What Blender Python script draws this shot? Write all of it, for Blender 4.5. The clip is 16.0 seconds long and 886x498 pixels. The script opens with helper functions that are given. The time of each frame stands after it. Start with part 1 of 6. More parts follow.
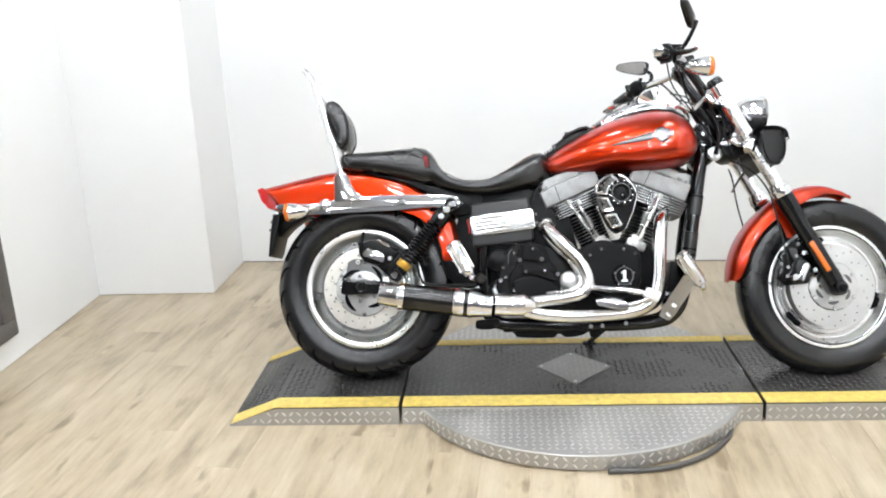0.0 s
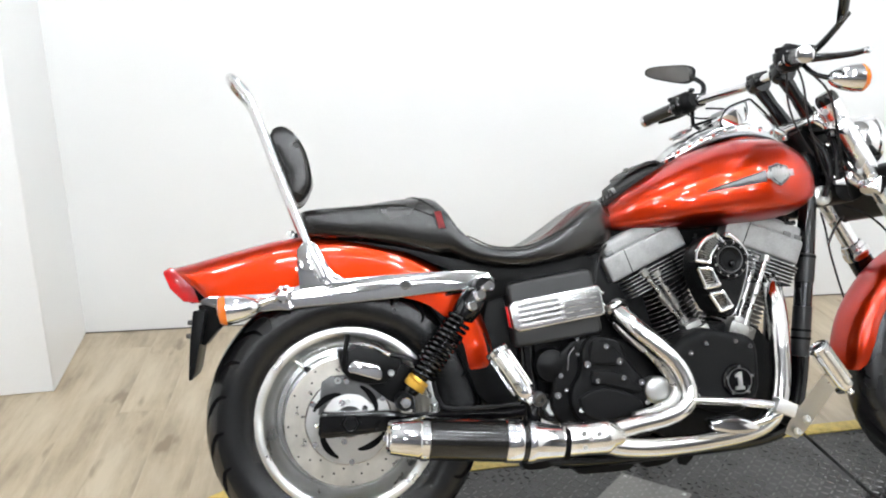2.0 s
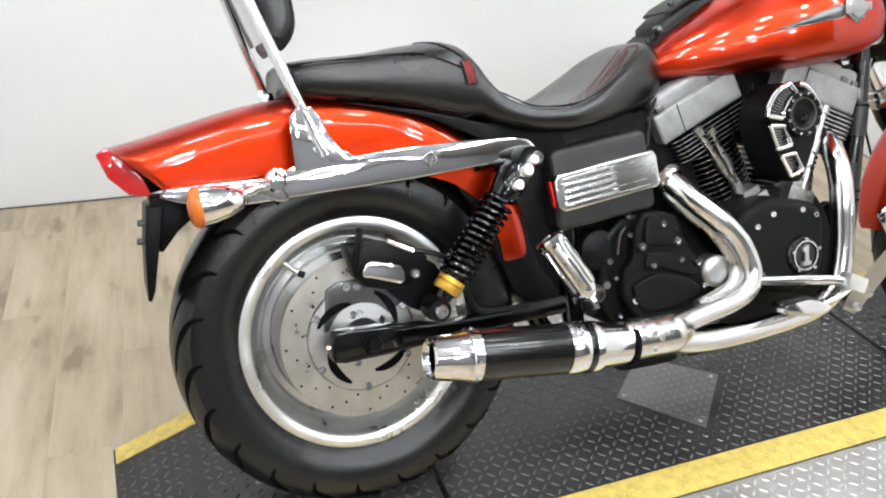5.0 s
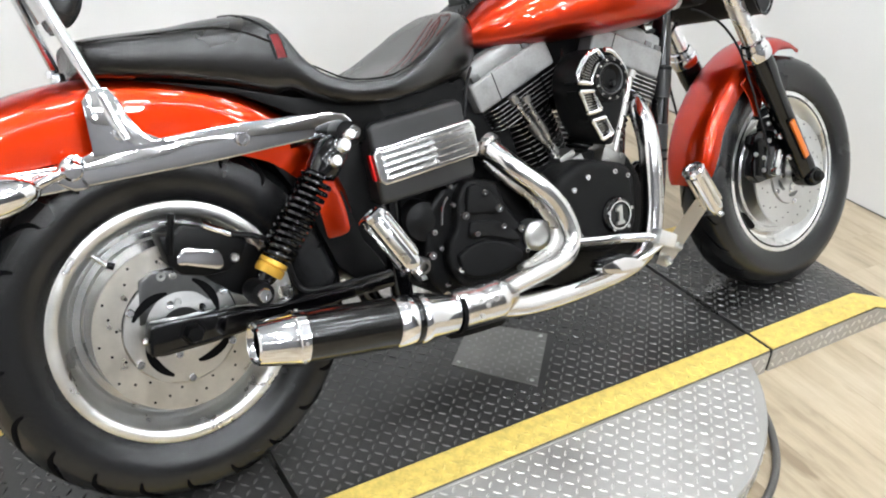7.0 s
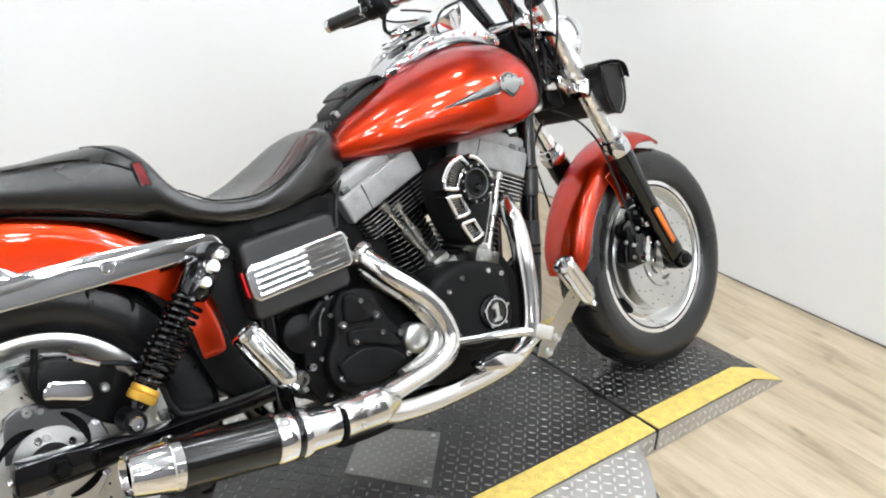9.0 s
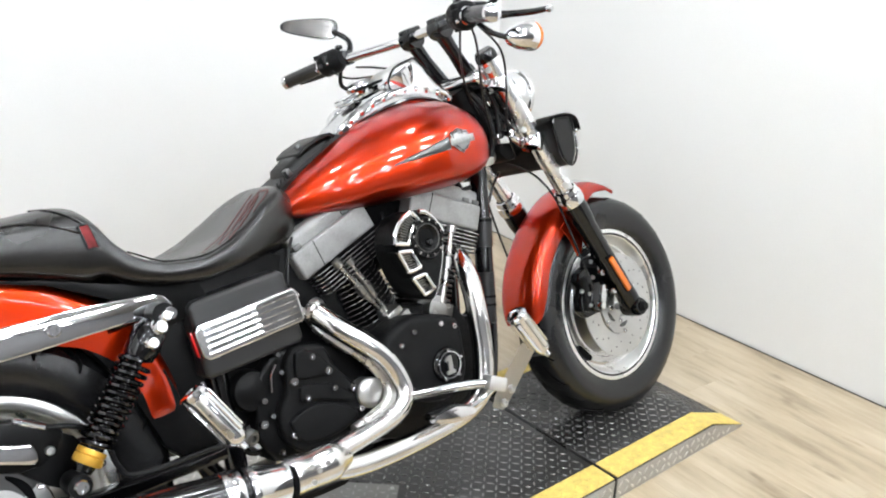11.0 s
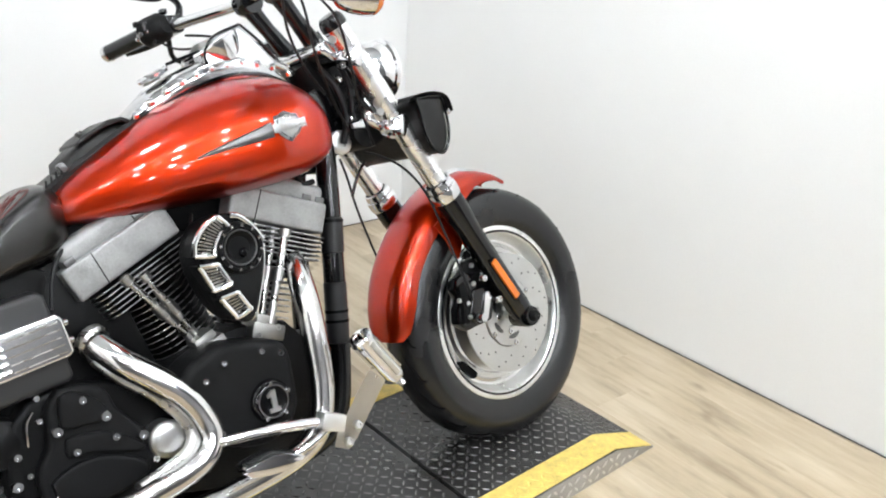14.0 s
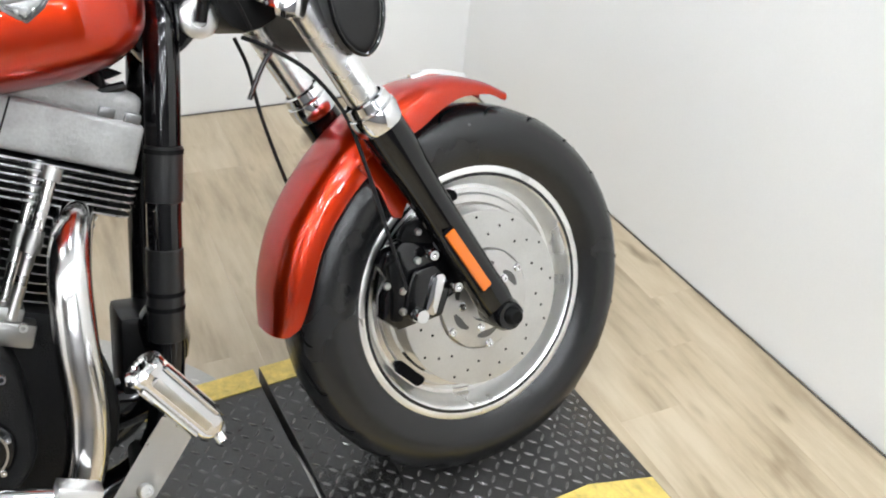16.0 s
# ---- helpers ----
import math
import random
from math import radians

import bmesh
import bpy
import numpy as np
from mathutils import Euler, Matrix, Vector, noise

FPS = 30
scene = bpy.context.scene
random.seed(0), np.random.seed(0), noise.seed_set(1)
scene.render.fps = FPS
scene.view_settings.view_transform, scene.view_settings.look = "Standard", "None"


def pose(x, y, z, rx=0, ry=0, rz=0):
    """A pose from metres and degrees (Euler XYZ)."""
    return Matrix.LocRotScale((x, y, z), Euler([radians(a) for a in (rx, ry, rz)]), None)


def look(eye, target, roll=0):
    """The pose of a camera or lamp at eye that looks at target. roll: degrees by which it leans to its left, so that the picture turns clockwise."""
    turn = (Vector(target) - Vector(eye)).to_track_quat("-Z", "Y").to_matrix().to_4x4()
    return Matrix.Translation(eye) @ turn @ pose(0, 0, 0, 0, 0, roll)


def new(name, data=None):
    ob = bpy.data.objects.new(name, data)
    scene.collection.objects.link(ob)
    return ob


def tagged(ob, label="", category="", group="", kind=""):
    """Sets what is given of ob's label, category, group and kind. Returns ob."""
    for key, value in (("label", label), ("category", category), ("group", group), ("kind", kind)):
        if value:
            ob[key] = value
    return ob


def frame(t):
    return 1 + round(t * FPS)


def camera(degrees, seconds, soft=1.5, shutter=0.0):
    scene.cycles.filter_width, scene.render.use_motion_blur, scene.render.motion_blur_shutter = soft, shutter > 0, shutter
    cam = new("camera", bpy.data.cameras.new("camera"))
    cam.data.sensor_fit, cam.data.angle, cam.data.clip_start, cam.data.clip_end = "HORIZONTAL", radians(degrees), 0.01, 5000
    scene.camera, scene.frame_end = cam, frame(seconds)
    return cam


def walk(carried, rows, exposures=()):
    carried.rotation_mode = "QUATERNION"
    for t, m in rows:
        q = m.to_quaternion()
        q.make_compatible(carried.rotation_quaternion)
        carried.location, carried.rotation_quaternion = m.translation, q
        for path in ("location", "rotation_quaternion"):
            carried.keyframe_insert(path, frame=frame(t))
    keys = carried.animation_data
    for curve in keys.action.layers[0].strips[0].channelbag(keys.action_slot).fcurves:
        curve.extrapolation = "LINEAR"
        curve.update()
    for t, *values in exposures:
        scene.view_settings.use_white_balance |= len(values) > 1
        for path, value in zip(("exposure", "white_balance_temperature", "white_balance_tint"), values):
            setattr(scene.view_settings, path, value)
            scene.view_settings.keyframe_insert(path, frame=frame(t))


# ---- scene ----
cam = camera(54.1, 16.0, soft=2.0)
PATH = [
    (0, (0.498, -3.007, 1.417), (0.36, -1.095, 0.844), -2.5),
    (0.5, (0.351, -2.711, 1.411), (0.25, -0.79, 0.864), 0.1),
    (1, (0.141, -2.451, 1.406), (0.072, -0.534, 0.842), 0.7),
    (1.5, (-0.018, -2.202, 1.405), (0.202, -0.311, 0.791), 0.2),
    (2, (-0.089, -1.878, 1.384), (0.239, -0.002, 0.771), -0.6),
    (2.5, (-0.176, -1.617, 1.4), (0.263, 0.211, 0.719), -1.6),
    (3, (-0.34, -1.42, 1.41), (0.31, 0.358, 0.766), -1.6),
    (3.5, (-0.361, -1.328, 1.377), (0.295, 0.4, 0.611), -0.0),
    (4, (-0.361, -1.345, 1.333), (0.293, 0.351, 0.499), 0.9),
    (6.5, (-0.338, -1.344, 1.279), (0.487, 0.123, 0.199), 4.2),
    (7, (-0.311, -1.341, 1.296), (0.656, 0.093, 0.291), 4.4),
    (7.5, (-0.281, -1.365, 1.309), (0.815, 0.015, 0.364), 4.9),
    (8, (-0.267, -1.378, 1.326), (0.875, 0.004, 0.438), 4.2),
    (8.5, (-0.262, -1.389, 1.343), (0.892, 0.017, 0.511), 3.4),
    (9, (-0.255, -1.398, 1.351), (0.911, 0.008, 0.536), 3.1),
    (9.5, (-0.242, -1.399, 1.36), (0.947, 0.003, 0.571), 2.5),
    (10, (-0.225, -1.416, 1.39), (0.961, 0.007, 0.638), 2.2),
    (12.5, (-0.183, -1.453, 1.393), (1.098, -0.092, 0.681), 3.1),
    (13, (-0.088, -1.427, 1.372), (1.196, -0.105, 0.596), 2.2),
    (13.5, (0.099, -1.378, 1.325), (1.317, -0.014, 0.515), 4.2),
    (14, (0.221, -1.357, 1.345), (1.469, -0.008, 0.558), 3.3),
    (14.5, (0.375, -1.239, 1.325), (1.592, 0.095, 0.465), 7.3),
    (15, (0.56, -1.129, 1.305), (1.764, 0.134, 0.328), 7.0),
    (15.5, (0.814, -1.094, 1.255), (1.831, 0.254, 0.182), 9.0),
    (16, (0.983, -0.969, 1.248), (1.859, 0.406, 0.089), 6.3),
]
walk(cam, [(t, look(eye, target, roll)) for t, eye, target, roll in PATH])

# ---------------------------------------------------------------- light
world = bpy.data.worlds.new("world")
world.use_nodes = True
world.node_tree.nodes["Background"].inputs[0].default_value = (0.9, 0.95, 1.0, 1)
world.node_tree.nodes["Background"].inputs[1].default_value = 0.15
scene.world = world
scene.view_settings.exposure = 0.0
LAMP_WATTS = 121.0
CEILING = 2.9
# the pair at y 0.0 and 0.1 is added fill for walls and bike front
LAMPS = [(-1.0 + 0.68 * i, -1.15) for i in range(6)] + [(-0.7 + 0.85 * i, -2.1) for i in range(4)] + [(-0.2 + 1.1 * i, -3.3) for i in range(3)] + [(1.45, 0.0), (0.2, 0.1)] + [(-1.1 + 1.1 * i, -4.75) for i in range(4)]
LAMP_COLOUR = (0.895, 0.932, 0.985)


# ---------------------------------------------------------------- materials
def material(name, base, rough=0.5, metal=0.0, coat=0.0, vary=0.12, scale=6.0, bump=0.0, bump_scale=60.0, rough_vary=0.1, random_tint=0.0, specular=0.5):
    """A surface with its colour varied at a broad and a fine scale, roughness wear and a fine relief."""
    m = bpy.data.materials.new(name)
    m.use_nodes = True
    nt = m.node_tree
    b = nt.nodes["Principled BSDF"]
    b.inputs["Metallic"].default_value = metal
    b.inputs["Coat Weight"].default_value = coat
    b.inputs["Coat Roughness"].default_value = 0.025
    b.inputs["Specular IOR Level"].default_value = specular
    co = nt.nodes.new("ShaderNodeTexCoord")
    big = nt.nodes.new("ShaderNodeTexNoise")
    big.inputs["Scale"].default_value, big.inputs["Detail"].default_value = scale, 3.0
    fine = nt.nodes.new("ShaderNodeTexNoise")
    fine.inputs["Scale"].default_value, fine.inputs["Detail"].default_value = bump_scale, 4.0
    nt.links.new(co.outputs["Object"], big.inputs["Vector"])
    nt.links.new(co.outputs["Object"], fine.inputs["Vector"])
    both = nt.nodes.new("ShaderNodeMath")
    both.operation = "ADD"
    half = nt.nodes.new("ShaderNodeMath")
    half.operation, half.inputs[1].default_value = "MULTIPLY", 0.5
    nt.links.new(fine.outputs["Fac"], half.inputs[0])
    nt.links.new(big.outputs["Fac"], both.inputs[0])
    nt.links.new(half.outputs[0], both.inputs[1])
    ramp = nt.nodes.new("ShaderNodeMapRange")
    ramp.inputs["From Min"].default_value, ramp.inputs["From Max"].default_value = 0.45, 1.05
    ramp.inputs["To Min"].default_value, ramp.inputs["To Max"].default_value = 1 - vary, 1 + vary
    nt.links.new(both.outputs[0], ramp.inputs["Value"])
    mix = nt.nodes.new("ShaderNodeVectorMath")
    mix.operation = "SCALE"
    mix.inputs[0].default_value = base
    nt.links.new(ramp.outputs[0], mix.inputs["Scale"])
    last = mix.outputs[0]
    if random_tint:
        info = nt.nodes.new("ShaderNodeObjectInfo")
        tint = nt.nodes.new("ShaderNodeMapRange")
        tint.inputs["To Min"].default_value, tint.inputs["To Max"].default_value = 1 - random_tint, 1 + random_tint
        nt.links.new(info.outputs["Random"], tint.inputs["Value"])
        again = nt.nodes.new("ShaderNodeVectorMath")
        again.operation = "SCALE"
        nt.links.new(last, again.inputs[0])
        nt.links.new(tint.outputs[0], again.inputs["Scale"])
        last = again.outputs[0]
    nt.links.new(last, b.inputs["Base Color"])
    wear = nt.nodes.new("ShaderNodeMapRange")
    wear.inputs["From Min"].default_value, wear.inputs["From Max"].default_value = 0.3, 0.7
    wear.inputs["To Min"].default_value, wear.inputs["To Max"].default_value = max(0.0, rough - rough_vary * rough), min(1.0, rough + rough_vary * rough)
    nt.links.new(big.outputs["Fac"], wear.inputs["Value"])
    nt.links.new(wear.outputs[0], b.inputs["Roughness"])
    if bump:
        relief = nt.nodes.new("ShaderNodeBump")
        relief.inputs["Strength"].default_value, relief.inputs["Distance"].default_value = bump, 0.002
        nt.links.new(fine.outputs["Fac"], relief.inputs["Height"])
        nt.links.new(relief.outputs[0], b.inputs["Normal"])
    return m


def wood_material():
    """Pale oak boards with long grey-brown grain, each board a little different."""
    m = bpy.data.materials.new("oak_board")
    m.use_nodes = True
    nt = m.node_tree
    b = nt.nodes["Principled BSDF"]
    co, info = nt.nodes.new("ShaderNodeTexCoord"), nt.nodes.new("ShaderNodeObjectInfo")
    shift = nt.nodes.new("ShaderNodeVectorMath")
    shift.operation = "ADD"
    far = nt.nodes.new("ShaderNodeMath")
    far.operation, far.inputs[1].default_value = "MULTIPLY", 37.0
    nt.links.new(info.outputs["Random"], far.inputs[0])
    nt.links.new(co.outputs["Object"], shift.inputs[0])
    nt.links.new(far.outputs[0], shift.inputs[1])
    stretched = []
    for sx, sy, scale, detail in ((4.0, 0.9, 2.6, 5.0), (34.0, 1.6, 1.6, 6.0), (2.5, 1.2, 2.0, 2.0)):
        mp = nt.nodes.new("ShaderNodeMapping")
        mp.inputs["Scale"].default_value = (sx, sy, 1)
        n = nt.nodes.new("ShaderNodeTexNoise")
        n.inputs["Scale"].default_value, n.inputs["Detail"].default_value, n.inputs["Roughness"].default_value = scale, detail, 0.6
        nt.links.new(shift.outputs[0], mp.inputs["Vector"])
        nt.links.new(mp.outputs[0], n.inputs["Vector"])
        stretched.append(n)
    ramp = nt.nodes.new("ShaderNodeValToRGB")
    ramp.color_ramp.elements[0].position, ramp.color_ramp.elements[0].color = 0.30, (0.25, 0.188, 0.116, 1)
    ramp.color_ramp.elements[1].position, ramp.color_ramp.elements[1].color = 0.64, (0.56, 0.472, 0.342, 1)
    mid = ramp.color_ramp.elements.new(0.48)
    mid.color = (0.45, 0.364, 0.247, 1)
    mix = nt.nodes.new("ShaderNodeMix")
    mix.inputs[0].default_value = 0.22
    nt.links.new(stretched[0].outputs["Fac"], mix.inputs[2])
    nt.links.new(stretched[1].outputs["Fac"], mix.inputs[3])
    knots = nt.nodes.new("ShaderNodeTexNoise")
    knots.inputs["Scale"].default_value, knots.inputs["Detail"].default_value = 5.0, 3.0
    squeeze = nt.nodes.new("ShaderNodeMapping")
    squeeze.inputs["Scale"].default_value = (2.4, 0.8, 1)
    nt.links.new(shift.outputs[0], squeeze.inputs["Vector"])
    nt.links.new(squeeze.outputs[0], knots.inputs["Vector"])
    dip = nt.nodes.new("ShaderNodeMapRange")
    dip.inputs["From Min"].default_value, dip.inputs["From Max"].default_value = 0.62, 0.78
    dip.inputs["To Min"].default_value, dip.inputs["To Max"].default_value = 0.0, 0.30
    nt.links.new(knots.outputs["Fac"], dip.inputs["Value"])
    less = nt.nodes.new("ShaderNodeMath")
    less.operation = "SUBTRACT"
    nt.links.new(mix.outputs[0], less.inputs[0])
    nt.links.new(dip.outputs[0], less.inputs[1])
    nt.links.new(less.outputs[0], ramp.inputs["Fac"])
    tint = nt.nodes.new("ShaderNodeMapRange")
    tint.inputs["To Min"].default_value, tint.inputs["To Max"].default_value = 0.975, 1.025
    nt.links.new(info.outputs["Random"], tint.inputs["Value"])
    again = nt.nodes.new("ShaderNodeVectorMath")
    again.operation = "SCALE"
    nt.links.new(ramp.outputs[0], again.inputs[0])
    nt.links.new(tint.outputs[0], again.inputs["Scale"])
    nt.links.new(again.outputs[0], b.inputs["Base Color"])
    wear = nt.nodes.new("ShaderNodeMapRange")
    wear.inputs["To Min"].default_value, wear.inputs["To Max"].default_value = 0.25, 0.36
    nt.links.new(stretched[2].outputs["Fac"], wear.inputs["Value"])
    nt.links.new(wear.outputs[0], b.inputs["Roughness"])
    b.inputs["Specular IOR Level"].default_value = 0.7
    relief = nt.nodes.new("ShaderNodeBump")
    relief.inputs["Strength"].default_value, relief.inputs["Distance"].default_value = 0.25, 0.002
    nt.links.new(stretched[1].outputs["Fac"], relief.inputs["Height"])
    nt.links.new(relief.outputs[0], b.inputs["Normal"])
    return m


def glow(name, colour, strength):
    m = bpy.data.materials.new(name)
    m.use_nodes = True
    b = m.node_tree.nodes["Principled BSDF"]
    b.inputs["Emission Color"].default_value, b.inputs["Emission Strength"].default_value = (*colour, 1), strength
    return m


M_WALL = material("white_wall_paint", (0.775, 0.775, 0.768), 0.42, vary=0.03, scale=1.5, bump=0.08, bump_scale=180)
M_CEIL = material("grey_ceiling_paint", (0.30, 0.30, 0.305), 0.8, vary=0.03, scale=1.0, bump=0.1, bump_scale=120)
M_SHOP = material("grey_wall_paint", (0.20, 0.20, 0.205), 0.7, vary=0.1, scale=1.5)
M_WOOD = wood_material()
M_JOINT = material("dark_board_joint", (0.36, 0.27, 0.16), 0.5)
M_CHROME = material("chrome", (0.74, 0.74, 0.75), 0.05, 1.0, vary=0.04, scale=9, rough_vary=0.5, bump=0.12, bump_scale=16)
M_POLISHED = material("polished_aluminium", (0.88, 0.88, 0.87), 0.33, 1.0, vary=0.07, scale=14, rough_vary=0.35)
M_SATIN = material("satin_aluminium", (0.62, 0.62, 0.61), 0.34, 1.0, vary=0.1, scale=12, bump=0.1, bump_scale=300)
M_STEEL = material("brushed_steel", (0.55, 0.54, 0.52), 0.27, 1.0, vary=0.1, scale=25, rough_vary=0.3)
M_SILVER = material("silver_engine_paint", (0.27, 0.27, 0.268), 0.40, 0.35, vary=0.22, scale=28, bump=0.45, bump_scale=260, rough_vary=0.3)
M_GLOSS = material("gloss_black_paint", (0.002, 0.002, 0.0024), 0.08, specular=0.5, vary=0.1)
M_SATINBLACK = material("satin_black_paint", (0.0028, 0.0028, 0.003), 0.36, specular=0.16, vary=0.15, scale=9, bump=0.1, bump_scale=300)
M_WRINKLE = material("wrinkle_black_paint", (0.006, 0.006, 0.0063), 0.48, specular=0.12, vary=0.2, scale=12, bump=0.6, bump_scale=520)
# near-black for black parts, and for shade painted where holes and slots are
M_DARK = material("black_and_hole_shade", (0.0025, 0.0025, 0.003), 0.6, specular=0.08, vary=0.3)
M_RUBBER = material("black_rubber", (0.0080, 0.0080, 0.0086), 0.23, specular=0.5, vary=0.18, scale=10, bump=0.25, bump_scale=260, rough_vary=0.25)
# darker than the rubber: the shade inside the tread cuts, as colour
M_GROOVE_SHADE = material("tyre_groove_shade", (0.003, 0.003, 0.0032), 0.8, specular=0.05)
M_LEATHER = material("black_leather", (0.0050, 0.0042, 0.0036), 0.23, specular=0.6, vary=0.22, scale=7, bump=0.2, bump_scale=330, rough_vary=0.3)
M_STITCH = material("red_stitching", (0.13, 0.018, 0.014), 0.6, vary=0.2)
M_TAG = material("woven_red_tag", (0.36, 0.045, 0.05), 0.7, vary=0.3, scale=60)
M_PAINT = material("candy_orange_red_paint", (0.50, 0.0280, 0.0032), 0.33, 0.93, coat=1.0, vary=0.08, scale=3, bump=0.02, bump_scale=900)
M_PAINT.node_tree.nodes["Principled BSDF"].inputs["Specular Tint"].default_value = (0.62, 0.08, 0.02, 1)
M_PAINT.node_tree.nodes["Principled BSDF"].inputs["Coat IOR"].default_value = 1.48
M_PAINT.node_tree.nodes["Principled BSDF"].inputs["Coat Roughness"].default_value = 0.012
M_TUBE = material("bright_fork_tube", (0.93, 0.93, 0.94), 0.24, 1.0, vary=0.06, scale=20, rough_vary=0.3)
M_DASH = material("dull_chrome", (0.52, 0.52, 0.525), 0.16, 1.0, vary=0.15, scale=14, rough_vary=0.4, bump=0.5, bump_scale=24)
M_SMOKE = material("dark_cast_metal", (0.15, 0.15, 0.15), 0.33, 1.0, vary=0.15, scale=12)
M_ROTOR = material("ground_disc_steel", (0.66, 0.63, 0.57), 0.33, 1.0, vary=0.08, scale=30, rough_vary=0.2)
M_AMBER = material("amber_lens", (0.58, 0.135, 0.012), 0.18, coat=0.6, vary=0.08)
M_REDLENS = material("red_lens", (0.50, 0.015, 0.015), 0.14, coat=0.7, vary=0.1)
M_YELLOW = material("worn_yellow_paint", (0.70, 0.525, 0.135), 0.5, vary=0.26, scale=45, bump=0.2, bump_scale=160)
M_OCHRE = material("yellow_anodised_ring", (0.62, 0.36, 0.05), 0.35, 0.5)
M_PLATE = material("black_tread_plate", (0.029, 0.028, 0.027), 0.35, 0.0, vary=0.6, scale=3.5, bump=0.25, bump_scale=220, rough_vary=0.3)
M_LUG = material("worn_black_lug", (0.14, 0.138, 0.135), 0.30, 0.75, vary=0.4, scale=5, rough_vary=0.3)
M_ALUPLATE = material("aluminium_tread_plate", (0.46, 0.45, 0.43), 0.50, 0.7, vary=0.16, scale=7, bump=0.15, bump_scale=300, rough_vary=0.35)
M_ALULUG = material("bright_aluminium_lug", (0.70, 0.685, 0.66), 0.36, 0.88, vary=0.1, scale=9)
M_CABLE = material("black_cable_sheath", (0.006, 0.006, 0.0065), 0.42, specular=0.25, vary=0.15)
M_HOSE = material("grey_cable_sheath", (0.085, 0.080, 0.075), 0.4, vary=0.15)
# white base colour in place of the bright room mirrored in the pane
M_PANE_REFLECTION = material("pane_reflection_white", (0.82, 0.82, 0.81), 0.15, vary=0.03)
M_GLASS = material("mirror_glass", (0.55, 0.53, 0.51), 0.04, 1.0, vary=0.01)
M_DARKWOOD = material("weathered_dark_wood", (0.10, 0.092, 0.085), 0.6, vary=0.35, scale=16, bump=0.4, bump_scale=90)
M_SLEEVE = material("dark_sleeve_rubber", (0.007, 0.007, 0.0075), 0.30, vary=0.2)
M_CAST = material("dull_cast_aluminium", (0.36, 0.355, 0.34), 0.36, 1.0, vary=0.12, scale=14)
M_WEB = material("turned_wheel_aluminium", (0.70, 0.70, 0.69), 0.19, 1.0, vary=0.07, scale=14, rough_vary=0.35)
M_SIDE = material("satin_black_cover_paint", (0.018, 0.018, 0.0185), 0.40, specular=0.5, vary=0.12, scale=9, bump=0.3, bump_scale=500)
M_INSERT = material("bright_plated_trim", (0.80, 0.80, 0.80), 0.15, 1.0, vary=0.05, scale=10, rough_vary=0.3)
M_MUFFLER = material("dark_heat_coated_steel", (0.005, 0.0046, 0.0042), 0.16, specular=0.5, vary=0.15, scale=10, rough_vary=0.3)
M_PIPE = material("heat_dulled_chrome", (0.72, 0.71, 0.70), 0.15, 1.0, vary=0.08, scale=14, rough_vary=0.5, bump=0.12, bump_scale=20)
M_POUCH = material("matte_black_leather", (0.006, 0.0056, 0.0053), 0.42, specular=0.3, vary=0.3, scale=20, bump=0.4, bump_scale=300)
M_COVER = material("dull_steel_plate", (0.27, 0.265, 0.255), 0.50, 0.75, vary=0.14, scale=16, bump=0.1, bump_scale=300)
M_FLAT = material("flat_bright_metal", (0.72, 0.72, 0.72), 0.30, 1.0, vary=0.06, scale=14)
M_LAMP = glow("lamp_lens", (0.9, 0.96, 1.0), 40.0)


# ---------------------------------------------------------------- mesh helpers
def finish(bm, sharp=38.0, smooth=True):
    bmesh.ops.recalc_face_normals(bm, faces=bm.faces)
    limit = radians(sharp)
    for f in bm.faces:
        f.smooth = smooth
    for e in bm.edges:
        e.smooth = len(e.link_faces) == 2 and e.calc_face_angle(0.0) < limit
    return bm


def part(name, bm, mat, parent=None, label="", sharp=38.0):
    finish(bm, sharp)
    me = bpy.data.meshes.new(name)
    bm.to_mesh(me)
    bm.free()
    for one in mat if isinstance(mat, (list, tuple)) else [mat]:
        me.materials.append(one)
    ob = new(name, me)
    ob.parent = parent
    return tagged(ob, label=label)


def again(ob, m, parent=None):
    """Another object on the same mesh."""
    o = new(ob.name.split(".")[0], ob.data)
    o.parent, o.matrix_basis = parent or ob.parent, m
    return o


def bevel(bm, width, segments=2, angle=40.0):
    edges = [e for e in bm.edges if len(e.link_faces) == 2 and e.calc_face_angle(0.0) > radians(angle)]
    bmesh.ops.bevel(bm, geom=edges, offset=width, segments=segments, affect="EDGES", profile=0.6, clamp_overlap=True)
    return bm


def box(size, at=(0, 0, 0), width=0.0, turn=(0, 0, 0), segments=2):
    bm = bmesh.new()
    bmesh.ops.create_cube(bm, size=1.0)
    bmesh.ops.scale(bm, vec=size, verts=bm.verts)
    if width:
        bevel(bm, width, segments)
    bmesh.ops.transform(bm, matrix=pose(*at, *turn), verts=bm.verts)
    return bm


def smooth_line(points, steps=8):
    """Points along a rounded curve through the given ones."""
    p = [Vector(q) for q in points]
    p = [2 * p[0] - p[1]] + p + [2 * p[-1] - p[-2]]
    out = []
    for a, b, c, d in zip(p, p[1:], p[2:], p[3:]):
        for k in range(steps):
            t = k / steps
            out.append(0.5 * (2 * b + (c - a) * t + (2 * a - 5 * b + 4 * c - d) * t * t + (3 * b - a - 3 * c + d) * t**3))
    return out + [p[-2]]


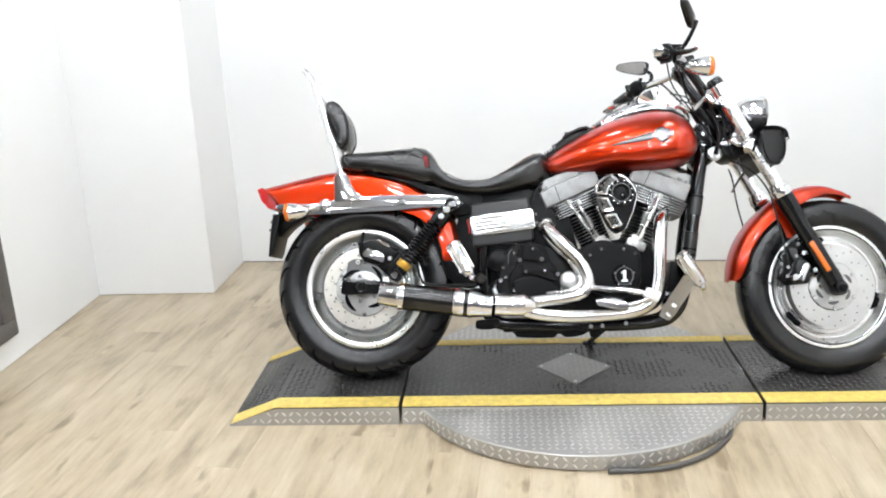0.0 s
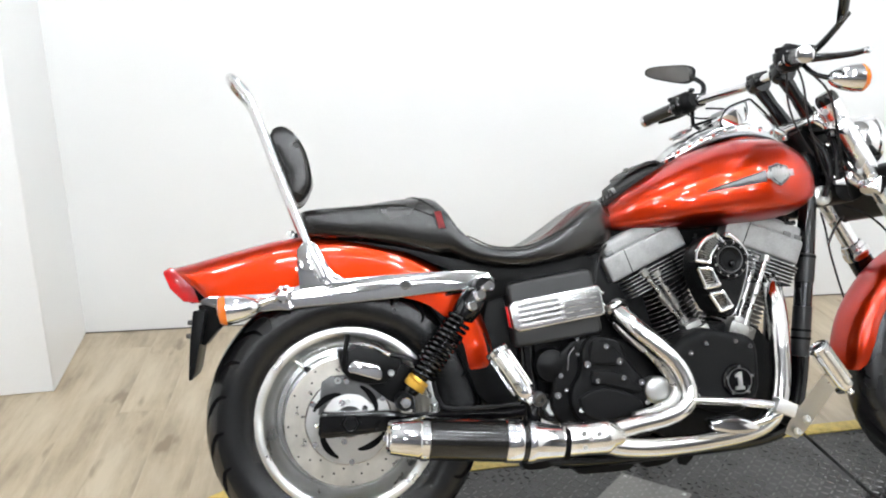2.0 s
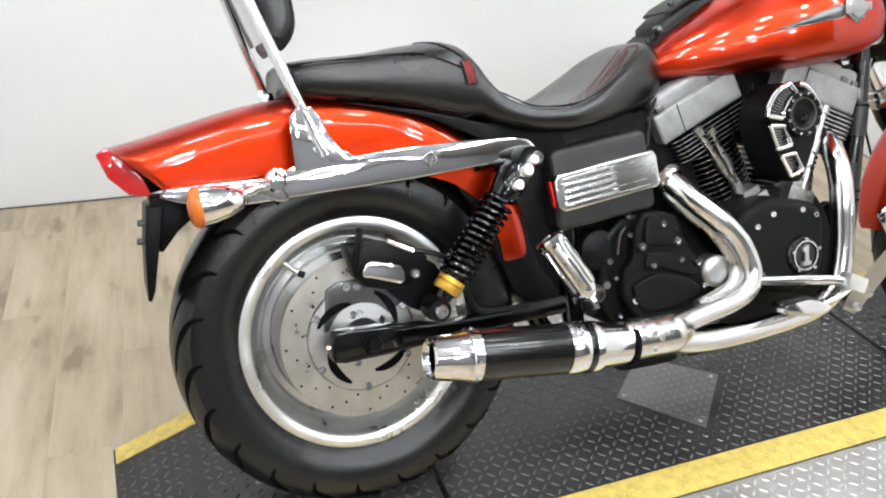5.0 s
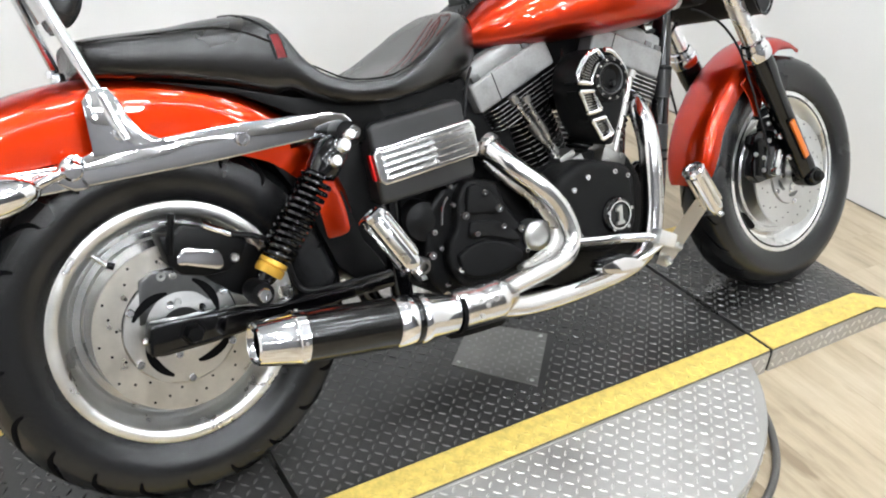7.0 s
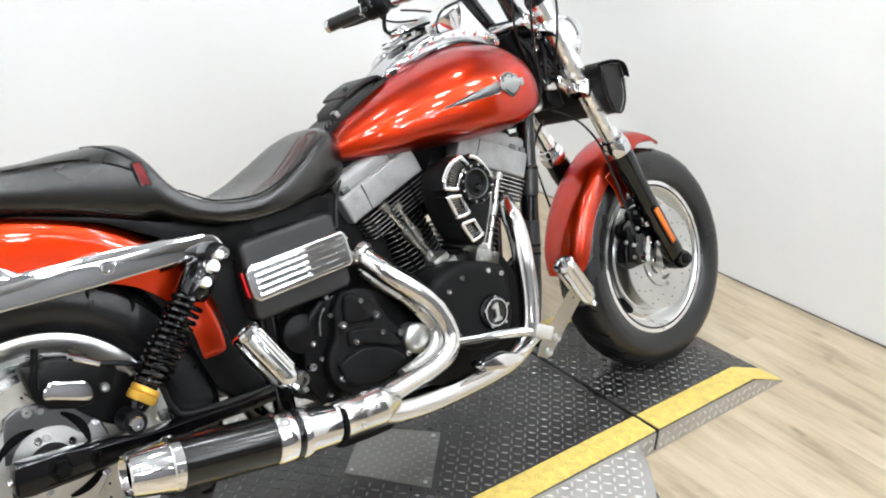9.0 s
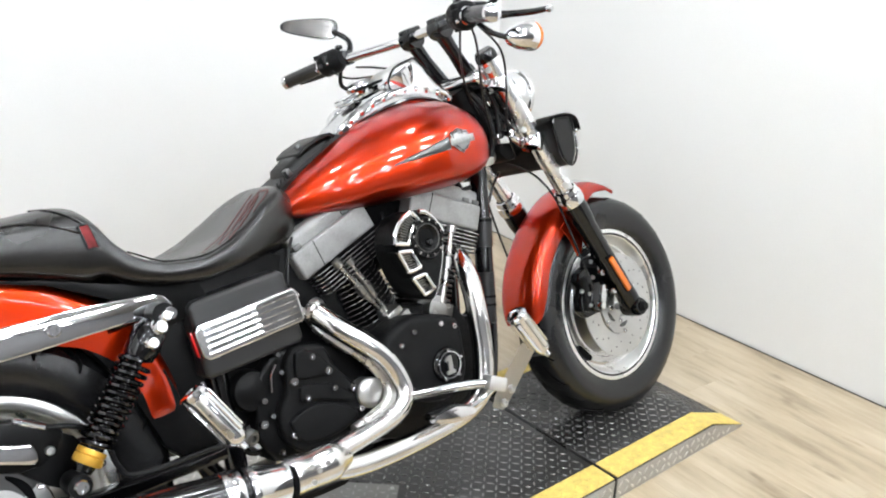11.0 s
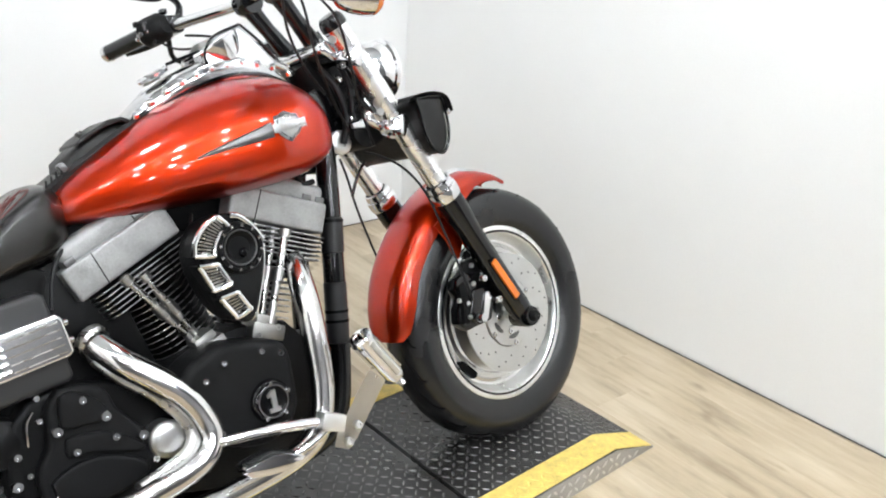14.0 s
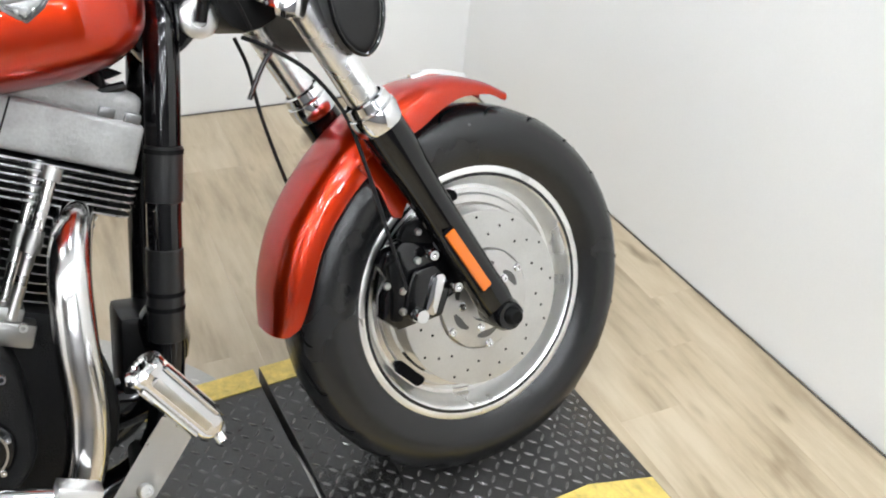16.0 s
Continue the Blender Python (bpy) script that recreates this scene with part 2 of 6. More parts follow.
def tube(points, radius, sides=14, steps=6, curved=True, cap=True, bm=None):
    """A round bar along a line; radius may be a list, one for each given point."""
    bm = bm or bmesh.new()
    line = smooth_line(points, steps) if curved and len(points) > 2 else [Vector(q) for q in points]
    n = len(line)
    if isinstance(radius, (int, float)):
        radii = [radius] * n
    else:
        radii = [float(v) for v in np.interp(np.linspace(0, len(radius) - 1, n), range(len(radius)), radius)]
    up = Vector((0.13, 0.97, 0.21)).normalized()
    rings = []
    for i, q in enumerate(line):
        way = (line[min(i + 1, n - 1)] - line[max(i - 1, 0)]).normalized()
        side = way.cross(up)
        if side.length < 0.05:
            side = way.cross(Vector((1, 0, 0)))
        side.normalize()
        up = side.cross(way).normalized()
        rings.append([bm.verts.new(q + radii[i] * (math.cos(a) * side + math.sin(a) * up)) for a in (2 * math.pi * k / sides for k in range(sides))])
    for r, s in zip(rings, rings[1:]):
        for k in range(sides):
            bm.faces.new((r[k], r[(k + 1) % sides], s[(k + 1) % sides], s[k]))
    if cap:
        bm.faces.new(rings[0]), bm.faces.new(rings[-1])
    return bm


def lathe(profile, m=None, sides=48, closed=False, bm=None):
    """Turns (radius, along) pairs round the local z axis; m lays it in place."""
    bm = bm or bmesh.new()
    m = m or Matrix()
    rings = []
    for r, h in profile:
        if r < 1e-6:
            rings.append([bm.verts.new(m @ Vector((0, 0, h)))])
        else:
            rings.append([bm.verts.new(m @ Vector((r * math.cos(a), r * math.sin(a), h))) for a in (2 * math.pi * k / sides for k in range(sides))])
    pairs = list(zip(rings, rings[1:])) + ([(rings[-1], rings[0])] if closed else [])
    for a, b in pairs:
        for k in range(sides):
            j = (k + 1) % sides
            if len(a) == 1 and len(b) == 1:
                continue
            if len(a) == 1:
                bm.faces.new((a[0], b[k], b[j]))
            elif len(b) == 1:
                bm.faces.new((a[k], a[j], b[0]))
            else:
                bm.faces.new((a[k], a[j], b[j], b[k]))
    return bm


def axis(at, way, spin=0.0):
    """A pose whose z axis runs along way."""
    turn = Vector(way).to_track_quat("Z", "Y").to_matrix().to_4x4()
    return Matrix.Translation(at) @ turn @ pose(0, 0, 0, 0, 0, spin)


def loft(sections, cap=True, bm=None, closed=True):
    """Joins rings of equal length."""
    bm = bm or bmesh.new()
    rings = [[bm.verts.new(q) for q in s] for s in sections]
    n = len(rings[0])
    for a, b in zip(rings, rings[1:]):
        for k in range(n if closed else n - 1):
            bm.faces.new((a[k], a[(k + 1) % n], b[(k + 1) % n], b[k]))
    if cap and closed:
        bm.faces.new(rings[0]), bm.faces.new(rings[-1])
    return bm


def slab(outline, y0, y1, width=0.0, rounded=0, segments=2, bm=None):
    """A plate whose outline lies in the x-z plane, from y0 to y1."""
    pts = [Vector((x, 0, z)) for x, z in outline]
    if rounded:
        pts = smooth_line(pts + [pts[0]], rounded)[:-1]
    own = bmesh.new()
    a = [own.verts.new((q.x, y0, q.z)) for q in pts]
    b = [own.verts.new((q.x, y1, q.z)) for q in pts]
    own.faces.new(a), own.faces.new(b)
    for k in range(len(a)):
        j = (k + 1) % len(a)
        own.faces.new((a[k], a[j], b[j], b[k]))
    bmesh.ops.recalc_face_normals(own, faces=own.faces)
    if width:
        bevel(own, width, segments, 55)
    return own


def join(*many):
    """Lays several bmeshes into the first."""
    first = many[0]
    for bm in many[1:]:
        me = bpy.data.meshes.new("scrap")
        bm.to_mesh(me)
        bm.free()
        first.from_mesh(me)
        bpy.data.meshes.remove(me)
    return first


def flipped(bm):
    """The mirror image across the machine's middle plane."""
    bmesh.ops.scale(bm, vec=(1, -1, 1), verts=bm.verts)
    bmesh.ops.reverse_faces(bm, faces=bm.faces)
    return bm


def ease(x, xs, ys):
    """A smooth, never overshooting curve through given values."""
    k = max(0, min(len(xs) - 2, int(np.searchsorted(xs, x)) - 1))

    def slope(i):
        if i == 0:
            return (ys[1] - ys[0]) / (xs[1] - xs[0])
        if i == len(xs) - 1:
            return (ys[-1] - ys[-2]) / (xs[-1] - xs[-2])
        a, b = (ys[i] - ys[i - 1]) / (xs[i] - xs[i - 1]), (ys[i + 1] - ys[i]) / (xs[i + 1] - xs[i])
        return 0.0 if a * b <= 0 else 2 * a * b / (a + b)

    h = xs[k + 1] - xs[k]
    t = (x - xs[k]) / h
    return ((2 * t**3 - 3 * t * t + 1) * ys[k] + (t**3 - 2 * t * t + t) * h * slope(k) + (3 * t * t - 2 * t**3) * ys[k + 1] + (t**3 - t * t) * h * slope(k + 1))


def bolt_mesh(radius, height):
    return lathe([(0, 0), (radius, 0), (radius, height * 0.7), (radius * 0.8, height), (radius * 0.45, height), (radius * 0.4, height * 0.6), (0, height * 0.6)], sides=12)


# ---------------------------------------------------------------- the room
ROOM = -3.7          # the room stands a little askew to the platform
EAST = -1.4          # the side wall opens out from the corner
BACK, LEFT, RIGHT, PILLAR_Y, PILLAR_X, FRONT = 1.495, -1.55, 2.36, 1.04, -0.955, -6.2


def room_pose(x=0, y=0, z=0):
    return pose(0, 0, 0, 0, 0, ROOM) @ pose(x, y, z)


def wall(name, x0, y0, x1, y1, label, turned=True, mat=None, top=None):
    bm = box((x1 - x0, y1 - y0, (top or CEILING)), ((x0 + x1) / 2, (y0 + y1) / 2, (top or CEILING) / 2), 0.004, segments=1)
    ob = part(name, bm, mat or M_WALL)
    if turned:
        ob.matrix_basis = pose(0, 0, 0, 0, 0, ROOM)
    if name.endswith("_east") and turned:
        ob.matrix_basis = room_pose(RIGHT, BACK) @ pose(0, 0, 0, 0, 0, EAST - ROOM) @ pose(-RIGHT, -BACK, 0)
    return tagged(ob, label, "wall", kind="structure")


wall("wall_north", -1.2, BACK, 2.6, BACK + 0.12, "smooth white painted back wall behind the motorcycle")
wall("wall_east", RIGHT, -2.0, RIGHT + 0.12, BACK, "smooth white painted side wall meeting the wooden floor")
wall("wall_west", LEFT - 0.12, -1.6, LEFT, PILLAR_Y, "white painted side wall with a dark framed panel", False)
wall("wall_pillar", LEFT - 0.12, PILLAR_Y + 0.002, PILLAR_X, PILLAR_Y + 0.75, "white painted wall projection beside the recess", False)
wall("wall_south", -4.2, FRONT - 0.12, 5.0, FRONT, "plain mid-grey wall closing the showroom", False, M_SHOP)
wall("wall_far_west", -4.3, FRONT, -4.2, 1.8, "plain mid-grey showroom side wall", False, M_SHOP)
wall("wall_far_east", 5.0, FRONT, 5.1, 1.8, "plain mid-grey showroom side wall", False, M_SHOP)
for nm, x0, y0, x1, y1 in (("trim_north", -1.2, BACK - 0.006, 2.36, BACK - 0.001), ("trim_east", RIGHT - 0.006, -2.0, RIGHT - 0.001, BACK - 0.007)):
    wall(nm, x0, y0, x1, y1, "thin dark strip along the wall's foot", True, M_DARKWOOD, 0.005)
ceiling = part("ceiling", box((9.6, 9.4, 0.1), (0.4, -2.2, CEILING + 0.05)), M_CEIL)
tagged(ceiling, "plain grey painted ceiling with small round lamps", "ceiling", kind="structure")

floor = part("floor", box((9.6, 9.6, 0.06), (0.4, -2.2, -0.038)), M_JOINT)
tagged(floor, "pale oak-look board floor with grey-brown grain", "floor", kind="structure")

for lx, ly in LAMPS:
    fixture = new("ceiling_lamp")
    fixture.location = (lx, ly, CEILING)
    tagged(fixture, "small round globe lamp under the ceiling, lit cool white", "lamp", "ceiling lamps")
    part("canopy", lathe([(0, 0.0), (0.07, 0.0), (0.07, -0.012), (0.05, -0.020), (0.05, -0.030), (0, -0.030)], sides=24), M_SATIN, fixture)
    part("globe", lathe([(0.094 * math.sin(a), -0.13 - 0.094 * math.cos(a)) for a in (math.pi * k / 10 for k in range(11))], sides=20), M_LAMP, fixture)
    lamp = bpy.data.lights.new("lamp", "POINT")
    lamp.shadow_soft_size, lamp.energy, lamp.color = 0.10, LAMP_WATTS, LAMP_COLOUR
    new("lamp", lamp).location = (lx, ly, CEILING - 0.13)

# added fill: a supposed tube lamp, out of view behind the camera
fill_tube_lamp = new("fill_tube_lamp")
fill_tube_lamp.location = (0.9, -4.05, CEILING)
tagged(fill_tube_lamp, "long tube lamp added out of view under the showroom ceiling, lit as fill", "lamp")
part("housing", box((2.5, 0.16, 0.05), (0, 0, -0.026), 0.01), M_SATIN, fill_tube_lamp)
lamp = bpy.data.lights.new("tube", "AREA")
lamp.shape, lamp.size, lamp.size_y, lamp.energy, lamp.color = "RECTANGLE", 2.4, 0.1, 30.0, LAMP_COLOUR
new("tube", lamp).location = (0.9, -4.05, CEILING - 0.056)

# dark framed panel on the side wall; white pane colour stands in for its reflection
panel = new("framed_panel")
panel.matrix_basis = pose(LEFT, -0.283, 0.165)
tagged(panel, "weathered dark wooden frame on the white wall, its pane's bright reflection painted white", "frame")
for nm, size, at in (("frame_rail", (0.045, 1.0, 0.07), (0.024, 0, 0.0)), ("frame_rail", (0.045, 1.0, 0.09), (0.024, 0, 1.5)),
                     ("frame_stile", (0.045, 0.09, 1.42), (0.024, 0.455, 0.745)), ("frame_stile", (0.045, 0.09, 1.42), (0.024, -0.455, 0.745))):
    part(nm, box(size, at, 0.006), M_DARKWOOD, panel)
part("pane", box((0.012, 0.82, 1.41), (0.010, 0, 0.745)), M_PANE_REFLECTION, panel)

# ---------------------------------------------------------------- the platform
TOP, NEAR, FAR = 0.065, -0.352, 0.222
GAP_L, GAP_R, END_L, END_R = 0.137, 1.349, -0.462, 1.94
RAMP = 0.165
DISC = (0.745, -0.058, 0.608)

turntable = new("turntable")
turntable.location = (DISC[0], DISC[1], 0)
tagged(turntable, "round aluminium tread-plate turntable lying on the wooden floor", "turntable")
part("deck", lathe([(0, 0.002), (DISC[2] - 0.012, 0.002), (DISC[2], 0.006), (DISC[2], TOP - 0.012), (DISC[2] - 0.003, TOP - 0.009), (0, TOP - 0.009)], sides=128), M_ALUPLATE, turntable)
part("base_ring", lathe([(0.40, 0), (DISC[2] - 0.02, 0), (DISC[2] - 0.02, 0.005), (0.40, 0.005)], sides=64, closed=True), M_DARK, turntable)


def lugs(spots, length, width, height):
    """Raised tread bars: (x, y, z, turn, tilt matrix or None)."""
    verts, faces = [], []
    for x, y, z, a, m in spots:
        c, s, k = math.cos(a), math.sin(a), len(verts)
        shape = [(-length / 2, 0, 0), (-length / 6, width / 2, 0), (length / 6, width / 2, 0), (length / 2, 0, 0), (length / 6, -width / 2, 0), (-length / 6, -width / 2, 0),
                 (-length / 4, width / 7, height), (length / 4, width / 7, height), (length / 4, -width / 7, height), (-length / 4, -width / 7, height)]
        for u, v, w in shape:
            q = (x + c * u - s * v, y + s * u + c * v, z + w)
            if m is not None:
                q = tuple(m @ Vector((c * u - s * v, s * u + c * v, w)) + Vector((x, y, z)))
            verts.append(q)
        for f in ((0, 5, 9), (0, 9, 6), (0, 6, 1), (1, 6, 7, 2), (2, 7, 3), (3, 7, 8), (3, 8, 4), (4, 8, 9, 5), (6, 9, 8, 7)):
            faces.append([k + i for i in f])
    me = bpy.data.meshes.new("tread")
    me.from_pydata(verts, [], faces)
    return me


def tread(name, spots, mat, parent, length=0.030, width=0.008, height=0.0016):
    me = lugs(spots, length, width, height)
    me.materials.append(mat)
    ob = new(name, me)
    ob.parent = parent
    return tagged(ob, kind="stuff")


def pattern(x0, x1, y0, y1, pitch=0.030):
    out = []
    for i in range(int((x1 - x0) / pitch)):
        for j in range(int((y1 - y0) / pitch)):
            out.append((x0 + (i + 0.5) * pitch, y0 + (j + 0.5) * pitch, radians(45 if (i + j) % 2 else -45)))
    return out


deck_spots = [(x, y, TOP - 0.009, a, None) for x, y, a in pattern(-0.60, 0.60, -0.60, 0.60, 0.0235) if math.hypot(x, y) < 0.59 and (y < NEAR - DISC[1] - 0.012 or y > FAR - DISC[1] + 0.012)]
tread("tread", deck_spots, M_ALULUG, turntable, 0.0205, 0.0055, 0.0015)
rim_spots = []
for k in range(130):
    a = 2 * math.pi * k / 130
    for z, t in ((0.018, 45), (0.040, -45)):
        m = Matrix.Rotation(a, 3, "Z") @ Matrix(((0, 0, 1), (1, 0, 0), (0, 1, 0))) @ Matrix.Rotation(radians(t if k % 2 else -t), 3, "Z")
        rim_spots.append((DISC[2] * math.cos(a), DISC[2] * math.sin(a), z, 0.0, m))
tread("rim_tread", rim_spots, M_ALULUG, turntable, 0.024, 0.007, 0.0022)


def plate_section(x0, x1, ramp_left, ramp_right):
    """One length of the platform, wedge-ended where it is a ramp."""
    a, b = x0 + (RAMP if ramp_left else 0), x1 - (RAMP if ramp_right else 0)
    low = 0.003
    outline = []
    if ramp_left:
        outline += [(x0, 0.0), (x0, low)]
    else:
        outline += [(a, 0.0)]
    outline += [(a, TOP), (b, TOP)]
    if ramp_right:
        outline += [(x1, low), (x1, 0.0)]
    else:
        outline += [(b, 0.0)]
    return outline, a, b


def platform(x0, x1, ramp_left, ramp_right, base):
    outline, a, b = plate_section(x0, x1, ramp_left, ramp_right)
    thing = new("ramp_platform" if ramp_left or ramp_right else "platform_bridge")
    bottom = 0.0 if base == 0 else base
    low = [(x, max(z, bottom)) for x, z in outline]
    part("body", slab(low, NEAR, FAR, 0.0012, segments=1), M_PLATE, thing)
    # aluminium side faces
    for y, w in ((NEAR, -0.0025), (FAR, 0.0025)):
        part("side_plate", slab([(x, z - 0.004 if z > 0.01 else z + 0.0) for x, z in outline], y, y + w), M_ALUPLATE, thing, "bare aluminium tread-plate edge")
        spots = []
        s = -1 if w < 0 else 1
        face = Matrix(((1, 0, 0), (0, 0, s), (0, 1, 0)))
        for i in range(int((x1 - x0) / 0.026)):
            x = x0 + (i + 0.5) * 0.026
            roof = TOP if a <= x <= b else TOP * ((x - x0) / RAMP if x < a else (x1 - x) / RAMP)
            for j, z in enumerate((0.016, 0.042)):
                if z + 0.012 < roof:
                    m = face @ Matrix.Rotation(radians(45 if (i + j) % 2 else -45), 3, "Z")
                    spots.append((x, y + w, z, 0.0, m))
        tread("side_tread", spots, M_ALULUG, thing, 0.024, 0.007, 0.002)
    # yellow edge stripes, folded down the ramps
    lift = 0.0012
    run = ([(x0 + 0.004, 0.003 + lift)] if ramp_left else []) + [(a + 0.001, TOP + lift), (b - 0.001, TOP + lift)] + ([(x1 - 0.004, 0.003 + lift)] if ramp_right else [])
    for ya, yb in ((NEAR + 0.001, NEAR + 0.074), (FAR - 0.05, FAR - 0.001)):
        bm = bmesh.new()
        rows = [[bm.verts.new((x, y, z + dz)) for y, dz in ((ya, -0.004), (ya, 0.0018), (yb, 0.0018), (yb, -0.004))] for x, z in run]
        for p, q in zip(rows, rows[1:]):
            for k in range(4):
                bm.faces.new((p[k], p[(k + 1) % 4], q[(k + 1) % 4], q[k]))
        bm.faces.new(rows[0]), bm.faces.new(rows[-1])
        stripe = part("edge_stripe", bm, M_YELLOW, thing, "worn yellow painted edge stripe")
        tread("stripe_tread", [(x, y, TOP + 0.003, t, None) for x, y, t in pattern(a, b, ya + 0.004, yb - 0.002, 0.0225)], M_YELLOW, stripe, 0.021, 0.007, 0.0012)
    # tread on the flat and on the ramps
    spots = [(x, y, TOP, t, None) for x, y, t in pattern(a, b, NEAR + 0.078, FAR - 0.052, 0.0220)]
    for on, low_x, high_x in ((ramp_left, x0, a), (ramp_right, x1, b)):
        if on:
            slope = math.atan2(TOP - 0.003, high_x - low_x)
            m = Matrix.Rotation(-slope if low_x < high_x else math.pi - slope, 3, "Y") if low_x < high_x else Matrix.Rotation(math.atan2(TOP - 0.003, low_x - high_x), 3, "Y")
            for x, y, t in pattern(min(low_x, high_x), max(low_x, high_x), NEAR + 0.078, FAR - 0.052, 0.0220):
                z = 0.003 + (TOP - 0.003) * abs(x - low_x) / abs(high_x - low_x)
                spots.append((x, y, z, 0.0, m @ Matrix.Rotation(t, 3, "Z")))
    if not (ramp_left or ramp_right):
        spots = [s for s in spots if abs(s[0] - 0.748) / 0.142 + abs(s[1] + 0.058) / 0.142 > 1.0]
    tread("tread", spots, M_LUG, thing, 0.0205, 0.0056, 0.0019)
    return thing


for args, label in (((END_L, GAP_L - 0.0055, True, False, 0), "black tread-plate ramp with yellow edges under the rear wheel"),
                    ((GAP_L + 0.0055, GAP_R - 0.0055, False, False, 0), "black tread-plate platform with yellow edges and a steel diamond"),
                    ((GAP_R + 0.0055, END_R, False, True, 0), "black tread-plate ramp with yellow edges under the front wheel")):
    tagged(platform(*args), label, "platform", "platform sections")

lozenge = new("diamond_plate")
lozenge.location = (0.748, -0.058, TOP)
tagged(lozenge, "bare steel diamond-shaped cover plate screwed onto the platform", "plate")
bm = bmesh.new()
quad = [bm.verts.new(q) for q in ((-0.137, 0.013, 0), (-0.004, -0.139, 0), (0.139, 0.009, 0), (-0.003, 0.137, 0))]
bm.faces.new(quad)
low = bmesh.ops.extrude_face_region(bm, geom=bm.faces[:])
bmesh.ops.translate(bm, vec=(0, 0, 0.004), verts=[v for v in low["geom"] if isinstance(v, bmesh.types.BMVert)])
bmesh.ops.translate(bm, vec=(0, 0, -0.001), verts=bm.verts)
part("cover", bm, M_COVER, lozenge)
tread("tread", [(x, y, 0.003, a, None) for x, y, a in pattern(-0.14, 0.14, -0.14, 0.14, 0.020) if abs(x) / 0.122 + abs(y) / 0.122 < 1.0], M_CAST, lozenge, 0.016, 0.005, 0.0010)
screw = part("screw", lathe([(0.005, 0.002), (0.005, 0.004), (0.004, 0.0055), (0, 0.006)], sides=12), M_SATIN, lozenge)
screw.location = (-0.118, 0.013, 0)
for q in ((-0.004, -0.118, 0), (0.118, 0.009, 0), (-0.003, 0.117, 0)):
    again(screw, pose(*q))

cable = part("power_cable", tube([(0.80, -0.678, 0.0085), (0.92, -0.668, 0.0085), (1.011, -0.645, 0.0085), (1.109, -0.584, 0.0085), (1.191, -0.494, 0.0085), (1.224, -0.425, 0.0085), (1.228, -0.385, 0.0085)], 0.0085, 12), M_HOSE)
tagged(cable, "thick grey cable lying round the turntable's edge", "cable")


# ---------------------------------------------------------------- the motorcycle
# It leans on its side stand; all its parts are laid out upright, x ahead, y to its left, z up from the contact line.
LEAN, HEADING = 20.1, 0.23
bike = new("motorcycle")
tagged(bike, "orange-red cruiser motorcycle with chrome trim leaning on its stand", "motorcycle")
bike.matrix_basis = Matrix.Translation((0.0, -0.1246, TOP + 0.0022)) @ Matrix.Rotation(radians(HEADING), 4, "Z") @ Matrix.Rotation(radians(-LEAN), 4, "X")
RAKE = 29.0
STEER = Matrix.Translation((1.262, 0, 0.88)) @ Matrix.Rotation(radians(2.6), 4, Vector((-math.sin(radians(RAKE)), 0, math.cos(radians(RAKE))))) @ Matrix.Translation((-1.262, 0, -0.88))
BOLT = {}


def fp(name, bm, mat, parent=None, label="", sharp=38.0):
    """A part of the steered front end."""
    bmesh.ops.transform(bm, matrix=STEER, verts=bm.verts)
    return part(name, bm, mat, parent or bike, label, sharp)


def bolts(spots, way, radius, height, parent, mat=None, steered=False):
    key = (round(radius, 4), round(height, 4), (mat or M_CHROME).name)
    for q in spots:
        m = axis(q, way)
        if steered:
            m = STEER @ m
        if key in BOLT:
            again(BOLT[key], m, parent)
        else:
            BOLT[key] = part("bolt", bolt_mesh(radius, height), mat or M_CHROME, parent)
            BOLT[key].matrix_basis = m


def tyre_profile(r, w, bead):
    half = [(bead + 0.004, w * 0.36), (bead + 0.010, w * 0.40), (bead + (r - bead) * 0.32, w * 0.475), (bead + (r - bead) * 0.55, w * 0.50), (bead + (r - bead) * 0.75, w * 0.465),
            (bead + (r - bead) * 0.89, w * 0.37), (bead + (r - bead) * 0.965, w * 0.23), (r, 0.0)]
    out = [(a, -b) for a, b in half] + [(a, b) for a, b in half[-2::-1]]
    return out + [(bead - 0.012, w * 0.36), (bead - 0.012, -w * 0.36)]


def surface_at(profile, f):
    """Radius and sideways place a fraction f along a tyre's outside."""
    pts = profile[:15]
    k = min(int(f * (len(pts) - 1)), len(pts) - 2)
    u = f * (len(pts) - 1) - k
    return pts[k][0] * (1 - u) + pts[k + 1][0] * u, pts[k][1] * (1 - u) + pts[k + 1][1] * u


def grooves(centre, profile, count, sweep, start, end, wide):
    """Curved tread cuts over both shoulders, laid on as strips coloured like their shade."""
    bm = bmesh.new()
    for side in (0, 1):
        for k in range(count):
            a0 = 2 * math.pi * (k + 0.5 * side) / count
            rows = []
            for i in range(9):
                u = i / 8
                f = start + (end - start) * u
                r, y = surface_at(profile, 1 - f if side else f)
                r2, y2 = surface_at(profile, (1 - f if side else f) + 0.01)
                n = Vector((y2 - y, 0, -(r2 - r)))
                n = Vector((abs(n.x), 0, n.z)).normalized() if n.length > 0 else Vector((1, 0, 0))
                r, y = r + 0.0016 * n.x, y + 0.0016 * (-1 if y < 0 else 1) * abs(n.z)
                a = a0 + sweep * u * u
                half = wide * math.sin(math.pi * min(0.98, max(0.06, u))) / r + 0.0008
                rows.append([bm.verts.new((centre[0] + r * math.cos(a + s * half), centre[1] + y, centre[2] + r * math.sin(a + s * half))) for s in (-1, 1)])
            for p, q in zip(rows, rows[1:]):
                bm.faces.new((p[0], p[1], q[1], q[0]))
    return bm


